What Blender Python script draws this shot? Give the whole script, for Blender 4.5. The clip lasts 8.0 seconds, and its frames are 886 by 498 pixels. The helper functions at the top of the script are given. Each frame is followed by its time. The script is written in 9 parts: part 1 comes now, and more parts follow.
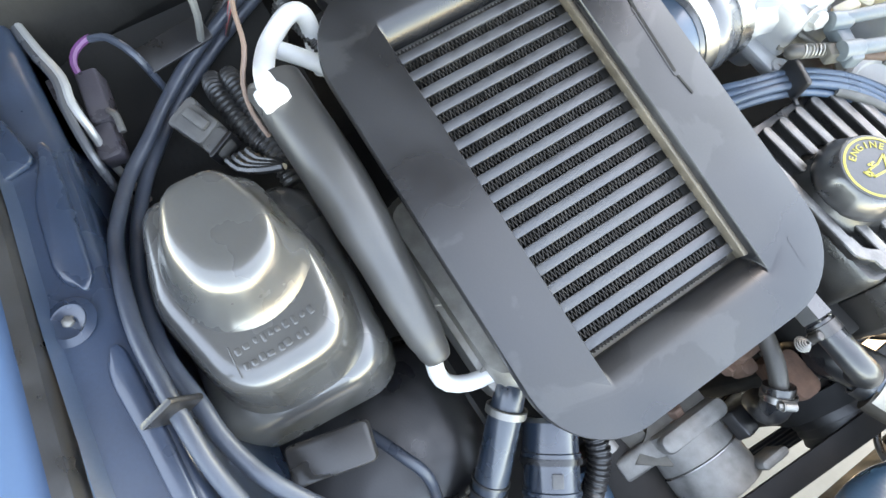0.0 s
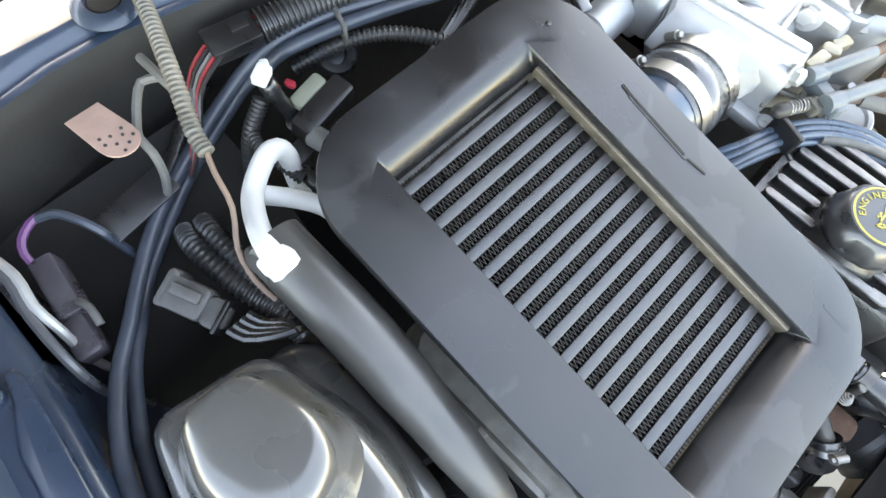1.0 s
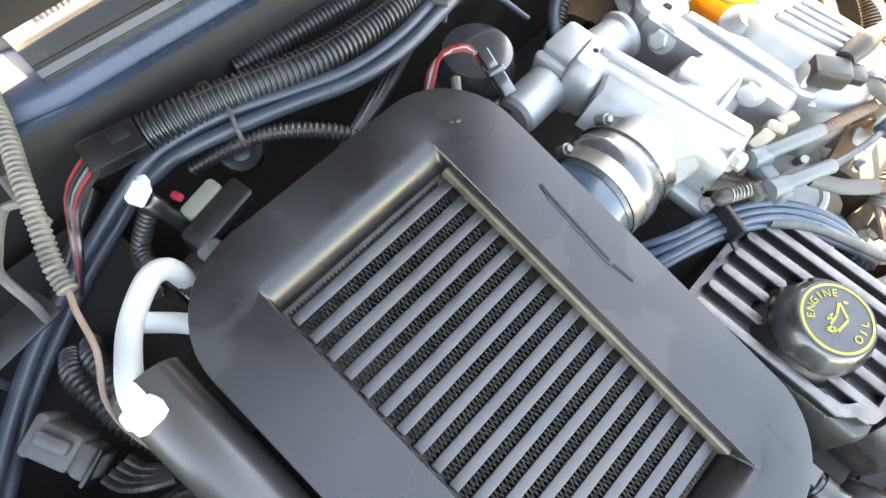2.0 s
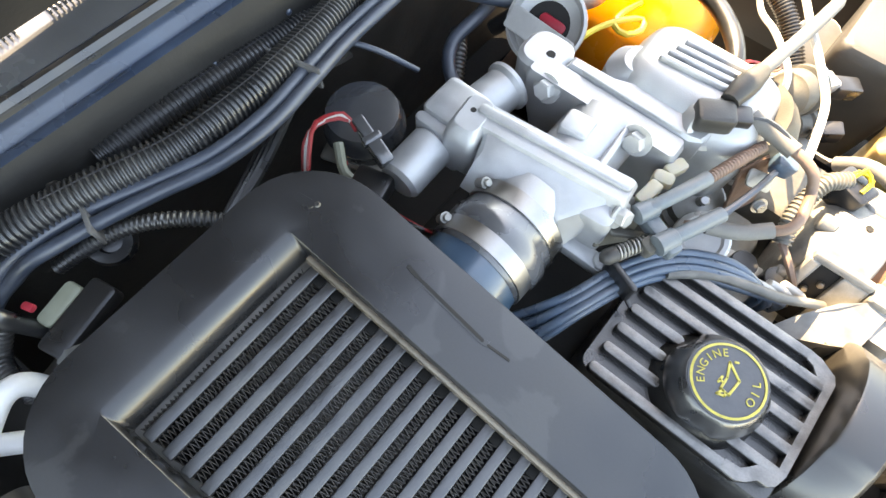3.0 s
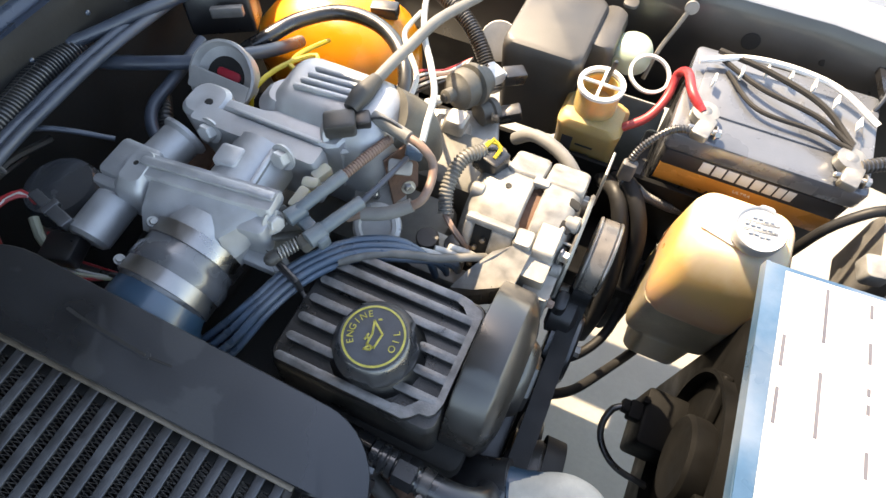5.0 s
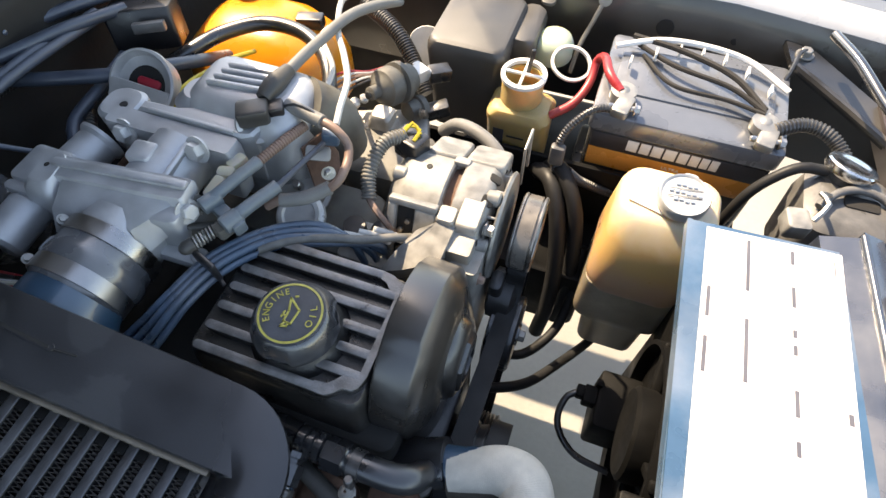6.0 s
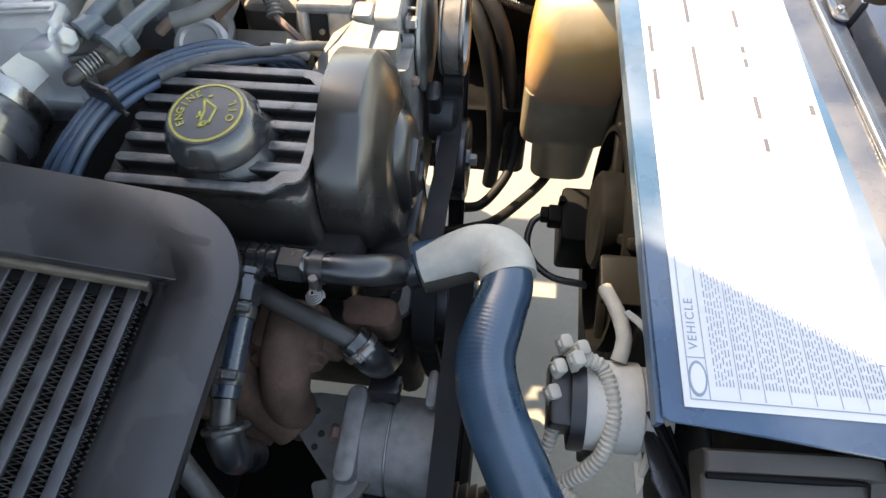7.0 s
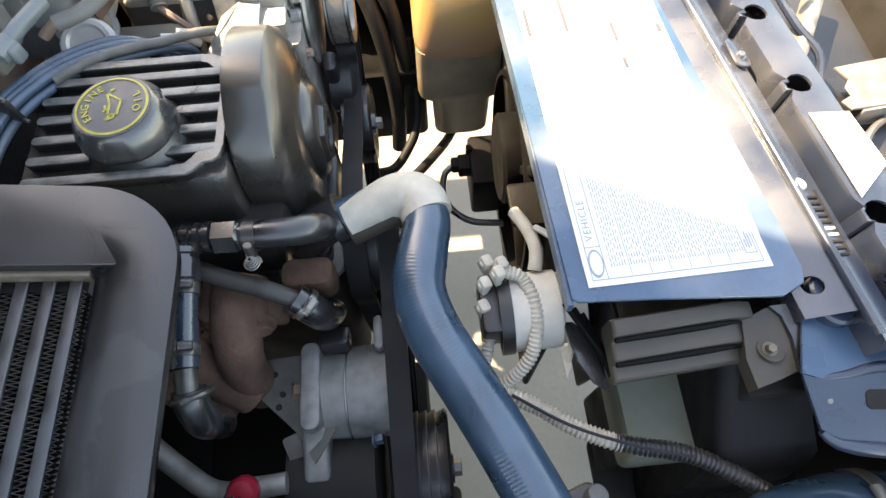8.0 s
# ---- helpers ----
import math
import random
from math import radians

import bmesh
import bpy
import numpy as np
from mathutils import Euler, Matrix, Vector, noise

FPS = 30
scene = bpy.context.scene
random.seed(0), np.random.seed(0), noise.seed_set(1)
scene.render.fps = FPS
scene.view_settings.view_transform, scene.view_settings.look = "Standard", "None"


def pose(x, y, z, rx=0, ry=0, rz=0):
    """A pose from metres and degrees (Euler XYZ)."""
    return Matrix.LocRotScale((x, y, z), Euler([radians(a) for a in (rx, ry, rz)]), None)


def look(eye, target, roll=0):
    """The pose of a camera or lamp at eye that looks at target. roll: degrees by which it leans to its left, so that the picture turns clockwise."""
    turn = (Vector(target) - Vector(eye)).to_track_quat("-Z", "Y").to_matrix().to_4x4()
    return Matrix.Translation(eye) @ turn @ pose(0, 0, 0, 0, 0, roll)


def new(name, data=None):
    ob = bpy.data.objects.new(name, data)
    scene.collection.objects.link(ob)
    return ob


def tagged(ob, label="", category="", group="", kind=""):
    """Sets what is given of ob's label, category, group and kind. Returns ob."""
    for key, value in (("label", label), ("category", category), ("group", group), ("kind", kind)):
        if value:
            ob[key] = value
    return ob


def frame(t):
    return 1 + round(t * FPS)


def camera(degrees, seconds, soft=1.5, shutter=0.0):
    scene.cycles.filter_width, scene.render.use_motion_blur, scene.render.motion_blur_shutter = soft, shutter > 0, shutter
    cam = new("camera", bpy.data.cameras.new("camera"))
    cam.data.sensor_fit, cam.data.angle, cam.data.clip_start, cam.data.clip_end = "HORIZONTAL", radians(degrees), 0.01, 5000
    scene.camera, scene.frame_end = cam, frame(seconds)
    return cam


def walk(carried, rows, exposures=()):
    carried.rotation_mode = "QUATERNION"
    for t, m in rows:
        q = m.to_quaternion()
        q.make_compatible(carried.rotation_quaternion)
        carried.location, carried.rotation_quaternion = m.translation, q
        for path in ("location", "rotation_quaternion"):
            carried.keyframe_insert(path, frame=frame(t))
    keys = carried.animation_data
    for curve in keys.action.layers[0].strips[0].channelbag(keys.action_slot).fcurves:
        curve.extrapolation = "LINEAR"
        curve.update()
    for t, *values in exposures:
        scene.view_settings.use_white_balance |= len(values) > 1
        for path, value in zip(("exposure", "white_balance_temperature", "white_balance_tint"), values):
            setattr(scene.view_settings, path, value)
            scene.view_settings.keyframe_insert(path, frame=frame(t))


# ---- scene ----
cam = camera(77.0, 8.0)
PATH = [
    (0, (-0.011, -0.43, 1.232), (-0.586, -0.022, -0.639), 2.3),
    (0.5, (-0.08, -0.453, 1.243), (-0.586, 0.075, -0.619), 6.3),
    (1, (-0.138, -0.425, 1.23), (-0.599, 0.192, -0.615), 8.8),
    (1.5, (-0.163, -0.389, 1.22), (-0.645, 0.246, -0.614), 7.4),
    (2, (-0.147, -0.307, 1.23), (-0.644, 0.319, -0.603), 5.6),
    (2.2, (-0.137, -0.265, 1.234), (-0.633, 0.36, -0.601), 4.6),
    (3.3, (-0.097, -0.178, 1.243), (-0.578, 0.448, -0.595), 1.0),
    (3.5, (-0.063, -0.161, 1.234), (-0.529, 0.479, -0.602), 1.3),
    (4, (0.039, -0.115, 1.24), (-0.418, 0.541, -0.593), -1.6),
    (4.5, (0.092, -0.105, 1.282), (-0.296, 0.615, -0.543), -0.3),
    (4.7, (0.104, -0.111, 1.297), (-0.287, 0.659, -0.507), -0.4),
    (5.8, (0.185, -0.134, 1.265), (-0.216, 0.843, -0.433), -1.3),
    (6, (0.201, -0.147, 1.258), (-0.195, 0.843, -0.434), -2.0),
    (6.5, (0.213, -0.193, 1.192), (-0.13, 0.809, -0.505), -3.7),
    (6.8, (0.227, -0.232, 1.137), (-0.065, 0.752, -0.579), -5.5),
    (7, (0.23, -0.262, 1.142), (0.02, 0.661, -0.62), -6.3),
    (7.2, (0.22, -0.29, 1.144), (0.136, 0.628, -0.63), -3.8),
    (7.5, (0.223, -0.306, 1.168), (0.221, 0.574, -0.627), -3.3),
    (8, (0.239, -0.312, 1.168), (0.278, 0.552, -0.635), -2.9),
]
walk(cam, [(t, look(eye, target, roll)) for t, eye, target, roll in PATH],
     [(0, 3.9, 11300, 13), (1, 3.72, 11400, 13), (2.2, 3.78, 11600, 13), (3.3, 3.15, 10600, 13), (4, 2.87, 9800, 13), (4.5, 2.57, 9400, 13), (6, 1.9, 8700, 13), (7, 2.2, 9600, 13), (7.5, 2.55, 10400, 13), (8, 2.65, 10500, 13)])

# ---- light ----
SUN = Vector((-0.72, 0.50, 1.0)).normalized()
sky_world = bpy.data.worlds.new("sky")
scene.world = sky_world
sky_world.use_nodes = True
wn = sky_world.node_tree.nodes
sky = wn.new("ShaderNodeTexSky")
sky.sky_type, sky.sun_disc = "NISHITA", False
sky.sun_elevation, sky.sun_rotation = math.asin(SUN.z), math.atan2(SUN.x, SUN.y)
sky.air_density, sky.dust_density, sky.ozone_density = 1.0, 0.8, 2.0
sky_world.node_tree.links.new(sky.outputs["Color"], wn["Background"].inputs["Color"])
wn["Background"].inputs["Strength"].default_value = 0.15
sun = new("sun", bpy.data.lights.new("sun", "SUN"))
sun.data.energy, sun.data.angle, sun.data.color = 3.2, radians(0.6), (1.0, 0.92, 0.80)
sun.matrix_world = look(SUN * 10, (0, 0, 0))

# ---- materials ----


def surface(name, color, rough=0.5, metal=0.0, var=0.25, scale=30.0, bump=0.15, grain=400.0, dust=0.0,
            dust_color=(0.33, 0.29, 0.24), spec=0.5, coat=0.0, through_light=0.0, rough_var=0.15, patches=0.0):
    """A worn surface: two scales of colour change, dust in patches, fine relief."""
    m = bpy.data.materials.new(name)
    m.use_nodes = True
    n, link = m.node_tree.nodes, m.node_tree.links.new
    b = n["Principled BSDF"]
    tc = n.new("ShaderNodeTexCoord")

    def tex(s, detail):
        t = n.new("ShaderNodeTexNoise")
        t.inputs["Scale"].default_value, t.inputs["Detail"].default_value = s, detail
        link(tc.outputs["Object"], t.inputs["Vector"])
        return t

    def mix(fac, a, c, kind="MIX"):
        x = n.new("ShaderNodeMix")
        x.data_type, x.blend_type = "RGBA", kind
        for sock, v in ((x.inputs[0], fac), (x.inputs[6], a), (x.inputs[7], c)):
            if isinstance(v, (tuple, float, int)):
                sock.default_value = (*v, 1) if isinstance(v, tuple) else v
            else:
                link(v, sock)
        return x.outputs[2]

    def ramp(src, lo, hi):
        r = n.new("ShaderNodeMapRange")
        r.inputs["From Min"].default_value, r.inputs["From Max"].default_value = lo, hi
        link(src, r.inputs["Value"])
        return r.outputs["Result"]

    big, small = tex(scale, 4), tex(grain, 3)
    dark = tuple(c * (1 - var) for c in color)
    lite = tuple(min(1, c * (1 + var)) for c in color)
    col = mix(ramp(big.outputs["Fac"], 0.3, 0.7), dark, lite)
    info = n.new("ShaderNodeObjectInfo")
    col = mix(ramp(small.outputs["Fac"], 0.35, 0.8), col, mix(0.35, col, dark))
    if dust:
        spots = tex(scale * 0.37, 6)
        amount = n.new("ShaderNodeMath")
        amount.operation = "MULTIPLY"
        link(ramp(spots.outputs["Fac"], 0.45, 0.75), amount.inputs[0])
        amount.inputs[1].default_value = dust
        col = mix(amount.outputs[0], col, dust_color)
    if patches:
        worn = tex(scale * 1.1, 8)
        worn.inputs["Distortion"].default_value = 0.6
        share = n.new("ShaderNodeMath")
        share.operation = "MULTIPLY"
        link(ramp(worn.outputs["Fac"], 0.625, 0.645), share.inputs[0])
        share.inputs[1].default_value = patches
        col = mix(share.outputs[0], col, (0.45, 0.45, 0.44))
    link(col, b.inputs["Base Color"])
    b.inputs["Metallic"].default_value = metal
    b.inputs["Specular IOR Level"].default_value = spec
    b.inputs["Coat Weight"].default_value, b.inputs["Coat Roughness"].default_value = coat, 0.12
    rr = n.new("ShaderNodeMapRange")
    rr.inputs["From Min"].default_value, rr.inputs["From Max"].default_value = 0.3, 0.7
    rr.inputs["To Min"].default_value, rr.inputs["To Max"].default_value = max(0.03, rough - rough_var), min(1, rough + rough_var)
    link(big.outputs["Fac"], rr.inputs["Value"])
    link(rr.outputs["Result"], b.inputs["Roughness"])
    if bump:
        bp = n.new("ShaderNodeBump")
        bp.inputs["Strength"].default_value, bp.inputs["Distance"].default_value = bump, 0.0012
        link(small.outputs["Fac"], bp.inputs["Height"])
        link(bp.outputs["Normal"], b.inputs["Normal"])
    if through_light:
        b.inputs["Subsurface Weight"].default_value = through_light
        b.inputs["Subsurface Radius"].default_value = (0.04, 0.025, 0.008)
        b.inputs["Subsurface Scale"].default_value = 0.6
    return m


NAVY_PAINT = surface("dark_blue_body_paint", (0.022, 0.042, 0.076), 0.32, var=0.3, scale=14, bump=0.05, dust=0.10, spec=0.8, coat=0.5)
# Pale dust tint raised so the colour carries the paint's sun glare.
SHIELD_PAINT = surface("dusty_glare_blue_paint", (0.040, 0.098, 0.175), 0.34, var=0.2, scale=14, bump=0.04, dust=0.58, dust_color=(0.50, 0.51, 0.53), spec=0.6, coat=0.5)
SUNLIT_RIM = surface("sunlit_rim_paint", (0.34, 0.37, 0.41), 0.35, var=0.15, scale=12, bump=0.04, dust=0.25, spec=0.8, coat=0.5)
BLACK_PAINT = surface("black_body_paint", (0.009, 0.011, 0.015), 0.22, var=0.2, scale=14, bump=0.03, dust=0.04, spec=1.0, coat=1.0)
BAY_PAINT = surface("dusty_bay_paint", (0.0195, 0.0195, 0.0202), 0.38, var=0.3, scale=12, bump=0.1, dust=0.15, grain=250, spec=0.8, coat=0.4)
BUMPER_BROWN = surface("faded_brown_plastic", (0.050, 0.036, 0.034), 0.5, var=0.3, scale=12, bump=0.1, dust=0.15, spec=0.5)
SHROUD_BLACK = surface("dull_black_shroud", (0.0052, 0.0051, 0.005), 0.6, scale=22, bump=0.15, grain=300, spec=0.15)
DULL_HOSE = surface("dull_black_hose", (0.012, 0.012, 0.0125), 0.6, scale=30, bump=0.1, dust=0.03, grain=500, spec=0.35)
DULL_CAST = surface("grimy_shaded_casting", (0.13, 0.125, 0.11), 0.6, metal=0.2, var=0.35, scale=40, bump=0.3, grain=900, dust=0.3, dust_color=(0.14, 0.12, 0.10))
BOX_GREY = surface("dusty_box_plastic", (0.060, 0.058, 0.055), 0.45, var=0.25, scale=14, bump=0.08, dust=0.25, dust_color=(0.22, 0.20, 0.18), spec=0.6)
CAP_FACE = surface("sky_tinted_cap_face", (0.050, 0.057, 0.068), 0.42, var=0.25, scale=60, bump=0.1, dust=0.10, spec=0.7)
DARK = surface("grimy_black", (0.022, 0.021, 0.020), 0.7, scale=20, bump=0.3, dust=0.04, grain=160, spec=0.3)
FRAME_PLASTIC = surface("charcoal_plastic", (0.0138, 0.0145, 0.0168), 0.31, var=0.45, scale=9, bump=0.04, dust=0.08, dust_color=(0.13, 0.12, 0.115), grain=600, spec=0.8, coat=0.22, patches=0.035, rough_var=0.22)
BLACK_PLASTIC = surface("black_plastic", (0.013, 0.013, 0.0145), 0.36, scale=25, bump=0.1, dust=0.06, grain=500, spec=0.8)
GLOSS_PLASTIC = surface("moulded_black_plastic", (0.020, 0.021, 0.0235), 0.28, scale=18, bump=0.04, dust=0.06, grain=500, spec=1.0, coat=1.0)
SATIN_GREY = surface("satin_black_moulding", (0.055, 0.058, 0.064), 0.24, var=0.15, scale=16, bump=0.05, dust=0.08, grain=500, spec=1.0, coat=1.0)
MOULDED_GREY = surface("satin_dark_moulding", (0.085, 0.085, 0.083), 0.28, var=0.15, scale=16, bump=0.03, dust=0.06, grain=500, spec=1.0, coat=1.0, rough_var=0.06)
SUPPORT_PAINT = surface("sun_dusted_blue_paint", (0.0210, 0.0311, 0.0541), 0.30, var=0.3, scale=14, bump=0.05, dust=0.55, dust_color=(0.34, 0.33, 0.33), spec=1.0, coat=0.8)
PALE_CREAM = surface("pale_cream", (0.58, 0.535, 0.45), 0.7, var=0.15, scale=60, bump=0.3, grain=900, dust=0.15)
HOSE_BLUE = surface("bluish_vacuum_hose", (0.046, 0.060, 0.084), 0.42, scale=30, bump=0.10, dust=0.05, spec=0.8, coat=0.15)
RUBBER = surface("black_rubber", (0.014, 0.015, 0.017), 0.34, scale=30, bump=0.06, dust=0.07, grain=500, spec=1.0, coat=0.4)
NAVY_HOSE = surface("dark_blue_hose", (0.016, 0.030, 0.050), 0.32, scale=24, bump=0.05, dust=0.04, grain=700, spec=1.0, coat=0.6)
HOSE_RUBBER = surface("radiator_hose_rubber", (0.019, 0.064, 0.112), 0.36, scale=24, bump=0.05, dust=0.02, grain=700, spec=1.0, coat=0.8)
GREY_RUBBER = surface("dusty_grey_rubber", (0.17, 0.17, 0.165), 0.6, scale=24, bump=0.12, dust=0.2, grain=500)
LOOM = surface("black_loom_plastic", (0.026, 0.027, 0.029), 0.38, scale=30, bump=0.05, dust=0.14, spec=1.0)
LOOM_GREY = surface("dusty_loom_plastic", (0.15, 0.145, 0.132), 0.45, var=0.3, scale=60, bump=0.05, dust=0.3)
CAST = surface("cast_aluminium", (0.475, 0.487, 0.50), 0.46, metal=0.55, var=0.12, scale=45, bump=0.28, grain=1100, dust=0.16, dust_color=(0.46, 0.42, 0.36))
GREY_HOSE = surface("grey_silicone_hose", (0.085, 0.09, 0.10), 0.30, var=0.15, scale=30, bump=0.05, dust=0.12, spec=1.0, coat=0.6)
CAST_DIRTY = surface("oxidised_cast_aluminium", (0.34, 0.328, 0.305), 0.52, metal=0.45, var=0.30, scale=55, bump=0.22, grain=1300, dust=0.45, dust_color=(0.26, 0.22, 0.17))
ALT_CAST = surface("dusty_alternator_casting", (0.28, 0.275, 0.262), 0.52, metal=0.35, var=0.34, scale=60, bump=0.3, grain=1100, dust=0.30, dust_color=(0.20, 0.18, 0.15))
CORE = surface("bare_intercooler_tube", (0.138, 0.141, 0.147), 0.52, metal=0.9, var=0.18, scale=40, bump=0.12, grain=700, dust=0.05)
FIN = surface("dark_cooling_fin", (0.045, 0.041, 0.037), 0.5, metal=0.5, var=0.5, scale=90, bump=0.0)
BRASS_EDGE = surface("tarnished_edge", (0.24, 0.20, 0.155), 0.48, metal=0.6, var=0.25, scale=60, bump=0.1, dust=0.3)
WORN_BELT = surface("shiny_worn_belt", (0.16, 0.145, 0.13), 0.30, metal=0.3, var=0.3, scale=50, bump=0.1, dust=0.2)
BLACK_STEEL = surface("dark_steel", (0.13, 0.125, 0.12), 0.38, metal=0.7, var=0.3, scale=60, bump=0.15, dust=0.15)
CHROME = surface("dusty_chrome", (0.70, 0.70, 0.69), 0.18, metal=1.0, var=0.08, scale=40, bump=0.03, dust=0.10)
PULLEY_STEEL = surface("worn_pulley_steel", (0.30, 0.28, 0.26), 0.38, metal=0.9, var=0.2, scale=40, bump=0.1, dust=0.2)
DARK_BROWN = surface("dark_brown", (0.070, 0.058, 0.044), 0.75, var=0.3, scale=40, bump=0.3, grain=900, dust=0.1)
STEEL = surface("bright_steel", (0.42, 0.41, 0.40), 0.36, metal=1.0, var=0.1, scale=40, bump=0.08, dust=0.08)
ZINC = surface("dull_zinc", (0.34, 0.33, 0.31), 0.5, metal=0.8, var=0.2, scale=50, bump=0.2, dust=0.25)
PALE_ZINC = surface("pale_plated_steel", (0.52, 0.52, 0.51), 0.4, metal=0.4, var=0.12, scale=40, bump=0.1, dust=0.15)
FROST = surface("bare_aluminium_tube", (0.86, 0.86, 0.85), 0.42, metal=0.0, var=0.06, scale=40, bump=0.1)
FOAM = surface("grey_foam_sleeve", (0.075, 0.073, 0.070), 0.40, var=0.18, scale=14, bump=0.08, grain=900, dust=0.12, spec=1.0, coat=0.12)
RUST = surface("rusty_iron", (0.1418, 0.0783, 0.0540), 0.85, var=0.45, scale=40, bump=0.8, grain=220, dust=0.3, dust_color=(0.17, 0.11, 0.08))
COVER_BLACK = surface("crackle_black_paint", (0.013, 0.0125, 0.012), 0.36, scale=30, bump=0.4, grain=650, dust=0.05, spec=1.0, coat=0.4)
TIMING_BLACK = surface("dusty_timing_cover_plastic", (0.030, 0.027, 0.024), 0.33, var=0.18, scale=18, bump=0.04, dust=0.04, grain=500, spec=1.0, coat=0.25)
PLATE_BROWN = surface("dusty_brown_plate_plastic", (0.080, 0.070, 0.056), 0.42, var=0.2, scale=18, bump=0.08, dust=0.25, dust_color=(0.16, 0.14, 0.11), grain=500, spec=0.5)
OLD_HOSE = surface("greyed_heater_hose", (0.050, 0.048, 0.045), 0.45, var=0.25, scale=40, bump=0.12, dust=0.15, grain=500)
RIDGE = surface("worn_ridge_metal", (0.235, 0.23, 0.225), 0.42, metal=0.5, var=0.38, scale=70, bump=0.3, grain=600, dust=0.10)
WIRE_BLUE = surface("blue_grey_silicone", (0.055, 0.10, 0.155), 0.38, scale=40, bump=0.06, dust=0.18, spec=0.9)
WIRE_RED = surface("red_wire", (0.36, 0.03, 0.035), 0.35, bump=0, dust=0.12)
WIRE_WHITE = surface("white_wire", (0.55, 0.54, 0.51), 0.45, bump=0, dust=0.15)
WIRE_YELLOW = surface("yellow_wire", (0.55, 0.42, 0.03), 0.4, bump=0, dust=0.15)
SLEEVE_BLUE = surface("blue_grey_cable_sheath", (0.115, 0.145, 0.165), 0.42, var=0.2, scale=60, bump=0.08, dust=0.2, spec=0.7)
WIRE_TAN = surface("tan_wire", (0.24, 0.155, 0.12), 0.5, bump=0, dust=0.2)
WIRE_PURPLE = surface("purple_wire", (0.20, 0.07, 0.20), 0.45, bump=0, dust=0.2)
PALE_AMBER = surface("yellowed_bottle_plastic", (0.72, 0.56, 0.33), 0.40, var=0.12, scale=11, bump=0.05, dust=0.10, through_light=0.5, grain=300)
SHADED_CREAM = surface("shaded_bottle_plastic", (0.30, 0.25, 0.18), 0.45, var=0.3, scale=16, bump=0.06, dust=0.2, through_light=0.3)
CREAM = surface("cream_bottle_plastic", (0.50, 0.46, 0.36), 0.45, var=0.15, scale=16, bump=0.06, dust=0.15, through_light=0.35)
OCHRE = surface("yellowed_reservoir_plastic", (0.42, 0.315, 0.14), 0.42, var=0.2, scale=18, bump=0.05, dust=0.12, through_light=0.5)
ORANGE = surface("orange_bottle_plastic", (0.80, 0.29, 0.02), 0.32, var=0.16, scale=10, bump=0.04, dust=0.1, through_light=0.5)
PALE_GREEN = surface("pale_green_plastic", (0.45, 0.52, 0.40), 0.4, var=0.1, bump=0.05, through_light=0.3)
WHITE_PLASTIC = surface("white_plastic", (0.75, 0.74, 0.71), 0.4, var=0.08, bump=0.05, dust=0.1)
GREY_PLASTIC = surface("grey_connector_plastic", (0.12, 0.118, 0.115), 0.42, var=0.25, scale=60, bump=0.15, dust=0.2)
PLUM_PLASTIC = surface("plum_grey_plastic", (0.075, 0.068, 0.082), 0.35, var=0.25, scale=50, bump=0.1, dust=0.15, spec=0.8)
TAN_TAG = surface("tan_card", (0.46, 0.29, 0.24), 0.7, var=0.12, scale=60, bump=0.1)
PAPER = surface("white_label", (0.74, 0.74, 0.73), 0.35, var=0.03, scale=20, bump=0.0, dust=0.02)
INK = surface("grey_label_ink", (0.27, 0.33, 0.41), 0.5, var=0.1, bump=0)
INK_BLACK = surface("black_label_ink", (0.03, 0.03, 0.035), 0.5, var=0.1, bump=0)
INK_DARK = surface("dark_label_ink", (0.10, 0.10, 0.12), 0.5, var=0.1, bump=0)
YELLOW_PRINT = surface("yellow_print", (0.50, 0.43, 0.09), 0.5, var=0.25, scale=150, bump=0, dust=0.12)
CAP_BLACK = surface("faded_black_cap", (0.028, 0.030, 0.034), 0.34, var=0.2, scale=40, bump=0.12, dust=0.06, spec=1.0, coat=0.8)
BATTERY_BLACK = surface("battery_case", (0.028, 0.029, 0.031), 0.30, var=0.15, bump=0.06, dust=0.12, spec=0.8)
# Black lid plastic lightened: its bluish sun glare is in the base colour.
BATTERY_LID = surface("dusty_sun_glare_lid", (0.112, 0.123, 0.143), 0.28, var=0.2, scale=18, bump=0.06, dust=0.30, spec=1.0, coat=0.5)
COPPER_PRINT = surface("copper_print", (0.62, 0.27, 0.06), 0.3, metal=0.1, var=0.1, bump=0)
PALE_ORANGE = surface("faded_orange_print", (0.85, 0.66, 0.48), 0.5, var=0.1, bump=0)
GOLD_EDGE = surface("tan_dust_face", (0.66, 0.62, 0.55), 0.6, var=0.15, bump=0.1)
GREEN_COOLER = surface("grey_green_plastic", (0.25, 0.262, 0.20), 0.5, var=0.12, bump=0.05, dust=0.1)
CONCRETE = surface("pale_concrete", (0.31, 0.295, 0.265), 0.85, var=0.2, scale=3, bump=0.4, grain=90, dust=0.3)
RED_CAP = surface("red_plastic", (0.45, 0.02, 0.04), 0.4, var=0.15, bump=0.1, dust=0.15)
BLUE_PAINT = surface("blue_car_paint", (0.11, 0.21, 0.36), 0.18, metal=0.3, var=0.06, scale=4, bump=0.0, dust=0.05, coat=1.0)
GLASSY = surface("dusty_glass", (0.06, 0.07, 0.08), 0.08, var=0.1, bump=0, dust=0.1)


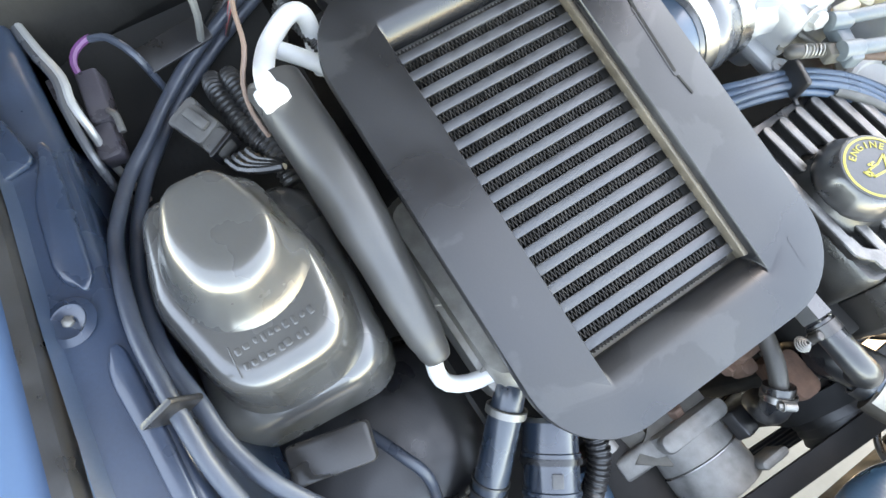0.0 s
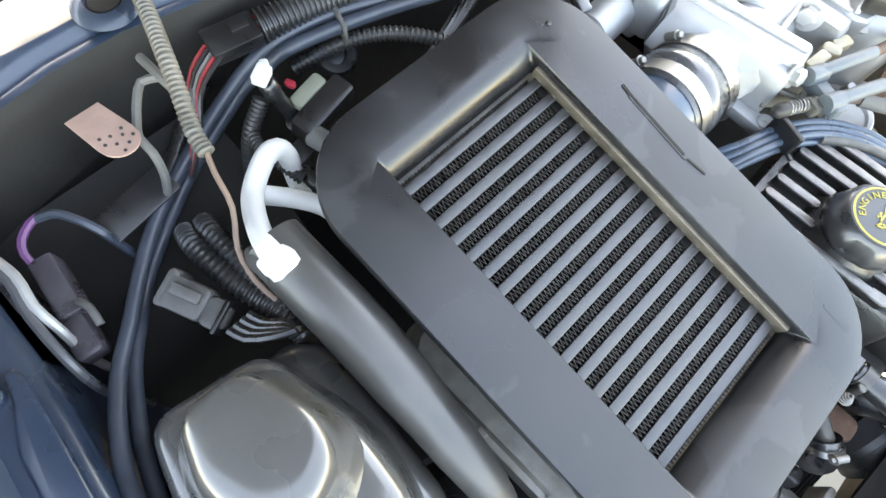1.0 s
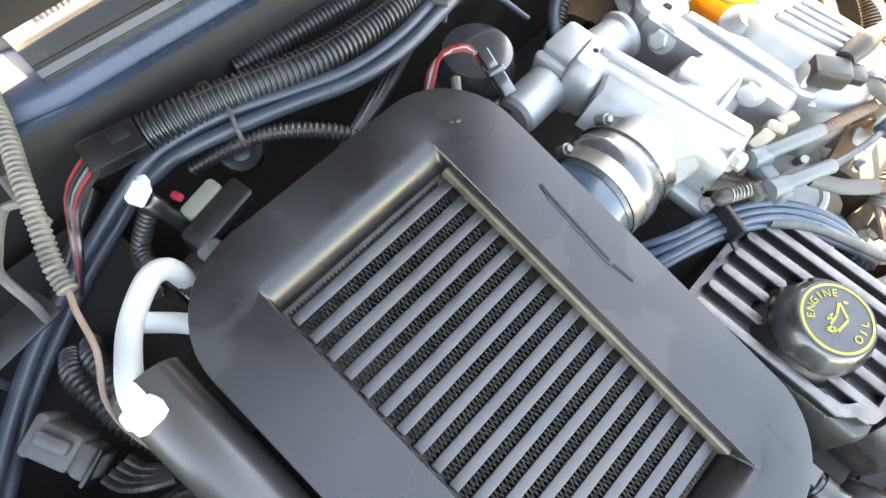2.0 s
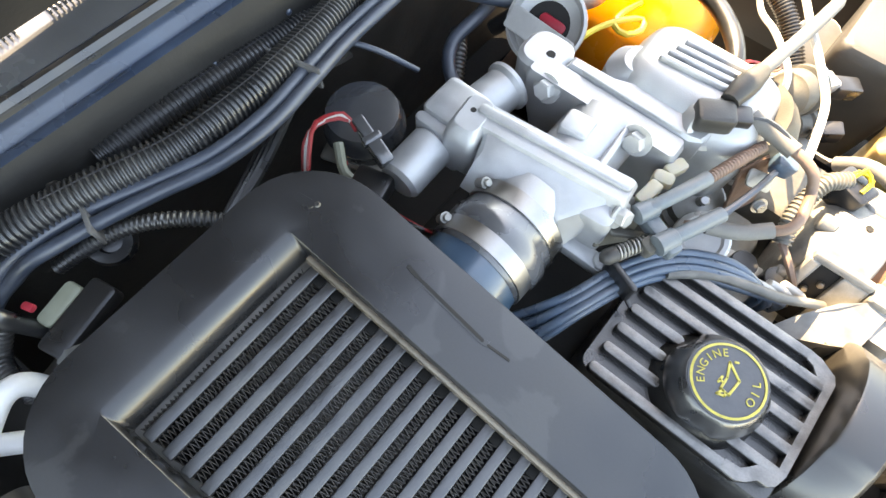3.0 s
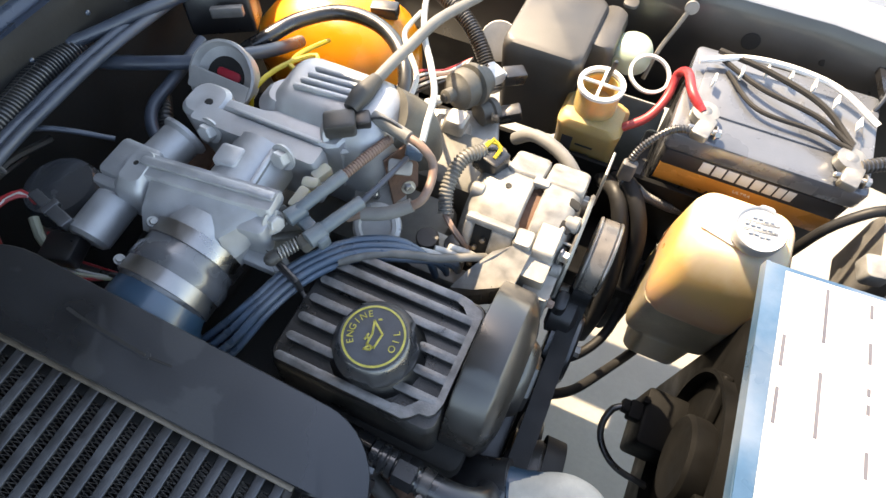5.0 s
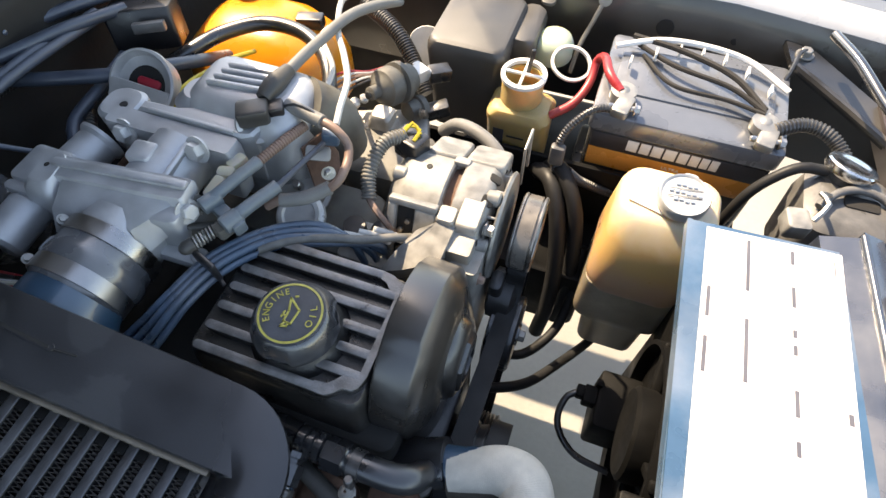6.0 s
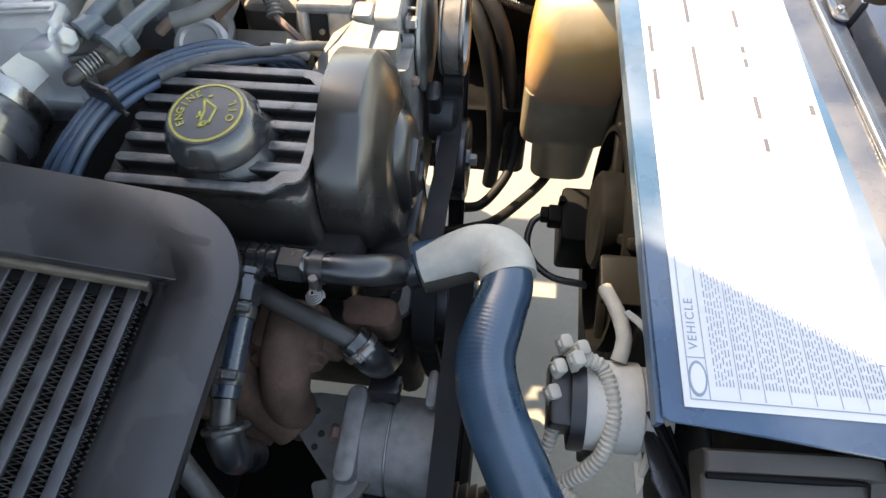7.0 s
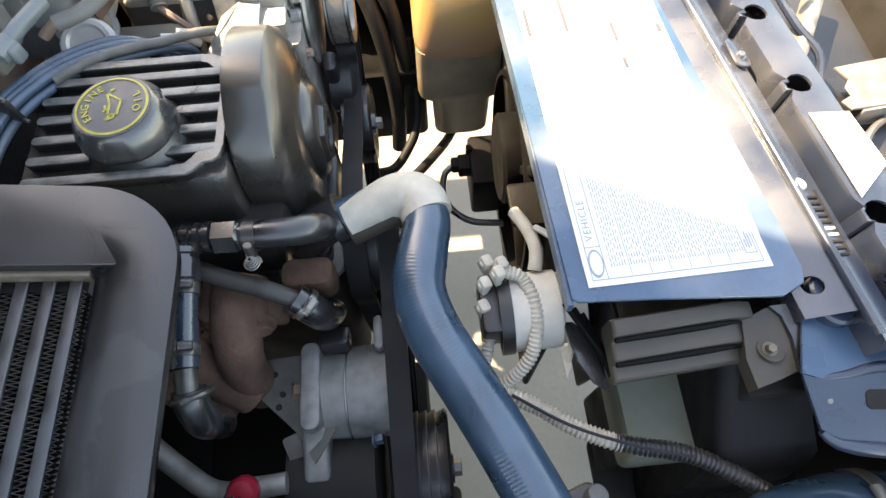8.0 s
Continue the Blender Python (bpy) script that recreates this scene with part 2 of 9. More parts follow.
def stained(name, bands, rough=0.40, ragged=0.012):
    """Translucent plastic whose stain changes with height: pairs of height over the thing's base and colour."""
    m = surface(name, bands[0][1], rough, var=0.1, scale=14, bump=0.05, through_light=0.5, grain=300)
    n, link = m.node_tree.nodes, m.node_tree.links.new
    tc, sep, rmp, wave, add = (n.new("ShaderNode" + k) for k in ("TexCoord", "SeparateXYZ", "ValToRGB", "TexNoise", "Math"))
    wave.inputs["Scale"].default_value, wave.inputs["Detail"].default_value = 22.0, 5.0
    link(tc.outputs["Object"], sep.inputs["Vector"])
    link(tc.outputs["Object"], wave.inputs["Vector"])
    add.operation = "MULTIPLY_ADD"
    link(wave.outputs["Fac"], add.inputs[0])
    add.inputs[1].default_value = ragged * 4
    link(sep.outputs["Z"], add.inputs[2])
    top = bands[-1][0]
    fit_to = n.new("ShaderNodeMapRange")
    fit_to.inputs["From Min"].default_value, fit_to.inputs["From Max"].default_value = bands[0][0] + ragged * 2, top + ragged * 2
    link(add.outputs[0], fit_to.inputs["Value"])
    ramp = rmp.color_ramp
    while len(ramp.elements) < len(bands):
        ramp.elements.new(0.5)
    for e, (h, c) in zip(ramp.elements, bands):
        e.position, e.color = (h - bands[0][0]) / (top - bands[0][0]), (*c, 1)
    link(fit_to.outputs["Result"], rmp.inputs["Fac"])
    link(rmp.outputs["Color"], n["Principled BSDF"].inputs["Base Color"])
    return m


WASHER = stained("stained_washer_bottle", ((0.155, (0.42, 0.25, 0.16)), (0.185, (0.46, 0.28, 0.15)), (0.205, (0.50, 0.31, 0.12)), (0.228, (0.48, 0.31, 0.12)), (0.246, (0.58, 0.45, 0.27)), (0.270, (0.66, 0.58, 0.44))))

# ---- shapes ----
PLACE = {}


def rrect(w, d, r, n=4, cx=0.0, cy=0.0):
    """The outline of a rounded rectangle, counter-clockwise."""
    r = max(1e-5, min(r, w / 2 - 1e-5, d / 2 - 1e-5))
    out = []
    for k, (sx, sy) in enumerate(((1, 1), (-1, 1), (-1, -1), (1, -1))):
        for i in range(n + 1):
            a = math.pi / 2 * (k + i / n)
            out.append((cx + sx * (w / 2 - r) + r * math.cos(a), cy + sy * (d / 2 - r) + r * math.sin(a)))
    return out


def loft(loops, caps=True, ring=False):
    """A mesh from loops of equally many 3D points. ring: the last loop meets the first."""
    bm = bmesh.new()
    rows = [[bm.verts.new(p) for p in loop] for loop in loops]
    n = len(rows[0])
    for a, b in list(zip(rows, rows[1:])) + ([(rows[-1], rows[0])] if ring else []):
        for i in range(n):
            bm.faces.new((a[i], a[(i + 1) % n], b[(i + 1) % n], b[i]))
    if caps and not ring:
        bm.faces.new(rows[0][::-1])
        bm.faces.new(rows[-1])
    bmesh.ops.recalc_face_normals(bm, faces=bm.faces)
    return bm


def rbox(size, at=(0, 0, 0), r=0.006, e=0.003, turn=None, taper=(1, 1), n=3):
    """A box with rounded corners and edges; at: the middle of its base. taper: the top's size against the base's."""
    w, d, h = size
    e = min(e, h / 2.2, w / 3, d / 3)
    loops = []
    for z, inset in ((0, e), (e * 0.3, e * 0.3), (e, 0), (h - e, 0), (h - e * 0.3, e * 0.3), (h, e)):
        f = z / h
        ww, dd = w * (1 + (taper[0] - 1) * f) - 2 * inset, d * (1 + (taper[1] - 1) * f) - 2 * inset
        loops.append([(x, y, z) for x, y in rrect(ww, dd, max(0.0005, r - inset * 0.5), n)])
    return moved(loft(loops), at, turn)


def moved(bm, at=(0, 0, 0), turn=None):
    m = Matrix.Translation(at)
    if turn is not None:
        m = m @ (turn if isinstance(turn, Matrix) else pose(0, 0, 0, *turn))
    bm.transform(m)
    return bm


def lathe(profile, at=(0, 0, 0), axis=(0, 0, 1), n=28):
    """A turned shape: pairs of radius and height along the axis."""
    loops = [[(max(r, 1e-5) * math.cos(2 * math.pi * i / n), max(r, 1e-5) * math.sin(2 * math.pi * i / n), z) for i in range(n)]
             for r, z in profile]
    turn = Vector(axis).to_track_quat("Z", "Y").to_matrix().to_4x4()
    return moved(loft(loops), at, turn)


def rod(r, h, at=(0, 0, 0), axis=(0, 0, 1), e=0.001, n=20):
    return lathe([(r - e, 0), (r, e), (r, h - e), (r - e, h)], at, axis, n)


def nut(r, h, at=(0, 0, 0), axis=(0, 0, 1)):
    """A hexagonal bolt head on its washer."""
    bm = lathe([(r * 1.5, 0), (r * 1.5, h * 0.2), (r * 1.0, h * 0.2)], at, axis, 18)
    head = lathe([(r, h * 0.2), (r, h * 0.9), (r * 0.85, h)], at, axis, 6)
    return joined(bm, head)


def joined(*bms):
    out = bms[0]
    for b in bms[1:]:
        me = bpy.data.meshes.new("x")
        b.to_mesh(me)
        b.free()
        out.from_mesh(me)
        bpy.data.meshes.remove(me)
    return out


def smooth_path(points, step):
    """Points along a Catmull-Rom curve, about step apart, with the share of the way at each."""
    p = [Vector(q) for q in points]
    p = [2 * p[0] - p[1]] + p + [2 * p[-1] - p[-2]]
    out = []
    for i in range(1, len(p) - 2):
        a, b, c, d = p[i - 1:i + 3]
        k = max(2, int((c - b).length / step))
        for j in range(k):
            t = j / k
            out.append(0.5 * (2 * b + (c - a) * t + (2 * a - 5 * b + 4 * c - d) * t * t + (3 * b - a - 3 * c + d) * t ** 3))
    out.append(p[-2])
    return out


def sweep(points, r, step=0.008, n=10, ribs=0.0, depth=0.18, wobble=0.0, seed=0, hollow=False):
    """A hose along a curve. r: one radius, or one for each point. ribs: the pitch of its corrugation."""
    path = smooth_path(points, ribs / 4 if ribs else step)
    rng = random.Random(seed)
    if wobble:
        ph = [rng.random() * 6 for _ in range(3)]
        path = [q + wobble * Vector((math.sin(i * 0.21 + ph[0]), math.sin(i * 0.17 + ph[1]), 0.6 * math.sin(i * 0.26 + ph[2]))) for i, q in enumerate(path)]
    loops, side, last = [], None, None
    for i, q in enumerate(path):
        ahead = (path[min(i + 1, len(path) - 1)] - path[max(i - 1, 0)]).normalized()
        if side is None:
            side = ahead.orthogonal().normalized()
        else:
            side = (side - ahead * side.dot(ahead)).normalized()
        up = ahead.cross(side)
        f = i / (len(path) - 1)
        if isinstance(r, (tuple, list)):
            k = f * (len(r) - 1)
            a = min(int(k), len(r) - 2)
            rad = r[a] + (r[a + 1] - r[a]) * (k - a)
        else:
            rad = r
        if ribs:
            rad *= (1, 1, 1 - depth, 1 - depth)[i % 4]
        loops.append([tuple(q + rad * (side * math.cos(2 * math.pi * j / n) + up * math.sin(2 * math.pi * j / n))) for j in range(n)])
    return loft(loops)


def ring_band(center, axis, r, width, thick=0.0012, n=32):
    """A hose clamp's band."""
    prof = [(r, -width / 2), (r + thick, -width / 2 + 0.0004), (r + thick, width / 2 - 0.0004), (r, width / 2)]
    loops = [[(q * math.cos(2 * math.pi * i / n), q * math.sin(2 * math.pi * i / n), z) for i in range(n)] for q, z in prof]
    return moved(loft(loops, ring=True), center, Vector(axis).to_track_quat("Z", "Y").to_matrix().to_4x4())


def plate(outline, thick, at=(0, 0, 0), turn=None, e=0.0008):
    """A flat piece from a 2D outline, its edges eased."""
    cx = sum(p[0] for p in outline) / len(outline)
    cy = sum(p[1] for p in outline) / len(outline)

    def inset(d):
        return [(x - d * (x - cx) / max(1e-6, math.hypot(x - cx, y - cy)), y - d * (y - cy) / max(1e-6, math.hypot(x - cx, y - cy))) for x, y in outline]
    loops = [[(x, y, z) for x, y in inset(i)] for z, i in ((0, e), (e, 0), (thick - e, 0), (thick, e))]
    return moved(loft(loops), at, turn)


def letters(text, size, depth=0.0004, spread=1.0):
    """Lettering as a mesh, its middle at the origin, facing +z."""
    c = bpy.data.curves.new("letters", "FONT")
    c.body, c.size, c.extrude, c.align_x, c.align_y, c.space_character = text, size, depth, "CENTER", "CENTER", spread
    ob = bpy.data.objects.new("letters", c)
    me = bpy.data.meshes.new_from_object(ob)
    bm = bmesh.new()
    bm.from_mesh(me)
    bpy.data.objects.remove(ob)
    bpy.data.meshes.remove(me)
    return bm


def mesh_of(name, bm, material, origin):
    bm.transform(Matrix.Translation(-origin))
    me = bpy.data.meshes.new(name)
    bm.to_mesh(me)
    bm.free()
    me.materials.append(material)
    me.polygons.foreach_set("use_smooth", [True] * len(me.polygons))
    me.set_sharp_from_angle(angle=radians(38))
    return me


def thing(name, at, label, category, group="", kind="", bm=None, material=None):
    """A top-level thing: an empty at its base, or one mesh."""
    at = Vector(at)
    ob = new(name, mesh_of(name, bm, material, at) if bm else None)
    ob.location = at
    PLACE[ob] = at
    return tagged(ob, label, category, group, kind)


def part(name, bm, material, parent, label=""):
    """One mesh under a thing or a part; bm is in world metres."""
    ob = new(name, mesh_of(name, bm, material, PLACE[parent]))
    ob.parent = parent
    PLACE[ob] = PLACE[parent]
    return tagged(ob, label)


def setting(name, bm, material, label=""):
    return thing(name, (0, 0, 0), label, "", kind="structure", bm=bm, material=material)


def cable(name, points, r, material, label, category="cable", ribs=0.0, group="", n=10, wobble=0.0):
    return thing(name, points[0], label, category, group, bm=sweep(points, r, ribs=ribs, n=n, wobble=wobble), material=material)


def seamed(name, points, r, material, label, category, seam, ribs=0.0, group="", n=14):
    """A hose or loom with a raised seam or slit along its upper side."""
    ob = thing(name, points[0], label, category, group)
    part("tube", sweep(points, r, ribs=ribs, n=n), material, ob)
    part("seam", sweep([(x, y, z + r - 0.0004) for x, y, z in points[1:-1]], 0.0006, n=5), seam, ob)
    return ob


def clamp(parent, center, axis, r, width=0.010, screw=(0, 0, 1)):
    """A worm-drive clamp with its screw housing."""
    band = part("clamp", ring_band(center, axis, r, width), STEEL, parent, "bright steel hose clamp")
    c, s = Vector(center), Vector(screw).normalized()
    across = Vector(axis).normalized().cross(s).normalized()
    part("clamp_screw", joined(rod(0.0042, 0.012, c + s * (r + 0.0035) - across * 0.007, across, n=10),
                               nut(0.0034, 0.005, c + s * (r + 0.0035) + across * 0.005, across)), ZINC, band)
    return band


def dark_clamp(parent, center, axis, r, width=0.010, screw=(0, 0, 1)):
    """The same clamp in a darker steel."""
    band = clamp(parent, center, axis, r, width, screw)
    for ob in (band, *band.children):
        ob.data.materials[0] = BLACK_STEEL
    tagged(band, "dark steel hose clamp")
    return band


X_AXIS, Y_AXIS, Z_AXIS = Vector((1, 0, 0)), Vector((0, 1, 0)), Vector((0, 0, 1))

# ---- the setting: ground, body shell of the engine bay ----
setting("ground", loft([[(x, y, z) for x, y in rrect(400, 400, 1)] for z in (-0.3, 0.0)]), CONCRETE, "pale concrete driveway under the car")


def soft(corners, r, n=5):
    """A closed outline with its corners rounded off."""
    out = []
    for k, c in enumerate(corners):
        c, a, b = Vector(c), Vector(corners[k - 1]), Vector(corners[(k + 1) % len(corners)])
        p, q = c + (a - c).normalized() * min(r, (a - c).length * 0.48), c + (b - c).normalized() * min(r, (b - c).length * 0.48)
        for i in range(n + 1):
            u = i / n
            out.append(p * (1 - u) ** 2 + c * 2 * u * (1 - u) + q * u * u)
    return out


def strip(rows, name, material, label, thick=0.003):
    """A pressed sheet: rows of points across it, given a thickness."""
    top = [[Vector(p) for p in row] for row in rows]
    bm = bmesh.new()
    for side in (0, -thick):
        vs = [[bm.verts.new(p + Vector((0, 0, side))) for p in row] for row in top]
        for a, b in zip(vs, vs[1:]):
            for i in range(len(a) - 1):
                bm.faces.new((a[i], a[i + 1], b[i + 1], b[i]) if side == 0 else (b[i], b[i + 1], a[i + 1], a[i]))
        if side == 0:
            first = vs
    r, c = len(first), len(first[0])
    rim = [(0, i) for i in range(c)] + [(j, c - 1) for j in range(1, r)] + [(r - 1, i) for i in range(c - 2, -1, -1)] + [(j, 0) for j in range(r - 2, 0, -1)]
    for k, a in enumerate(rim):
        b = rim[(k + 1) % len(rim)]
        bm.faces.new((first[a[0]][a[1]], vs[a[0]][a[1]], vs[b[0]][b[1]], first[b[0]][b[1]]))
    bmesh.ops.recalc_face_normals(bm, faces=bm.faces)
    return setting(name, bm, material, label)


def cowl_x(y):
    """How far back the cowl's front lip lies: it bows forward towards the middle."""
    return -0.503 + 0.016 * max(0.0, min(1.0, (y + 0.38) / 0.08)) + 0.025 * max(0.0, min(1.0, (y + 0.33) / 0.5)) + 0.8 * max(0.0, -y - 0.36) ** 2


CY = [-0.72 + 0.06 * i for i in range(26)]
cowl_profile = ((-0.016, 0.800), (-0.015, 0.845), (-0.017, 0.868), (-0.020, 0.8775), (-0.0245, 0.8835), (-0.0295, 0.8850), (-0.035, 0.8835), (-0.0385, 0.8855), (-0.0415, 0.8900), (-0.046, 0.8930),
                (-0.056, 0.895), (-0.070, 0.897), (-0.082, 0.8985), (-0.094, 0.899))
strip([[(cowl_x(y) + dx, y, z) for y in CY] for dx, z in cowl_profile[:5]], "cowl_front", DARK, "black upright front of the cowl")
strip([[(cowl_x(y) + dx, y, z) for y in CY] for dx, z in cowl_profile[4:]], "cowl", NAVY_PAINT, "dark blue painted cowl panel behind the engine bay")
strip([[(cowl_x(y) + dx, y, z) for y in CY] for dx, z in ((-0.092, 0.902), (-0.098, 0.910), (-0.110, 0.914), (-0.150, 0.915), (-0.30, 0.96))],
      "cowl_edge_panel", GREY_PLASTIC, "dusty panel at the windscreen's foot")
# the plastic cowl screen with its rubber seal, from the oval hole to the far side
CY_SCREEN = [y for y in CY if y > -0.32]
strip([[(cowl_x(y) + dx, y, z) for y in CY_SCREEN] for dx, z in ((-0.058, 0.897), (-0.059, 0.904), (-0.064, 0.9065), (-0.090, 0.914), (-0.120, 0.920), (-0.145, 0.922))],
      "cowl_grille_panel", SATIN_GREY, "grey plastic cowl screen at the windscreen's foot")
strip([[(cowl_x(y) + dx, y, z) for y in CY_SCREEN] for dx, z in ((-0.049, 0.8945), (-0.0485, 0.900), (-0.052, 0.9045), (-0.057, 0.9045), (-0.060, 0.899))],
      "cowl_seal", RUBBER, "black rubber seal along the cowl", 0.002)
strip([[(cowl_x(y) - 0.018 - 0.06 * max(0, 0.84 - z), y, z) for y in CY] for z in (0.80, 0.70, 0.60, 0.45, 0.25)], "firewall", DARK,
      "black painted firewall behind the engine", 0.004)
# the cowl's slotted air screens
for k in range(3):
    y0 = -0.275 + 0.075 * k
    slot = joined(*[moved(rbox((0.036, 0.0022, 0.003), (0, 0, 0), 0.0008, 0.0005), (cowl_x(y0) - 0.104, y0 + 0.0045 * i, 0.9185), (0, 10, 0)) for i in range(11)])
    setting("trim_%d" % (k + 1), slot, BLACK_PLASTIC, "ribbed air screen of the cowl")
# the windscreen behind it
setting("window_1", moved(rbox((0.006, 1.35, 0.75), (0, 0, 0), 0.002, 0.002), (-0.76, 0.05, 0.95), (0, -58, 0)), GLASSY, "dusty windscreen")

# the near wing: rail with pressings, seal, and glossy outer skin
NX = [-0.56 + 0.05 * i for i in range(26)]


def wing_y(x):
    return -0.603 - 0.10 * max(0.0, x + 0.34) + 0.05 * max(0.0, x + 0.10)


def rail_gain(x):
    """How much wider the rail grows abreast of the blower."""
    return 0.13 * max(0.0, min(x + 0.22, 0.13)) * min(1.0, max(0.0, (0.25 - x) / 0.25))


wing_rail = strip([[(x, wing_y(x) + dy + rail_gain(x) * min(1.0, dy / 0.05), z) for x in NX] for dy, z in
       ((0.016, 0.876), (0.020, 0.866), (0.040, 0.864), (0.052, 0.862), (0.056, 0.858), (0.058, 0.850), (0.058, 0.800), (0.064, 0.62), (0.05, 0.35))],
      "wing_rail", NAVY_PAINT, "dark blue painted inner wing rail with pressed plateaus")
# low flat plateaus pressed into the rail, with a channel beside them
for outline in (((-0.362, 0.047), (-0.350, 0.051), (-0.300, 0.0515), (-0.238, 0.0515), (-0.228, 0.045), (-0.243, 0.031), (-0.255, 0.0275), (-0.310, 0.0275), (-0.330, 0.034)),
                ((-0.188, 0.047), (-0.178, 0.051), (-0.120, 0.0515), (-0.060, 0.0515), (0.030, 0.0515), (0.040, 0.046), (0.030, 0.036), (-0.060, 0.038), (-0.120, 0.036), (-0.160, 0.034), (-0.174, 0.036))):
    edge = soft(outline, 0.005)
    xm, ym = sum(p.x for p in edge) / len(edge), 0.0425
    part("pressing", loft([[(p.x - i * (1 if p.x > xm else -1) * min(1.0, abs(p.x - xm) / 0.02), wing_y(p.x) + p.y + rail_gain(p.x) - i * min(1.0, max(-1.0, (p.y - ym) / 0.004)), z) for p in edge]
                           for z, i in ((0.860, 0.0), (0.8652, 0.0004), (0.8664, 0.0014), (0.8670, 0.0030))]), NAVY_PAINT, wing_rail)
strip([[(x, wing_y(x) + dy, z) for x in NX] for dy, z in ((0.016, 0.872), (0.014, 0.884), (0.004, 0.886), (0.0, 0.876))],
      "wing_seal", RUBBER, "dark rubber seal along the wing")
strip([[(x, wing_y(x) + dy, z) for x in NX] for dy, z in ((0.002, 0.876), (-0.006, 0.884), (-0.05, 0.890), (-0.15, 0.872), (-0.22, 0.82), (-0.25, 0.70), (-0.25, 0.35), (-0.235, 0.17))],
      "wing_skin", BLUE_PAINT, "glossy blue outer wing skin")
# the dark well between wing and firewall
strip([[(x, y, z) for y in (-0.57, -0.52, -0.48, -0.44, -0.40, -0.34)] for x, z in ((-0.50, 0.80), (-0.47, 0.785), (-0.44, 0.775), (-0.41, 0.77), (-0.38, 0.76), (-0.35, 0.72), (-0.33, 0.55))],
      "corner_panel", DARK, "black corner well of the engine bay")

# the far wing: apron, rail and skin
FX = [-0.56 + 0.06 * i for i in range(22)]


def far_y(x):
    return 0.655 - 0.16 * max(0.0, x - 0.35)


strip([[(x, far_y(x) + dy, z) for x in FX] for dy, z in ((0.0, 0.55), (-0.012, 0.70), (-0.004, 0.755), (0.004, 0.770))],
      "far_apron", BAY_PAINT, "dark inner wing apron beside the battery", 0.004)
# The rim's sunlight is put into its colour as a pale paint.
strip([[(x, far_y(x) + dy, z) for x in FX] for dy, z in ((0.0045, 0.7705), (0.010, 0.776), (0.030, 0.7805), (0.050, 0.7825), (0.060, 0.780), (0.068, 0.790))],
      "far_wing_rim", SUNLIT_RIM, "rim of the far wing, coloured pale for sunlight", 0.003)
strip([[(x - 0.45 * (0.552 - z), far_y(x) + dy, z) for x in FX if x < -0.06] for dy, z in ((0.0, 0.552), (0.008, 0.46), (0.012, 0.36), (0.012, 0.22))],
      "wheelhouse", DARK, "black inner wheelhouse panel", 0.004)
strip([[(x, far_y(x) + dy, z) for x in FX] for dy, z in ((0.070, 0.776), (0.078, 0.796), (0.10, 0.802), (0.118, 0.796), (0.128, 0.77), (0.130, 0.70))],
      "far_wing_skin", BLUE_PAINT, "glossy blue far outer wing skin")

# the raised hood behind the camera's view: it shades the near half of the bay
HOOD_LEAN, HOOD_LENGTH = 0.46, 1.12


def hood_edge(h):
    """The hood's far edge, drawing in towards its front."""
    return 0.45 + 0.5 * h * (1 - (HOOD_LEAN + 0.72) / 0.934)


HOOD = [[(-0.56 + HOOD_LEAN * h, -0.80 + (hood_edge(h) + 0.80) * i / 8, 0.93 + h + 0.02 * math.sin(math.pi * i / 8)) for i in range(9)]
        for h in [-0.010] + [HOOD_LENGTH * k / 5 for k in range(1, 6)]]
strip(HOOD, "hood", DARK, "raised black hood", 0.02)

# radiator support across the nose
def bar(name, x0, x1, z, y0, y1, material, label, holes=(), lip=0.02, skew=0.0, crown=0.0, fall=0.0):
    """A pressed cross-member with a turned-down lip at both edges; holes are (y, x, radius). skew: how it runs aslant; crown: how far its middle bulges; fall: its slope across."""
    bm = bmesh.new()
    cell = 0.005
    ny, nx = int((y1 - y0) / cell), max(3, int((x1 - x0) / cell))
    grid = [[bm.verts.new((x0 + (x1 - x0) * j / nx, y0 + (y1 - y0) * i / ny, z)) for j in range(nx + 1)] for i in range(ny + 1)]
    rims = []
    for i in range(ny):
        for j in range(nx):
            q = (grid[i][j], grid[i][j + 1], grid[i + 1][j + 1], grid[i + 1][j])
            cut = [h for h in holes if any(math.hypot(v.co.x - h[1], v.co.y - h[0]) < h[2] for v in q)]
            if cut:
                rims += [(v, cut[0]) for v in q]
            else:
                bm.faces.new(q)
    for v, (hy, hx, hr) in rims:
        d = math.hypot(v.co.x - hx, v.co.y - hy)
        if v.link_faces and d > 1e-6:
            v.co.x, v.co.y = hx + (v.co.x - hx) * hr / d, hy + (v.co.y - hy) * hr / d
    for col, s in ((0, -1), (nx, 1)):
        low = [bm.verts.new(row[col].co + Vector((s * 0.002, 0, -lip))) for row in grid]
        for i in range(ny):
            bm.faces.new((grid[i][col], grid[i + 1][col], low[i + 1], low[i]))
    for v in [v for v in bm.verts if not v.link_faces]:
        bm.verts.remove(v)
    for v in bm.verts:
        f = (v.co.x - x0) / (x1 - x0)
        v.co.z += crown * math.sin(math.pi * max(0.0, min(1.0, f))) - fall * f
        v.co.x -= skew * v.co.y
    bmesh.ops.recalc_face_normals(bm, faces=bm.faces)
    bmesh.ops.solidify(bm, geom=bm.faces[:], thickness=0.0022)
    return setting(name, bm, material, label)


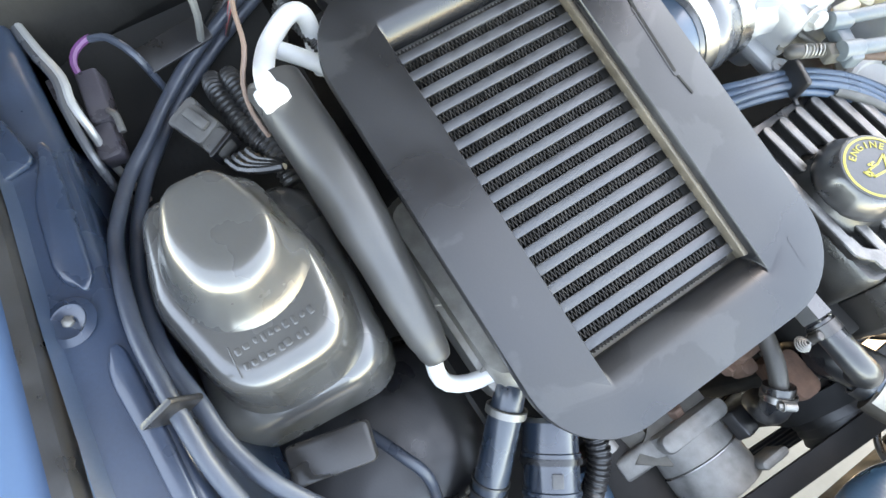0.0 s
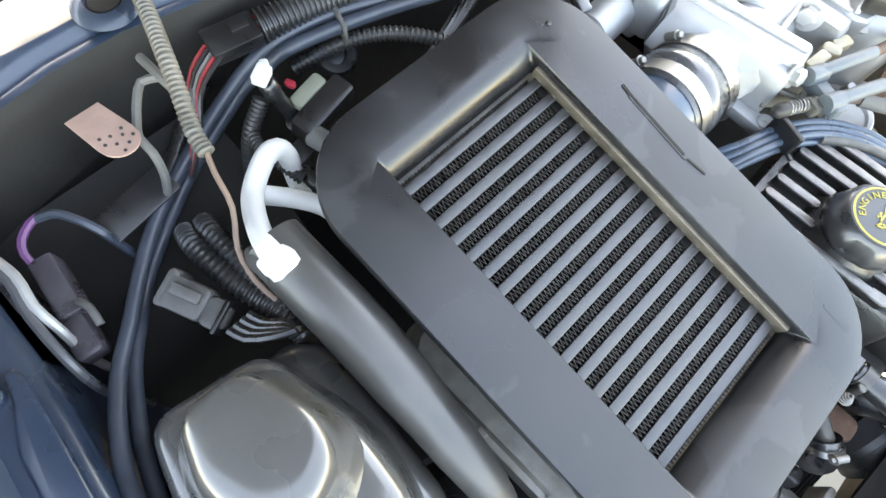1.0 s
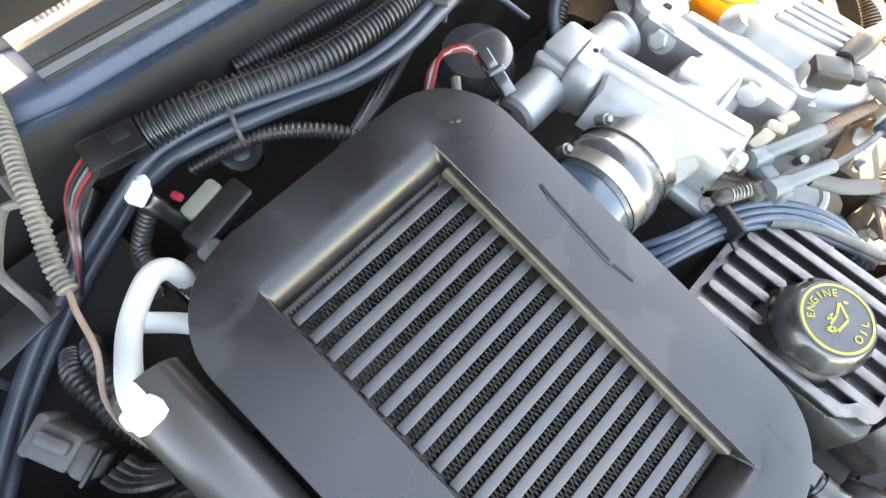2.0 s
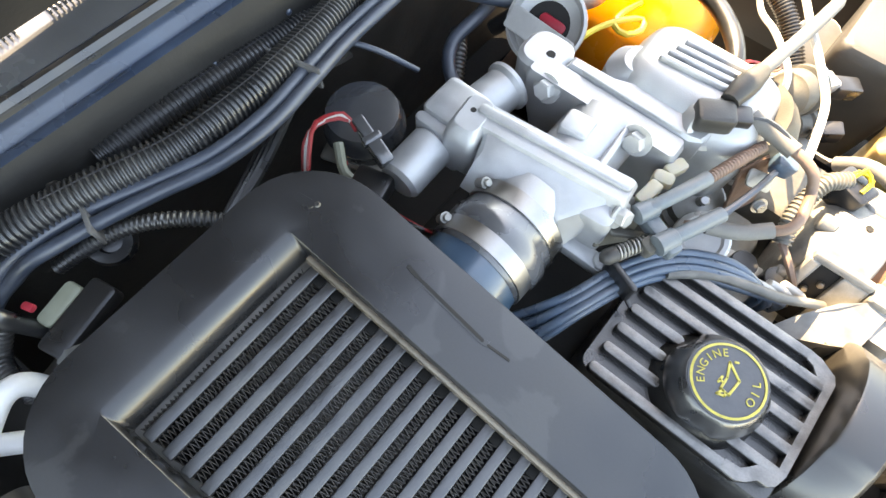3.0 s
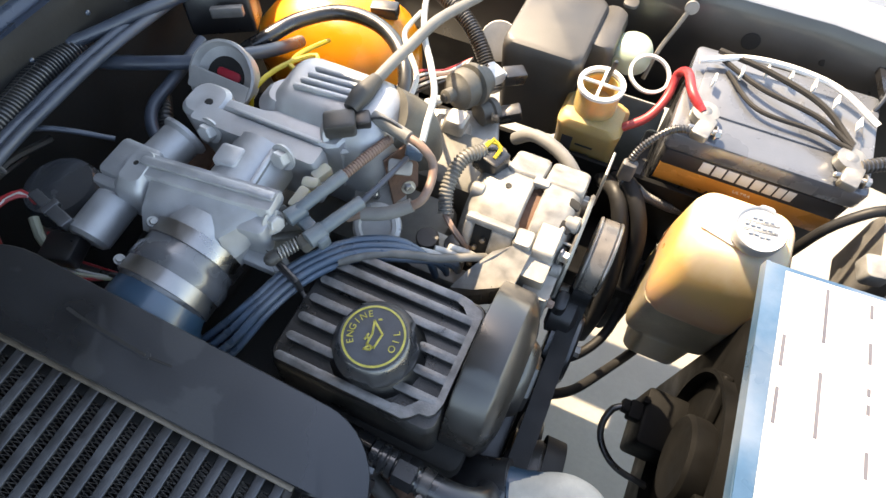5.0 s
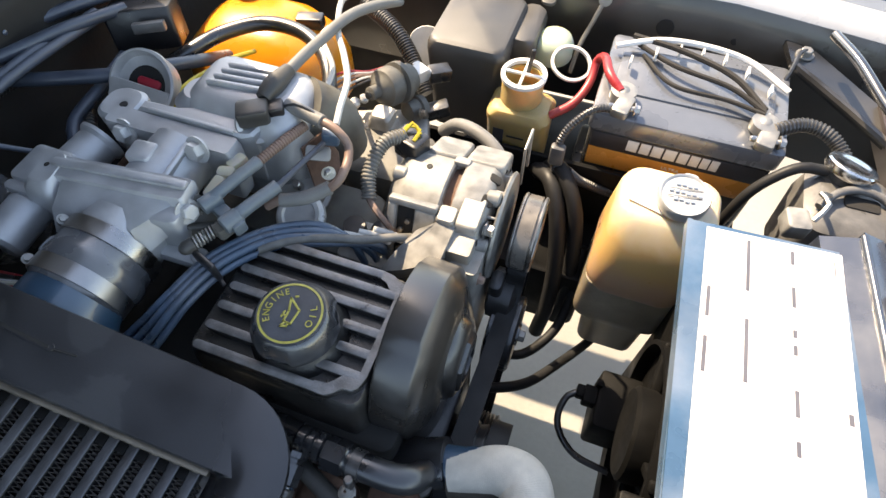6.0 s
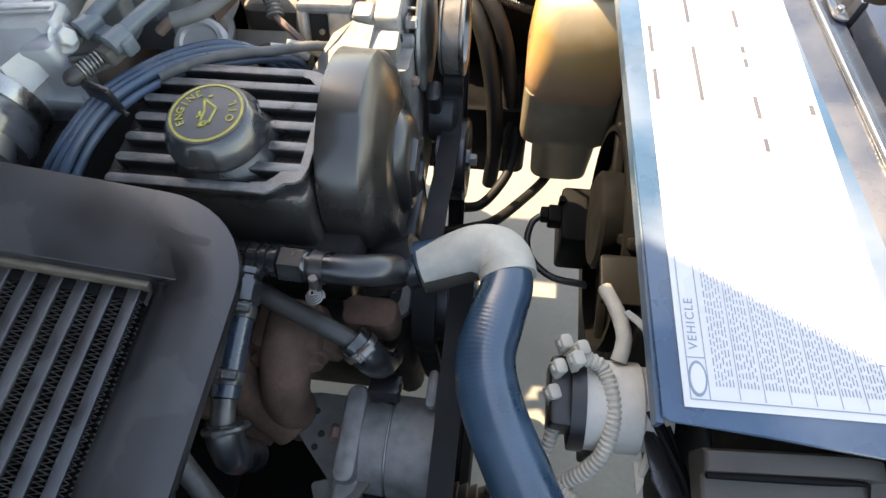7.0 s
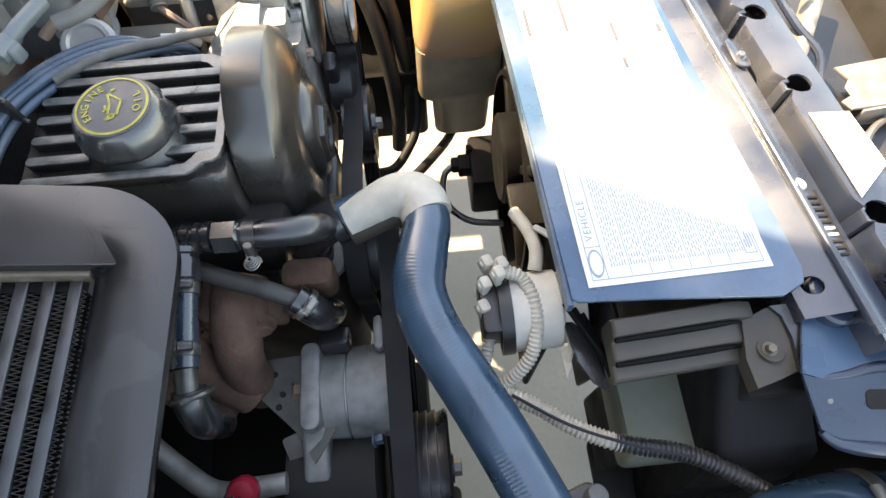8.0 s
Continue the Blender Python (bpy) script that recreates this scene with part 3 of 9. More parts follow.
SKEW = 0.122
bar("radiator_support", 0.5525, 0.5885, 0.790, -0.30, 0.30, SUPPORT_PAINT, "dark blue painted radiator support with round holes",
    [(0.081, 0.5668, 0.0100), (-0.005, 0.5655, 0.0100), (-0.134, 0.5640, 0.0105), (0.21, 0.566, 0.0105), (-0.235, 0.566, 0.009)], 0.045, SKEW, 0.0022)
bar("support_channel", 0.5195, 0.5405, 0.7845, -0.235, 0.29, SUPPORT_PAINT, "grey-blue sloping channel behind the radiator support", [], 0.05, SKEW, 0.0, 0.006)
bar("grille_brace", 0.484, 0.5185, 0.7685, -0.205, 0.285, SUPPORT_PAINT, "dark blue painted inner cross brace", [(-0.181, 0.4985, 0.0075)], 0.03, SKEW, 0.0, -0.012)
setting("brace_bead", sweep([(0.519 - SKEW * y, y, 0.7835) for y in (-0.225, -0.10, 0.0, 0.10, 0.20, 0.285)], 0.0034, n=12), SUPPORT_PAINT, "rounded bead along the inner brace")
setting("brace_tip", loft([[(x, y, z) for x, y in rrect(w, d, 0.016, 5, 0.538, -0.190)] for w, d, z in ((0.034, 0.044, 0.760), (0.034, 0.044, 0.7685), (0.030, 0.040, 0.7705))]), NAVY_PAINT, "rounded end of the inner brace")
bar("front_lip", 0.625, 0.70, 0.735, -0.62, 0.60, BAY_PAINT, "dusty front panel", [], 0.25)
bumper = setting("bumper_filler", loft([[(0.600 - SKEW * y, y, 0.742), (0.640 - SKEW * y, y, 0.735), (0.72 - SKEW * y, y, 0.690), (0.78 - SKEW * y, y, 0.60), (0.74 - SKEW * y, y, 0.56), (0.61 - SKEW * y, y, 0.70)] for y in [-0.45 + 0.1 * k for k in range(11)]]), BUMPER_BROWN, "dark brownish plastic filler behind the grille")
# Added wall beyond the nose; it keeps light off the ground below.
setting("air_dam", rbox((0.03, 1.30, 0.44), (0.77, -0.02, 0.36), 0.012, 0.006), DARK, "dark wall added at the nose to shade the ground")
setting("radiator", rbox((0.05, 0.56, 0.42), (0.50, 0.03, 0.30), 0.004, 0.003), DARK, "black radiator under the shield")
# Added dark fillers: they hide bright ground where the bay's depths are unlit.
setting("frame_rail", rbox((0.715, 0.13, 0.15), (-0.105, 0.362, 0.37), 0.012, 0.006), SHROUD_BLACK, "black filler added for the dark depth beside the engine")
setting("inner_wing_panel", rbox((0.66, 0.008, 0.14), (-0.05, 0.412, 0.505), 0.003, 0.002), SHROUD_BLACK, "black filler panel added under the reservoir")
setting("inner_wing_shelf", rbox((0.14, 0.30, 0.006), (0.125, 0.545, 0.50), 0.006, 0.002), SHROUD_BLACK, "black filler sheet added between reservoir and battery")
setting("splash_panel", rbox((0.26, 0.24, 0.006), (0.54, -0.36, 0.42), 0.01, 0.002), DARK, "black splash panel under the duct")
setting("under_tray", rbox((0.9, 0.36, 0.006), (-0.2, -0.45, 0.22), 0.01, 0.002), DARK, "dark splash shield")
setting("inner_liner", rbox((0.46, 0.34, 0.006), (-0.30, -0.29, 0.40), 0.01, 0.002), DARK, "dark filler sheet added under the cooler")
setting("crossmember", rbox((0.36, 0.36, 0.06), (0.035, -0.28, 0.30), 0.02, 0.01), DARK, "black crossmember below the engine")
# Another added dark filler, for the unlit depth at the firewall's foot.
setting("tunnel", rbox((0.30, 0.62, 0.10), (-0.36, 0.12, 0.42), 0.04, 0.02), DARK, "black filler added for the dark depth behind the engine")

# ---- intercooler ----
SLOPE = math.atan(0.204)
COOLER = Matrix.Translation((-0.144, -0.213, 0.849)) @ Matrix.Rotation(SLOPE, 4, "Y")
cooler = thing("intercooler", (-0.144, -0.213, 0.80), "charcoal plastic framed intercooler with bare metal tubes and dark fins", "intercooler")


def cooler_rim():
    outer = rrect(0.413, 0.284, 0.067, 10, -0.0015, 0.004)
    inner = rrect(0.310, 0.160, 0.004, 10)

    def lerp(f, z):
        return [(a + (b - a) * f, c + (d - c) * f, z) for (a, c), (b, d) in zip(outer, inner)]

    def wall(w, d, z, cx=0.0):
        return [(x, y, z) for x, y in rrect(w, d, 0.003, 10, cx)]
    loops = [lerp(0.02, -0.013), lerp(0.0, -0.011), lerp(0.0, -0.002), lerp(0.015, 0.0), lerp(0.25, 0.0012), lerp(0.6, 0.001), wall(0.336, 0.1625, 0.0006), wall(0.326, 0.161, -0.0006),
             wall(0.316, 0.160, -0.0036), wall(0.306, 0.1595, -0.0085), wall(0.2955, 0.159, -0.0160, -0.001), wall(0.295, 0.163, -0.022, -0.001), lerp(0.90, -0.012), lerp(0.5, -0.004), lerp(0.05, -0.006)]
    bm = loft(loops, ring=True)
    bm.transform(COOLER)
    return bm


part("frame", cooler_rim(), FRAME_PLASTIC, cooler, "scuffed charcoal plastic frame with rounded corners")
body = rbox((0.33, 0.185, 0.055), (0, 0, -0.082), 0.01, 0.006)
body.transform(COOLER)
part("body", body, CAST_DIRTY, cooler, "dull aluminium cooler body")
shade_plate = rbox((0.300, 0.156, 0.003), (0, 0, -0.038), 0.002, 0.001)
shade_plate.transform(COOLER)
part("core_backing", shade_plate, DARK, cooler)
edge = joined(rbox((0.292, 0.0046, 0.012), (0.0, 0.0778, -0.0190), 0.001, 0.001), *[rbox((0.0050, 0.0026, 0.0025), (-0.1372 + 0.01701 * i, 0.0764, -0.0165), 0.001, 0.0008) for i in range(17)])
edge.transform(COOLER)
part("metal_edge", edge, BRASS_EDGE, cooler, "tarnished metal edge with small tabs")
PITCH, ROWS_N = 0.01701, 17


def tube_bar():
    return rbox((0.0088, 0.156, 0.012), (0, 0, -0.0275), 0.001, 0.0012)


def fin_row(seed, width=1.0):
    """A folded fin: a thin sheet that zigzags along the tube, with a few bent folds."""
    rng = random.Random(seed)
    bm = bmesh.new()
    n, half = 84, 0.0037 * width
    ys = [-0.0765 + 0.1455 * i / n for i in range(n + 1)]
    cols = []
    for i, y in enumerate(ys):
        x = half if i % 2 else -half
        jig = rng.gauss(0, 0.00018)
        top = -0.0172 + rng.gauss(0, 0.00025) - (0.001 if rng.random() < 0.05 else 0)
        cols.append([bm.verts.new((x, y + jig + s * 0.00030, z)) for s, z in ((-1, -0.031), (-1, top), (1, top), (1, -0.031))])
    for a, b in zip(cols, cols[1:]):
        for k in range(3):
            bm.faces.new((a[k], a[k + 1], b[k + 1], b[k]))
    return bm


for i in range(ROWS_N + 1):
    x = -0.1457 + PITCH * i
    if i < ROWS_N:
        bm = tube_bar()
        bm.transform(COOLER @ Matrix.Translation((x + 0.0085, 0, 0)))
        part("tube", bm, CORE, cooler)
    narrow = i in (0, ROWS_N)
    bm = fin_row(i, 0.6 if narrow else 1.0)
    bm.transform(COOLER @ Matrix.Translation((x + (0.0030 if i == 0 else -0.0028 if narrow else 0), 0, 0)))
    part("fin", bm, FIN, cooler)
for u, v, w, d, turn in ((-0.175, 0.105, 0.016, 0.007, 10), (0.165, 0.112, 0.028, 0.006, -3), ):
    bm = plate(rrect(w, d, d / 2.2), 0.0008, (u, v, 0.0005), (0, 0, turn), e=0.0003)
    bm.transform(COOLER)
    part("moulding", bm, FRAME_PLASTIC, cooler)
bm = rod(0.0025, 0.002, (-0.166, 0.109, 0.0008))
bm.transform(COOLER)
part("rivet", bm, BLACK_PLASTIC, cooler, "small dark push rivet")
for w, d, h, u, v, turn, m in ((0.072, 0.0060, 0.0010, -0.043, 0.1165, -3, FRAME_PLASTIC), (0.066, 0.0026, 0.0013, -0.044, 0.1162, -3, DARK), (0.020, 0.0018, 0.0012, 0.002, 0.1155, 6, DARK), (0.014, 0.0030, 0.0012, -0.081, 0.1185, -8, DARK)):
    bm = plate(rrect(w, d, d / 2.2), h, (u, v, 0.0007), (0, 0, turn), e=0.0003)
    bm.transform(COOLER)
    part("moulded_slit", bm, m, cooler)
for i in range(1, ROWS_N):
    bm = rbox((0.0080, 0.0080, 0.0012), (-0.1457 + PITCH * i, 0.0712, -0.0172), 0.0008, 0.0004)
    bm.transform(COOLER)
    part("fin_end_gap", bm, SHROUD_BLACK, cooler)


# ---- charge pipe from the cooler to the throttle body ----
elbow = thing("charge_pipe_elbow", (-0.205, -0.10, 0.76), "blue-black rubber charge elbow under the cooler's rim", "hose")
part("elbow", sweep([(-0.208, -0.115, 0.775), (-0.206, -0.085, 0.792), (-0.204, -0.062, 0.806), (-0.2025, -0.035, 0.812)], (0.060, 0.058, 0.047, 0.042), n=28), HOSE_RUBBER, elbow)
coupler = thing("coupler_hose", (-0.2025, -0.03, 0.77), "grey rubber coupler hose with two bright steel clamps", "hose")
part("sleeve", lathe([(0.042, -0.004), (0.0445, 0.0), (0.0445, 0.014), (0.0475, 0.018), (0.0475, 0.030), (0.0445, 0.034), (0.0445, 0.056), (0.042, 0.058)],
                     (-0.2025, -0.043, 0.812), (0.02, 1, 0), 36), GREY_HOSE, coupler)
clamp(coupler, (-0.2025, -0.0355, 0.812), (0.02, 1, 0), 0.0447, 0.016, (-0.85, 0, 0.5))
clamp(coupler, (-0.2015, 0.0075, 0.812), (0.02, 1, 0), 0.0447, 0.016, (-0.75, 0, 0.65))

# ---- throttle body and upper intake ----
tb = thing("air_intake_casting", (-0.20, 0.05, 0.76), "bare cast aluminium throttle casting with a bolted flange", "throttle")
# inlet housing: sloping casting from the hose spigot up to a flat-topped box
spigot = lathe([(0.042, 0), (0.042, 0.03)], (-0.2015, 0.005, 0.812), (0.02, 1, 0), 32)
part("spigot", spigot, CAST, tb)
TB = Matrix.Translation((-0.2155, 0.060, 0)) @ Matrix.Rotation(radians(6.6), 4, "Z")


def on_tb(bm):
    bm.transform(TB)
    return bm


part("housing", on_tb(loft([[(x, y, z) for x, y in rrect(w, d, r, 4, cx, cy)] for w, d, r, cx, cy, z in
     ((0.100, 0.045, 0.012, 0.010, -0.008, 0.765), (0.120, 0.050, 0.012, 0.006, -0.008, 0.800), (0.150, 0.038, 0.008, 0, -0.004, 0.834), (0.160, 0.030, 0.006, 0, 0, 0.846), (0.160, 0.028, 0.005, 0, 0.001, 0.853), (0.155, 0.024, 0.004, 0, 0.001, 0.857))])), CAST, tb)
part("top_rail", on_tb(rbox((0.142, 0.010, 0.005), (0.006, 0.004, 0.8555), 0.003, 0.002)), CAST, tb)
part("end_block", on_tb(loft([[(x, y, z) for x, y in rrect(w, d, 0.007, 4, cx, cy)] for w, d, cx, cy, z in ((0.030, 0.046, -0.066, -0.008, 0.806), (0.032, 0.050, -0.066, -0.008, 0.842), (0.030, 0.046, -0.066, -0.006, 0.852), (0.022, 0.036, -0.066, -0.004, 0.858))])), CAST, tb)
part("spigot_hood", on_tb(loft([[(-0.048, -0.052, 0.822), (0.050, -0.058, 0.822), (0.070, -0.010, 0.822), (-0.052, -0.010, 0.822)],
                                [(-0.044, -0.040, 0.846), (0.040, -0.046, 0.844), (0.068, -0.012, 0.848), (-0.050, -0.010, 0.852)],
                                [(-0.042, -0.028, 0.852), (0.038, -0.030, 0.851), (0.066, -0.010, 0.853), (-0.048, -0.008, 0.855)]])), CAST, tb)
part("corner_lug", on_tb(rbox((0.034, 0.034, 0.050), (0.062, -0.016, 0.798), 0.007, 0.005)), CAST, tb)
part("foot", moved(rbox((0.075, 0.017, 0.014), (0, 0, 0), 0.004, 0.003), (-0.150, 0.030, 0.792), (0, 6, 3)), CAST, tb)
part("foot_boss", rod(0.0085, 0.014, (-0.124, 0.033, 0.792), (0, 0, 1)), CAST, tb)
part("bolt", nut(0.0045, 0.006, (-0.124, 0.030, 0.800), (0.2, -1, 0.3)), STEEL, tb)
part("end_plug", nut(0.008, 0.010, (-0.136, 0.056, 0.842), (1, -0.2, 0.4)), PALE_ZINC, tb, "pale hexagonal plug")
for q in ((-0.283, 0.051, 0.8570), ):
    part("hole", rod(0.0035, 0.0012, q), DARK, tb, "dark drilled hole")
# bore between the two flanges
part("bore", lathe([(0.034, 0), (0.034, 0.07)], (-0.197, 0.06, 0.822), (0.03, 1, 0.04), 32), CAST, tb)
part("bore_block", moved(rbox((0.026, 0.024, 0.022), (0, 0, 0), 0.004, 0.003), (-0.207, 0.096, 0.838), (0, 0, 4)), CAST, tb)
part("bore_rib", moved(rbox((0.006, 0.055, 0.020), (0, 0, 0), 0.002, 0.002), (-0.178, 0.096, 0.836), (0, 20, 4)), CAST, tb)
# second flange with its lug
part("flange", loft([[(x, 0.133 + y, z) for x, y in rrect(w, 0.022, 0.004, 3, cx)] for w, cx, z in
                     ((0.13, -0.20, 0.78), (0.150, -0.203, 0.82), (0.152, -0.203, 0.846), (0.146, -0.203, 0.853))]), CAST, tb)
part("lug", loft([[(x, y, z) for x, y in rrect(0.046, 0.046, 0.016, 5, -0.276, 0.150)] for z in (0.80, 0.838, 0.848)] +
                 [[(x, y, 0.852) for x, y in rrect(0.038, 0.038, 0.014, 5, -0.276, 0.150)]]), CAST, tb)
part("hole", rod(0.0045, 0.0015, (-0.270, 0.147, 0.8518)), DARK, tb)
part("bolt", nut(0.0095, 0.011, (-0.254, 0.123, 0.842), (-0.1, -1, 0.35)), PALE_ZINC, tb, "bright flange bolt")
part("bolt", nut(0.0095, 0.011, (-0.162, 0.121, 0.850), (-0.1, -1, 0.35)), PALE_ZINC, tb, "bright flange bolt")

plenum = thing("upper_intake", (-0.15, 0.19, 0.74), "bare cast aluminium upper intake with a ribbed dome", "intake manifold")
part("flange", loft([[(x, y, z) for x, y in ((-0.252 + s, 0.146 + s), (-0.128 - s, 0.146 + s), (-0.118 - s, 0.152), (-0.114 - s, 0.172 - s), (-0.128 - s, 0.180 - s), (-0.150, 0.178 - s), (-0.166, 0.172 - s), (-0.190, 0.170 - s), (-0.212, 0.162 - s), (-0.252 + s, 0.160 - s))] for s, z in
                     ((0.006, 0.78), (0, 0.830), (0, 0.8515), (0.003, 0.8545))]), CAST, plenum)
part("flange_lip", rbox((0.100, 0.004, 0.004), (-0.186, 0.1475, 0.8540), 0.0015, 0.001), CAST, plenum)
part("dome", loft([[(x, y, z) for x, y in rrect(w, d, r, 6, cx, cy)] for w, d, r, cx, cy, z in
                   ((0.13, 0.10, 0.03, -0.145, 0.205, 0.74), (0.142, 0.100, 0.028, -0.148, 0.204, 0.82), (0.138, 0.092, 0.026, -0.148, 0.204, 0.844), (0.124, 0.078, 0.022, -0.149, 0.206, 0.858),
                    (0.106, 0.062, 0.018, -0.150, 0.208, 0.865), (0.090, 0.048, 0.014, -0.150, 0.209, 0.8668))]), CAST, plenum)
part("shoulder", loft([[(x, y, z) for x, y in rrect(w, d, r, 5, cx, cy)] for w, d, r, cx, cy, z in
                       ((0.062, 0.056, 0.02, -0.200, 0.186, 0.82), (0.058, 0.050, 0.02, -0.200, 0.187, 0.848), (0.036, 0.032, 0.014, -0.199, 0.189, 0.859))]), CAST, plenum)
for i in range(4):
    part("rib", moved(rbox((0.070, 0.0056, 0.007), (0, 0, 0), 0.002, 0.002), (-0.156 + 0.003 * i, 0.196 + 0.0098 * i, 0.8645), (0, 1, 6)), CAST, plenum)
for i in range(5):
    part("cast_mark", moved(rbox((0.004, 0.006, 0.0012), (0, 0, 0), 0.001, 0.0004), (-0.176 + 0.008 * i, 0.172 + 0.001 * i, 0.8542), (0, 0, 6)), CAST, plenum)
part("sensor_boss", lathe([(0.021, 0), (0.021, 0.022), (0.019, 0.026), (0.014, 0.026), (0.013, 0.020), (0.002, 0.020)], (-0.134, 0.180, 0.842), (0.55, -0.62, 0.55), 30), CAST, plenum)
part("neck", sweep([(-0.10, 0.215, 0.84), (-0.082, 0.235, 0.81), (-0.078, 0.245, 0.76)], (0.034, 0.031, 0.028), n=20), DULL_CAST, plenum)
sensor = thing("air_sensor", (-0.10, 0.165, 0.862), "black plastic sensor plugged into the intake", "sensor")
part("body", moved(rbox((0.032, 0.024, 0.018), (0, 0, 0), 0.004, 0.003), (-0.124, 0.170, 0.856), (0, 0, 32)), OLD_HOSE, sensor)
part("plug", moved(rbox((0.016, 0.018, 0.014), (0, 0, 0), 0.003, 0.002), (-0.106, 0.184, 0.856), (0, 0, 32)), BLACK_PLASTIC, sensor)
part("wire", sweep([(-0.102, 0.187, 0.864), (-0.088, 0.192, 0.868), (-0.070, 0.190, 0.867), (-0.056, 0.186, 0.862)], 0.0022, n=6), RUBBER, sensor)

# idle-air valve beside the inlet
iac = thing("idle_air_valve", (-0.30, 0.04, 0.79), "bare aluminium idle air valve with a flanged outlet", "valve")
part("motor", rod(0.021, 0.052, (-0.303, -0.028, 0.818), (0, 1, 0.05), 0.004), CAST, iac)
part("collar", moved(rbox((0.050, 0.012, 0.046), (0, 0, 0), 0.012, 0.003), (-0.302, 0.028, 0.796)), CAST, iac)
part("block", moved(rbox((0.048, 0.045, 0.050), (0, 0, 0), 0.006, 0.004), (-0.303, 0.056, 0.796)), CAST, iac)
part("outlet", lathe([(0.021, 0), (0.021, 0.034), (0.0245, 0.038), (0.0245, 0.042), (0.018, 0.0425), (0.017, 0.030)], (-0.296, 0.075, 0.822), (0.15, 1, 0.05), 26), CAST, iac)
part("plug", moved(rbox((0.034, 0.030, 0.020), (0, 0, 0), 0.004, 0.003), (-0.318, -0.045, 0.805), (0, 0, 15)), BLACK_PLASTIC, iac, "black connector plug")

# vacuum canister and its wires
can = thing("vacuum_canister", (-0.350, 0.006, 0.77), "black round vacuum canister with a domed lid", "canister")
part("body", lathe([(0.034, 0), (0.038, 0.004), (0.038, 0.05), (0.0405, 0.052), (0.0405, 0.057), (0.0385, 0.060), (0.0380, 0.070), (0.0350, 0.0755), (0.025, 0.078), (0.010, 0.079)], (-0.382, 0.012, 0.736)), SATIN_GREY, can)
part("bracket", moved(rbox((0.07, 0.03, 0.005), (0, 0, 0), 0.004, 0.002), (-0.372, -0.012, 0.770), (0, 0, 20)), ZINC, can)
for k, m in enumerate((WIRE_RED, WIRE_WHITE, WIRE_RED)):
    cable("wire", [(-0.356 + 0.002 * k, -0.016 - 0.003 * k, 0.844), (-0.370, -0.024 + 0.003 * k, 0.848), (-0.381, -0.040, 0.845 + 0.002 * k), (-0.380 + 0.003 * k, -0.058, 0.838), (-0.368 + 0.002 * k, -0.078, 0.81)],
          0.0022, m, "thin bare-looking wire to the canister", "wire", group="canister wires", n=6)
part("plug", joined(moved(rbox((0.026, 0.011, 0.012), (0, 0, 0), 0.002, 0.0015), (-0.348, -0.017, 0.838), (0, 15, -14)), moved(rbox((0.008, 0.018, 0.010), (0, 0, 0), 0.002, 0.0015), (-0.338, -0.019, 0.838), (0, 15, -14)),
                   moved(rbox((0.022, 0.013, 0.014), (0, 0, 0), 0.002, 0.0015), (-0.325, -0.023, 0.832), (0, 15, -14))), SATIN_GREY, can, "dark grey plug on the canister's wires")

for k, (m, r) in enumerate(((WIRE_RED, 0.0018), (CREAM, 0.0026), (WIRE_WHITE, 0.0018), (RUBBER, 0.0034), (WIRE_RED, 0.0016))):
    cable("under_wire", [(-0.345 - 0.004 * k, -0.050 + 0.004 * k, 0.800), (-0.325 - 0.003 * k, -0.062 + 0.003 * k, 0.806), (-0.300, -0.064 + 0.005 * k, 0.804 - 0.002 * k), (-0.275 + 0.004 * k, -0.052 + 0.003 * k, 0.800), (-0.258, -0.035, 0.790)], r, m, "thin wire sagging below the canister", "wire", group="canister wires", n=7)
cable("vacuum_loop", [(-0.372, -0.030, 0.815), (-0.350, -0.046, 0.806), (-0.330, -0.040, 0.80), (-0.322, -0.018, 0.79), (-0.335, 0.005, 0.77)], 0.0048, GREEN_COOLER, "dull green vacuum tube beside the canister", "tube", n=9)

# exhaust gas valve with its dished diaphragm
egr = thing("diaphragm_valve", (-0.315, 0.21, 0.73), "grey dished diaphragm valve with a red centre", "valve")
axis = (0.10, -0.62, 0.70)
part("dish", lathe([(0.026, -0.028), (0.036, -0.022), (0.038, -0.006), (0.041, -0.004), (0.041, 0.002), (0.038, 0.003), (0.034, -0.006), (0.021, -0.009)], (-0.310, 0.206, 0.818), axis, 36), PALE_ZINC, egr)
part("opening", lathe([(0.024, -0.010), (0.023, -0.0075), (0.001, -0.0075)], (-0.310, 0.206, 0.818), axis, 28), DARK, egr, "dark round opening")
part("centre", moved(rbox((0.030, 0.011, 0.004), (0.004, 0.004, -0.0085), 0.005, 0.0015), (-0.310, 0.206, 0.818), Vector(axis).to_track_quat("Z", "Y").to_matrix().to_4x4() @ pose(0, 0, 0, 0, 0, -10)), RED_CAP, egr, "red painted strip in the opening")
part("bridge", moved(rbox((0.024, 0.074, 0.006), (-0.012, 0, -0.002), 0.003, 0.001), (-0.310, 0.206, 0.818), Vector(axis).to_track_quat("Z", "Y").to_matrix().to_4x4() @ pose(0, 0, 0, 0, 0, 80)), PALE_ZINC, egr)
part("stem", sweep([(-0.32, 0.225, 0.79), (-0.33, 0.20, 0.75), (-0.34, 0.15, 0.72), (-0.36, 0.10, 0.71)], 0.016, n=14), RUST, egr, "rusty pipe stub")

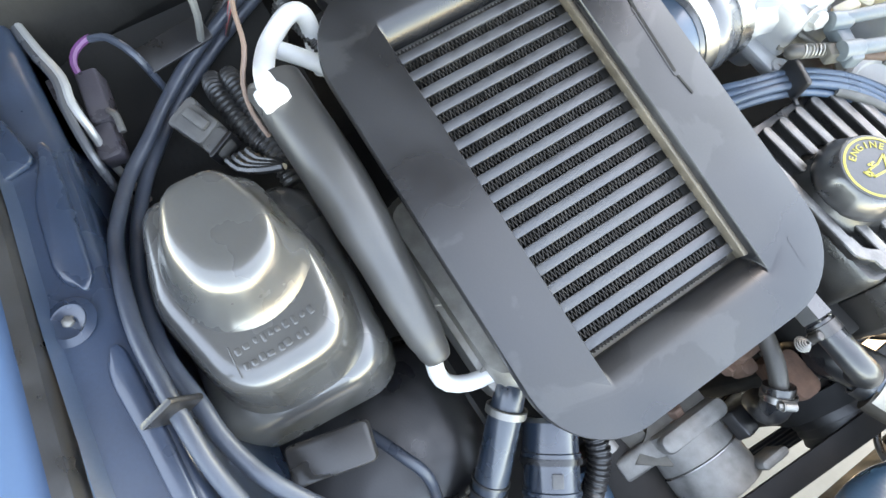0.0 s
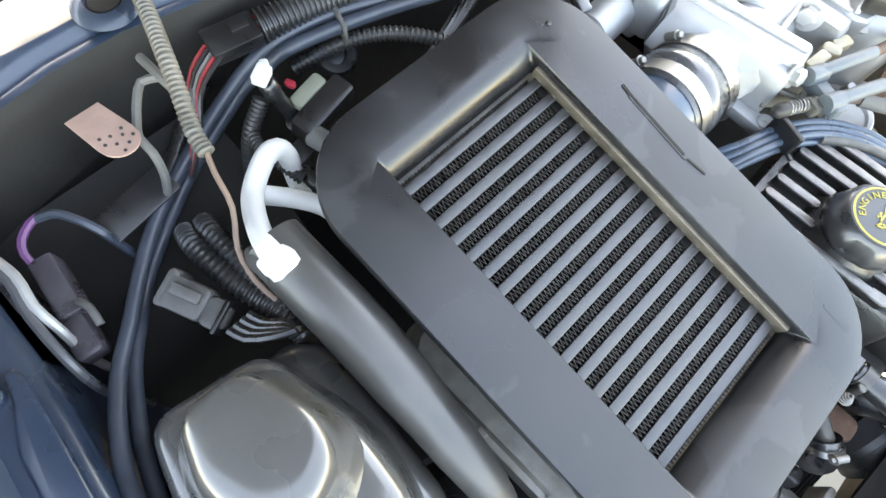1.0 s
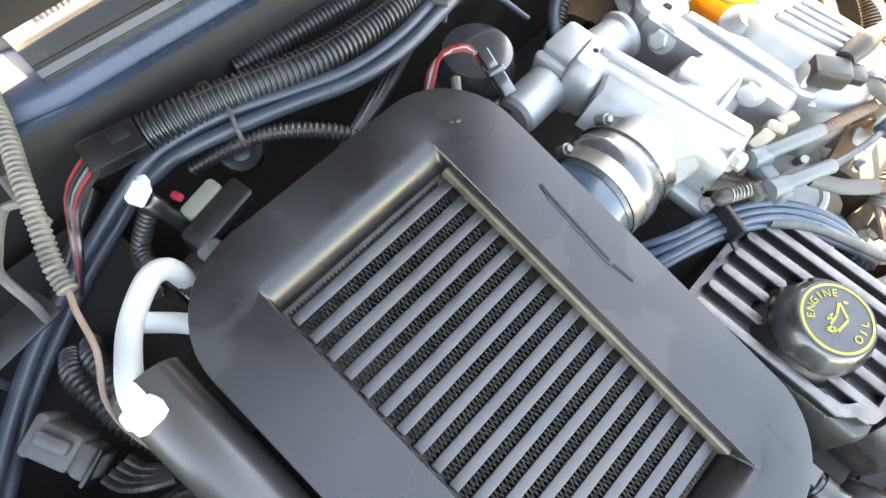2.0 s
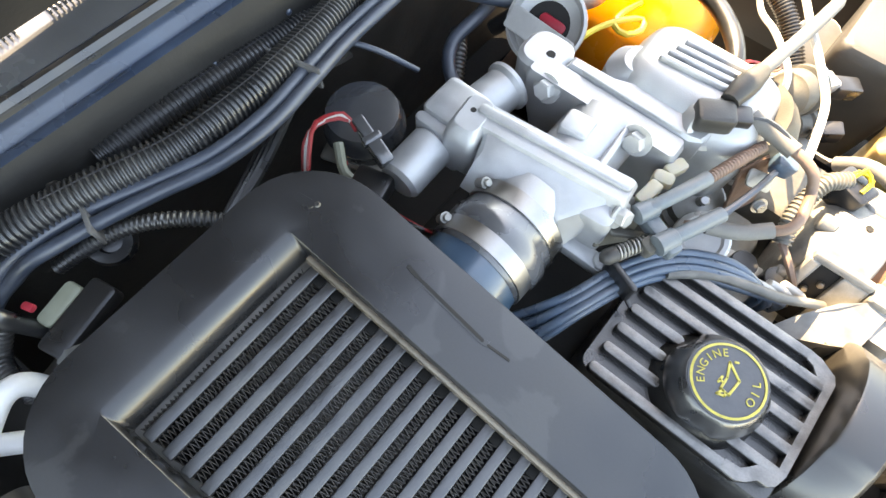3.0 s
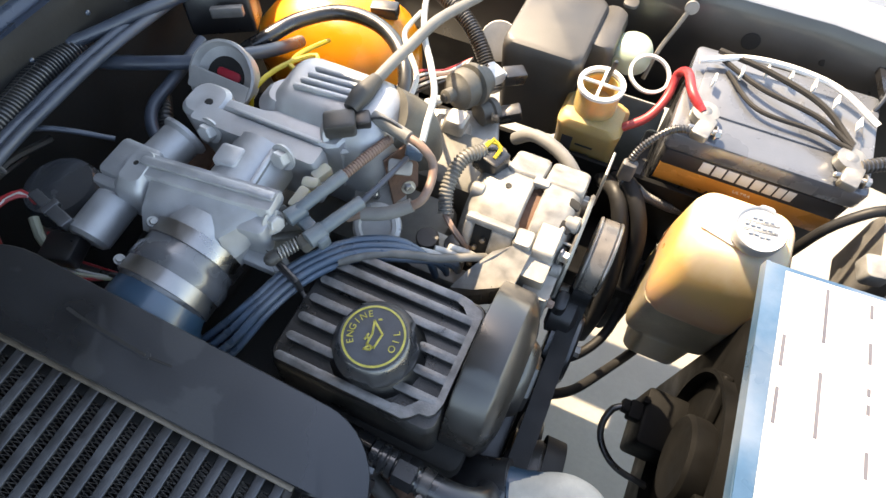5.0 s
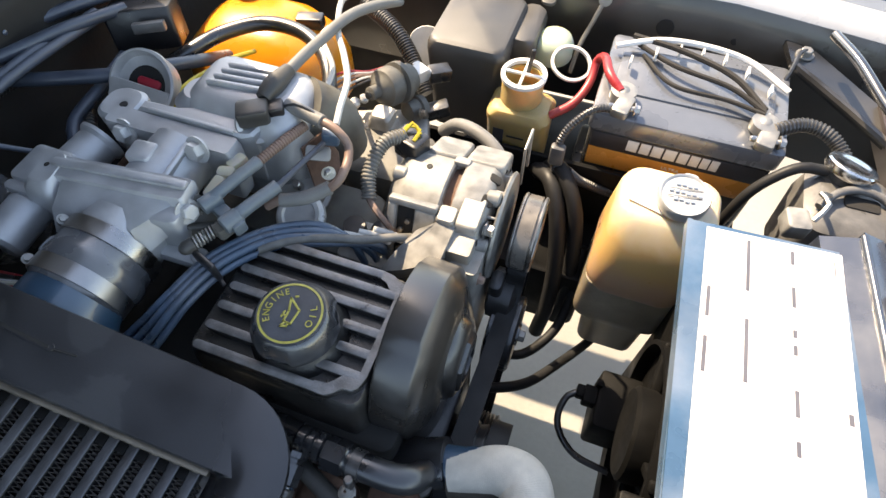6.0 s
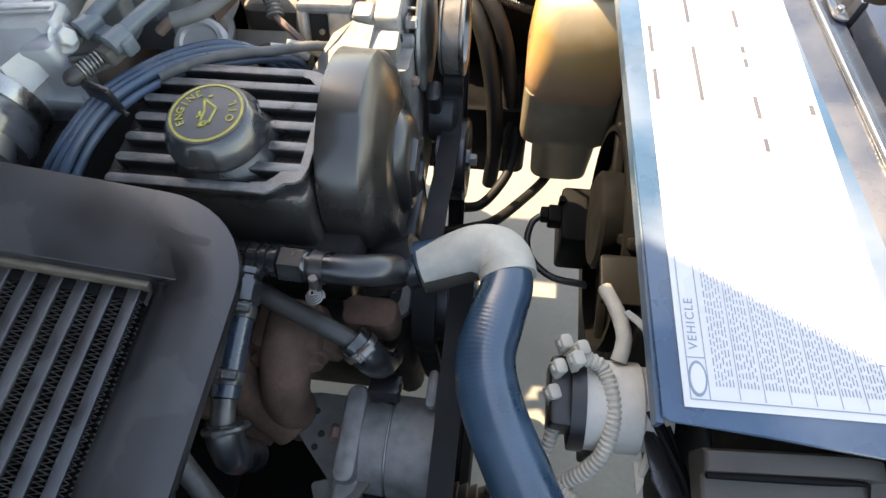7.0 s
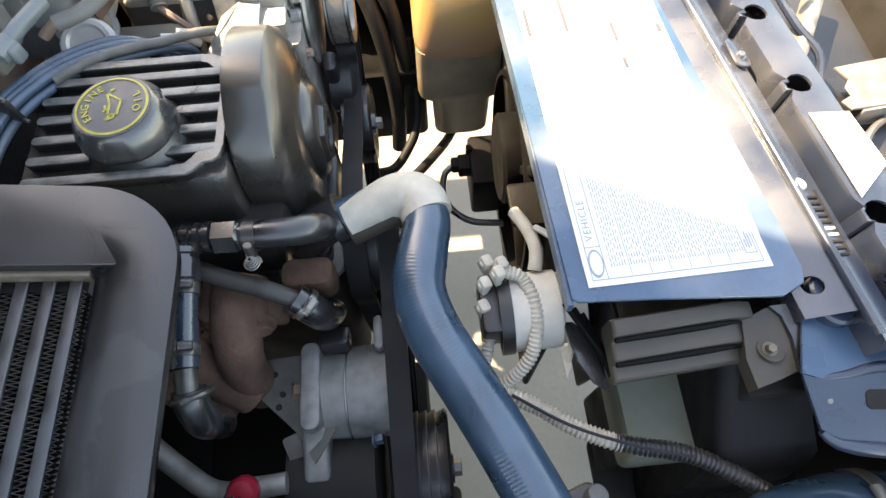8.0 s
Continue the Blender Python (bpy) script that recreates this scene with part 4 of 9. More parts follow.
# ---- engine: block, valve cover, timing cover ----
engine = thing("engine_block", (-0.05, 0.02, 0.30), "grimy dark iron engine block and head", "engine")
part("block", rbox((0.44, 0.20, 0.34), (-0.10, 0.03, 0.30), 0.02, 0.01), DARK, engine)
part("head", rbox((0.30, 0.155, 0.10), (-0.04, 0.012, 0.635), 0.012, 0.006), DARK, engine)
part("front_housing", rbox((0.04, 0.20, 0.30), (0.115, 0.02, 0.34), 0.02, 0.006), DARK, engine)
part("lower_intake", rbox((0.22, 0.10, 0.10), (-0.12, 0.17, 0.62), 0.02, 0.01), DULL_CAST, engine)
part("intake_box", loft([[(x, y, z) for x, y in rrect(w, d, 0.012, 4, -0.035, 0.275)] for w, d, z in ((0.10, 0.09, 0.62), (0.105, 0.09, 0.70), (0.098, 0.082, 0.728), (0.085, 0.07, 0.732))]), DULL_CAST, engine, "grimy olive-grey casting")

vc = thing("valve_cover", (0, 0, 0.73), "crackle-black valve cover with worn bare metal ridges", "valve cover")
VX0, VX1, VY0, VY1, VZ = -0.094, 0.080, -0.054, 0.074, 0.789
part("cover", loft([[(x, y, z) for x, y in rrect(w, d, r, 4, (VX0 + VX1) / 2, cy)] for w, d, r, cy, z in
                    ((0.176, 0.160, 0.012, 0.0165, 0.715), (0.176, 0.160, 0.012, 0.0165, 0.723), (0.174, 0.150, 0.012, 0.0165, 0.727), (0.173, 0.137, 0.014, 0.0165, VZ - 0.012), (0.171, 0.131, 0.012, 0.0165, VZ - 0.003), (0.167, 0.126, 0.010, 0.0165, VZ))]),
     COVER_BLACK, vc)
RY = (-0.0437, -0.0230, -0.0022, 0.0187, 0.0393, 0.0590, 0.0762)
for i, y in enumerate(RY):
    spans = [(VX0 + (0.026 if i == 6 else 0.010), 0.040 if i == 0 else 0.054 if i == 6 else 0.074)]
    if i in (1, 2, 3):
        half = math.sqrt(max(0, 0.041 ** 2 - y ** 2))
        spans = [(VX0 + 0.010, 0.003 - half), (half - 0.008 if i == 1 else half - 0.004, 0.074)]
    for a, b in spans:
        if b - a > 0.008:
            ridge = part("ridge", rbox((b - a, 0.0092, 0.0092), ((a + b) / 2, y, VZ - 0.001), 0.0045, 0.0008), COVER_BLACK, vc)
            part("ridge_face", rbox((b - a - 0.0010, 0.0082, 0.0014), ((a + b) / 2, y, VZ + 0.0079), 0.0040, 0.0004), RIDGE, ridge, "bare metal ridge top")
BORDER = [(0.0700, -0.026), (0.0700, 0.055), (0.0690, 0.0630), (0.0625, 0.0632), (0.0560, 0.0700), (0.0500, 0.0718), (0.0500, 0.0806), (0.0600, 0.0790), (0.0735, 0.0725), (0.0768, 0.066), (0.0768, -0.022), (0.0735, -0.0330), (0.0690, -0.0368), (0.0610, -0.0378), (0.0540, -0.0450), (0.0480, -0.0482), (0.0350, -0.0482), (0.0350, -0.0392), (0.0470, -0.0380), (0.0520, -0.0330), (0.0560, -0.0278)]
border = part("front_border", plate(BORDER, 0.0092, (0, 0, VZ - 0.001), e=0.0008), COVER_BLACK, vc)
part("border_face", plate([(x - 0.0002, 0.016 + (y - 0.016) * 0.994) for x, y in BORDER], 0.0014, (0, 0, VZ + 0.0080), e=0.0003), RIDGE, border, "bare metal border")
part("filler_mound", lathe([(0.047, -0.004), (0.0455, 0.001), (0.0415, 0.006), (0.0385, 0.011), (0.037, 0.0135), (0.033, 0.0140)], (0, 0, VZ), n=40), COVER_BLACK, vc, "raised filler neck")
for x, y in ((0.04, -0.060), (-0.05, -0.060)):
    part("bolt", nut(0.005, 0.008, (x, y, 0.724), (0, -0.3, 1)), ZINC, vc)

cap = thing("oil_filler_cap", (0, 0, 0.795), "black oil filler cap printed in yellow on the valve cover", "oil cap")
grip = []
for i in range(96):
    a = 2 * math.pi * i / 96
    grip.append((math.cos(a), math.sin(a), min(1.0, max(0.0, 0.5 + 4 * (math.cos(3 * (a - radians(94))) + 0.72)))))
part("body", loft([[(x * (r + g * k), y * (r + g * k), z) for x, y, k in grip] for r, g, z in
                   ((0.0260, 0.0, 0.789), (0.0280, 0.0, 0.797), (0.0335, 0.0010, 0.7995), (0.0362, 0.0022, 0.8030), (0.0370, 0.0030, 0.8080), (0.0366, 0.0028, 0.8130), (0.0352, 0.0022, 0.8185), (0.0332, 0.0010, 0.8240), (0.0318, 0.0003, 0.8272), (0.0305, 0.0, 0.8285))]), CAP_BLACK, cap)
# Face lighter and bluer than the cap: sky reflection put into the colour.
part("disc", lathe([(0.0302, 0), (0.0298, 0.0012), (0.001, 0.0014)], (0, 0, 0.8282), n=48), CAP_FACE, cap, "grey-blue top face, coloured for its sky reflection")
part("printed_ring", moved(ring_band((0, 0, 0.8298), (0, 0, 1), 0.0265, 0.0008, 0.0019, 64)), YELLOW_PRINT, cap, "yellow printed ring")
for word, mid, span in (("ENGINE", 171, 92), ("OIL", 9, 42)):
    made = []
    for i, ch in enumerate(word):
        a = mid + span * (0.5 - i / (len(word) - 1)) if word == "ENGINE" else mid + span * (i / (len(word) - 1) - 0.5)
        bm = letters(ch, 0.0086, 0.0003)
        up = a - 90 if word == "ENGINE" else a + 90
        r = 0.0205
        bm.transform(Matrix.Translation((r * math.cos(radians(a)), r * math.sin(radians(a)), 0.8300)) @ pose(0, 0, 0, 0, 0, up))
        made.append(bm)
    part("lettering", joined(*made), YELLOW_PRINT, cap, "yellow printed lettering")
# oil-can symbol: body outline, spout and drop, as printed strokes
def strokes(lines, w, z, turn):
    out = []
    for (ax, ay), (bx, by) in lines:
        d = Vector((bx - ax, by - ay))
        out.append(moved(rbox((d.length + w, w, 0.0006), (0, 0, 0), w * 0.45, 0.0002), ((ax + bx) / 2, (ay + by) / 2, 0), (0, 0, math.degrees(math.atan2(d.y, d.x)))))
    return moved(joined(*out), (0, 0, z), (0, 0, turn))


OILCAN = [((-0.009, -0.006), (0.005, -0.006)), ((-0.009, -0.006), (-0.009, 0.001)), ((-0.009, 0.001), (0.001, 0.002)), ((0.001, 0.002), (0.012, 0.007)), ((0.005, -0.006), (0.012, 0.007)),
          ((-0.004, 0.002), (-0.004, 0.005)), ((-0.006, 0.005), (-0.001, 0.005)), ((-0.009, -0.001), (-0.014, 0.001)), ((-0.014, 0.001), (-0.012, -0.004)), ((-0.012, -0.004), (-0.009, -0.004)), ((0.015, 0.004), (0.016, 0.0025))]
part("symbol", strokes(OILCAN, 0.0019, 0.8297, 84), YELLOW_PRINT, cap, "yellow oil-can symbol")

tc = thing("timing_cover", (0.11, 0.03, 0.62), "satin black timing belt cover with a raised hub", "timing cover")


def cover_outline(r, pad=0.0):
    """The hull of three rounds: the crown, the near side below it and the narrower far side; the pad is a raised land on the crown."""
    rounds = ((0.043, 0.7415, r), (0.046, 0.664, r - 0.003), (0.100, 0.612, r * 0.62))
    pts = []
    for i in range(96):
        a = 2 * math.pi * i / 96
        n = Vector((math.cos(a), math.sin(a)))
        cy, cz, rr = max(rounds, key=lambda c: c[0] * n.x + c[1] * n.y + c[2])
        if 56 < math.degrees(a) < 116:
            rr += pad
        pts.append((cy + rr * n.x, cz + rr * n.y))
    return pts


part("shell", loft([[(x, y, z) for y, z in cover_outline(r, pad)] for x, r, pad in
                    ((0.0800, 0.0800, 0.0), (0.0802, 0.0845, 0.0005), (0.0812, 0.0862, 0.0018), (0.0830, 0.0868, 0.002), (0.1135, 0.0858, 0.002), (0.1160, 0.0842, 0.0015), (0.1222, 0.0745, 0.0008), (0.1240, 0.0715, 0.0),
                     (0.1295, 0.0530, 0.0), (0.1302, 0.0500, 0.0), (0.1304, 0.030, 0.0))]), TIMING_BLACK, tc)
part("hub", loft([[(x, 0.052 + y * f, 0.712 + z * f) for y, z in rrect(0.076, 0.116, 0.036, 6)] for x, f in ((0.122, 1.04), (0.1300, 1.0), (0.1385, 0.86), (0.1402, 0.80), (0.1406, 0.70), (0.1406, 0.50))]), TIMING_BLACK, tc, "raised oval hub")
part("hub_boss", loft([[(x, 0.054 + y * f, 0.706 + z * f) for y, z in [(0.030 * math.cos(math.pi * k / 3 + 0.3), 0.034 * math.sin(math.pi * k / 3 + 0.3)) for k in range(6)]] for x, f in ((0.138, 1.08), (0.1435, 1.0), (0.1448, 0.95), (0.1448, 0.66), (0.1410, 0.62))]), TIMING_BLACK, tc, "six-sided boss")
part("hub_recess", lathe([(0.0205, 0), (0.0205, 0.0060), (0.015, 0.0060), (0.014, 0.0025), (0.002, 0.002)], (0.1395, 0.054, 0.706), (1, 0, 0), 24), BLACK_PLASTIC, tc, "round recess")
part("lower_cover", rbox((0.05, 0.13, 0.19), (0.118, 0.018, 0.46), 0.02, 0.006), BLACK_PLASTIC, tc)

# ---- spark plug leads over the valve cover ----
for k in range(6):
    u, row = k % 3 - 1, k // 3
    side, lift = 0.0068 * u - 0.003 * row, 0.0085 * row
    run = [(-0.175, -0.088, 0.742), (-0.140, -0.052, 0.772), (-0.119, -0.012, 0.794), (-0.1045, 0.024, 0.800), (-0.088, 0.055, 0.797), (-0.065, 0.081, 0.793), (-0.032, 0.099, 0.788), (-0.002, 0.107 + 0.004 * u, 0.782 - 0.004 * row), (0.012 + 0.008 * u, 0.116 + 0.008 * u, 0.768 - 0.012 * row), (0.014 + 0.01 * u, 0.122 + 0.008 * u, 0.735)]
    turn_by = [(0.7, -0.7), (0.8, -0.6), (0.95, -0.3), (0.94, -0.34), (0.85, -0.5), (0.6, -0.8), (0.35, -0.94), (0.2, -0.6), (0.2, -0.3), (0, 0)]
    pts = [(x + side * a * (1.6 if i < 2 else 1.0), y + side * b * (1.6 if i < 2 else 1.0), z + lift * (0.3 if i > 7 else 1)) for i, ((x, y, z), (a, b)) in enumerate(zip(run, turn_by))]
    cable("spark_plug_lead", pts, 0.0040, WIRE_BLUE, "blue-grey silicone spark plug lead over the valve cover", "ignition lead", group="spark plug leads", n=10)
cable("coil_lead", [(-0.076, 0.060, 0.801), (-0.045, 0.086, 0.798), (-0.015, 0.100, 0.794), (0.012, 0.111, 0.789), (0.034, 0.127, 0.781), (0.050, 0.142, 0.768)], 0.0046, LOOM_GREY, "thick grey lead running to the alternator", "ignition lead")
tie = thing("cable_tie", (-0.105, 0.022, 0.79), "black clip binding the spark plug leads", "clip")
part("band", moved(rbox((0.006, 0.034, 0.026), (0, 0, 0), 0.003, 0.003), (-0.1050, 0.023, 0.8015), (0, 0, 70)), BLACK_PLASTIC, tie)
part("tail", moved(rbox((0.004, 0.016, 0.003), (0, 0, 0), 0.001, 0.001), (-0.0905, 0.017, 0.803), (0, 0, 60)), BLACK_PLASTIC, tie)
for k in range(3):
    cable("terminal_boot", [(-0.012 + 0.012 * k, 0.112 + 0.010 * k, 0.786 - 0.004 * k), (0.004 + 0.012 * k, 0.117 + 0.010 * k, 0.780 - 0.005 * k), (0.018 + 0.010 * k, 0.124 + 0.009 * k, 0.768 - 0.005 * k)], (0.0042, 0.0046, 0.0048), WIRE_WHITE,
          "pale plug boot at the coil end of a lead", "boot", group="plug boots")
coil = thing("ignition_coil", (0.0, 0.145, 0.66), "grimy grey ignition coil pack between cover and alternator", "ignition coil")
part("body", rbox((0.075, 0.055, 0.07), (0.0, 0.145, 0.655), 0.008, 0.004), CAST_DIRTY, coil)
part("tower", rod(0.013, 0.03, (-0.02, 0.145, 0.725)), BLACK_PLASTIC, coil)
part("tower", rod(0.013, 0.03, (0.012, 0.150, 0.725)), BLACK_PLASTIC, coil)

# ---- throttle linkage and its cables ----
link_ = thing("throttle_linkage", (-0.115, 0.06, 0.80), "grimy throttle linkage with a return spring", "linkage")
part("lever_plate", moved(plate([(-0.022, -0.018), (0.010, -0.024), (0.022, -0.006), (0.014, 0.020), (-0.012, 0.022), (-0.024, 0.006)], 0.004), (-0.136, 0.060, 0.826), (60, 0, 60)), DULL_CAST, link_, "dark grimy lever plate")
part("pivot", nut(0.0065, 0.010, (-0.146, 0.062, 0.838), (0.7, -0.5, 0.5)), PALE_ZINC, link_)
part("pivot_spring", sweep([(-0.146 + 0.012 * t + 0.008 * math.cos(t * 25), 0.066 - 0.004 * t, 0.838 + 0.008 * math.sin(t * 25)) for t in [i / 40 for i in range(41)]], 0.0012, step=0.002, n=5), ZINC, link_, "coil round the pivot")
part("arm", moved(rbox((0.036, 0.009, 0.004), (0, 0, 0), 0.004, 0.001), (-0.122, 0.056, 0.822), (-20, 20, 40)), DULL_CAST, link_)
holder = part("cable_holder", moved(rbox((0.052, 0.013, 0.014), (0, 0, 0), 0.003, 0.002), (-0.106, 0.0695, 0.826), (0, 0, -22)), SLEEVE_BLUE, link_, "blue-grey moulded cable holder")
part("socket", moved(lathe([(0.006, -0.010), (0.0085, -0.009), (0.0085, 0.008), (0.007, 0.010)], n=18), (-0.121, 0.0730, 0.842), (0, 90, 64)), SLEEVE_BLUE, holder)
part("socket", moved(lathe([(0.006, -0.010), (0.0090, -0.009), (0.0090, 0.008), (0.0072, 0.010)], n=18), (-0.094, 0.0630, 0.837), (0, 90, 66)), SLEEVE_BLUE, holder)
part("foot", moved(rbox((0.014, 0.020, 0.014), (0, 0, 0), 0.003, 0.002), (-0.101, 0.058, 0.822), (0, 0, -22)), DULL_CAST, holder)
part("return_spring", sweep([(-0.105 - 0.014 * t - 0.0050 * math.cos(t * 56), 0.059 - 0.026 * t + 0.0030 * math.cos(t * 56), 0.829 + 0.0055 * math.sin(t * 56)) for t in [i / 72 for i in range(73)]], 0.0011, step=0.0012, n=5), ZINC, link_, "coiled return spring")
part("cable_end", lathe([(0.004, 0), (0.0070, 0.002), (0.0070, 0.010), (0.005, 0.014), (0.002, 0.016)], (-0.1185, 0.0345, 0.829), (-0.45, -0.88, 0.0), 14), OLD_HOSE, link_, "dark rubber cable end")
cable("throttle_cable", [(-0.121, 0.0725, 0.844), (-0.113, 0.090, 0.847), (-0.105, 0.108, 0.849), (-0.0975, 0.127, 0.850)], (0.0060, 0.0060, 0.0062, 0.0064), SLEEVE_BLUE, "blue-grey sheathed throttle cable", "cable", n=14)
cable("cable_bellows", [(-0.0975, 0.126, 0.850), (-0.087, 0.156, 0.851), (-0.077, 0.184, 0.850)], (0.0052, 0.0058, 0.0052), WIRE_TAN, "pinkish-brown ribbed cable bellows", "bellows", ribs=0.0030, n=14)
cable("cruise_cable", [(-0.094, 0.063, 0.838), (-0.085, 0.082, 0.840), (-0.078, 0.098, 0.840), (-0.0715, 0.112, 0.840)], 0.0066, SLEEVE_BLUE, "blue-grey sheathed second cable", "cable", n=14)
cable("cruise_cable_core", [(-0.0715, 0.111, 0.840), (-0.066, 0.130, 0.841), (-0.061, 0.150, 0.841), (-0.056, 0.178, 0.838)], (0.0034, 0.0030, 0.0030, 0.0030), HOSE_BLUE, "thin blue-black cable core", "cable", n=8)
cg = thing("cable_grommet", (-0.055, 0.188, 0.82), "blue-grey square cable grommet", "grommet")
part("body", moved(rbox((0.018, 0.016, 0.016), (0, 0, 0), 0.003, 0.002), (-0.055, 0.190, 0.829), (0, 10, 20)), WIRE_BLUE, cg)
clip = thing("nylon_clip", (-0.128, 0.09, 0.835), "yellowed nylon linkage clip", "clip")
part("body", moved(rbox((0.012, 0.024, 0.012), (0, 0, 0), 0.003, 0.002), (-0.128, 0.092, 0.832), (10, 0, -8)), CREAM, clip)
part("knuckle", moved(rbox((0.018, 0.012, 0.013), (0, 0, 0), 0.004, 0.003), (-0.126, 0.110, 0.834), (10, 0, 12)), CREAM, clip)
part("tab", moved(rbox((0.012, 0.020, 0.010), (0, 0, 0), 0.003, 0.002), (-0.123, 0.124, 0.836), (0, 0, -20)), CREAM, clip)
hz = thing("vacuum_tube", (-0.05, 0.15, 0.80), "thin brown vacuum tube with a black sleeve", "hose")
part("tube", sweep([(-0.060, 0.187, 0.860), (-0.046, 0.184, 0.860), (-0.034, 0.180, 0.856), (-0.027, 0.178, 0.846), (-0.022, 0.166, 0.840), (-0.020, 0.150, 0.838), (-0.022, 0.140, 0.834), (-0.033, 0.134, 0.824), (-0.050, 0.121, 0.820), (-0.074, 0.110, 0.818), (-0.088, 0.104, 0.810)], 0.0046, step=0.005, n=10), WIRE_TAN, hz)
part("sleeve", sweep([(-0.100, 0.194, 0.862), (-0.081, 0.191, 0.861), (-0.056, 0.186, 0.860)], 0.0072, n=12), GREY_RUBBER, hz, "dark grey shrink sleeve")
part("lower_sleeve", sweep([(-0.030, 0.136, 0.827), (-0.050, 0.121, 0.820), (-0.074, 0.110, 0.818)], 0.0070, n=12), GREY_RUBBER, hz)
bracket = thing("cable_bracket", (-0.06, 0.17, 0.78), "grimy sheet metal cable bracket with a hole", "bracket")
part("plate", moved(plate([(-0.020, -0.030), (0.014, -0.026), (0.022, 0.0), (0.014, 0.030), (-0.014, 0.026)], 0.003), (-0.066, 0.178, 0.806), (70, 0, 62)), RUST, bracket)
part("tab", moved(rbox((0.026, 0.016, 0.003), (0, 0, 0), 0.004, 0.001), (-0.062, 0.172, 0.826), (30, 20, 30)), ZINC, bracket)
part("bolt", nut(0.005, 0.006, (-0.048, 0.162, 0.812), (0.6, -0.6, 0.4)), STEEL, bracket)
regulator = thing("pressure_regulator", (-0.08, 0.165, 0.72), "dull zinc fuel pressure regulator", "regulator")
part("can", lathe([(0.022, 0), (0.028, 0.004), (0.028, 0.012), (0.031, 0.013), (0.031, 0.017), (0.026, 0.019), (0.024, 0.034), (0.008, 0.038)], (-0.092, 0.172, 0.745), (0.1, -0.4, 0.9)), ZINC, regulator)
part("nozzle", rod(0.0045, 0.02, (-0.087, 0.158, 0.776), (0.1, -0.4, 0.9)), STEEL, regulator)
regulator = thing("fuel_rail_can", (-0.045, 0.115, 0.74), "small round zinc can with a stepped lid", "can")
part("can", lathe([(0.022, 0), (0.026, 0.003), (0.026, 0.012), (0.022, 0.014), (0.022, 0.018), (0.018, 0.018), (0.016, 0.015), (0.004, 0.0145)], (-0.068, 0.125, 0.772), (0.1, -0.4, 0.9)), PALE_ZINC, regulator)
# pale wires rising behind the linkage
cable("riser_wire", [(-0.044, 0.190, 0.856), (-0.049, 0.212, 0.860), (-0.058, 0.248, 0.861), (-0.080, 0.285, 0.861), (-0.105, 0.322, 0.860), (-0.140, 0.40, 0.84), (-0.17, 0.50, 0.78)], 0.0036, WIRE_WHITE, "white wire running back past the intake", "cable", n=8)
cable("riser_wire", [(-0.083, 0.214, 0.836), (-0.088, 0.250, 0.840), (-0.096, 0.282, 0.841), (-0.126, 0.318, 0.840), (-0.15, 0.36, 0.82), (-0.17, 0.44, 0.78)], 0.0032, WIRE_WHITE, "white wire running back past the intake", "cable", n=8)
cable("sensor_cable", [(-0.116, 0.228, 0.871), (-0.111, 0.258, 0.872), (-0.106, 0.288, 0.871), (-0.100, 0.34, 0.865), (-0.098, 0.40, 0.84), (-0.11, 0.50, 0.78)], 0.0062, GREY_RUBBER, "grey sheathed cable running back past the intake", "cable", n=10)
cable("cable_boot", [(-0.121, 0.188, 0.869), (-0.119, 0.205, 0.872), (-0.115, 0.232, 0.872)], (0.0085, 0.0115, 0.0075), OLD_HOSE, "dark grey rubber cable boot", "boot")

# ---- alternator, bracket, belt drive ----
alt = thing("alternator", (0.065, 0.215, 0.66), "dusty cast aluminium alternator with a grooved pulley", "alternator")
AC = Vector((0.0, 0.216, 0.728))
def around(x):
    return (x, AC.y, AC.z)


part("rear_frame", lathe([(0.036, 0), (0.052, 0.003), (0.061, 0.010), (0.066, 0.020), (0.0675, 0.026), (0.0675, 0.064), (0.0655, 0.066), (0.050, 0.066)], around(0.002), (1, 0, 0), 44), ALT_CAST, alt)
part("stator", lathe([(0.055, 0), (0.0565, 0.001), (0.0565, 0.013), (0.055, 0.014)], around(0.0665), (1, 0, 0), 44), RUST, alt, "darker rusty laminated ring")
part("front_frame", lathe([(0.050, 0), (0.0665, 0.001), (0.0685, 0.003), (0.0685, 0.030), (0.064, 0.038), (0.050, 0.044), (0.030, 0.046)], around(0.079), (1, 0, 0), 44), ALT_CAST, alt)
part("rear_hump", moved(loft([[(x, y, z) for x, y in rrect(w, d, 0.006, 3)] for w, d, z in ((0.044, 0.052, -0.03), (0.042, 0.050, 0.008), (0.041, 0.049, 0.0105), (0.038, 0.046, 0.012))]), (0.053, 0.260, 0.7725), (-26, 0, 0)), ALT_CAST, alt)
part("front_hump", moved(loft([[(x, y, z) for x, y in rrect(w, d, 0.006, 3)] for w, d, z in ((0.046, 0.054, -0.03), (0.045, 0.052, 0.008), (0.044, 0.051, 0.0105), (0.041, 0.048, 0.012))]), (0.098, 0.262, 0.7705), (-28, 0, 0)), ALT_CAST, alt)
part("bridge", moved(rbox((0.018, 0.012, 0.006), (0, 0, 0), 0.002, 0.0015), (0.074, 0.238, 0.789), (-14, 0, 0)), ALT_CAST, alt)
# terminal housing: a rimmed window on the near shoulder
TF = Matrix.Translation((0.0435, 0.153, 0.7585)) @ Matrix(((1, 0, 0, 0), (0, 0.436, -0.90, 0), (0, 0.90, 0.436, 0), (0, 0, 0, 1)))


def on_terminal(bm):
    bm.transform(TF)
    return bm


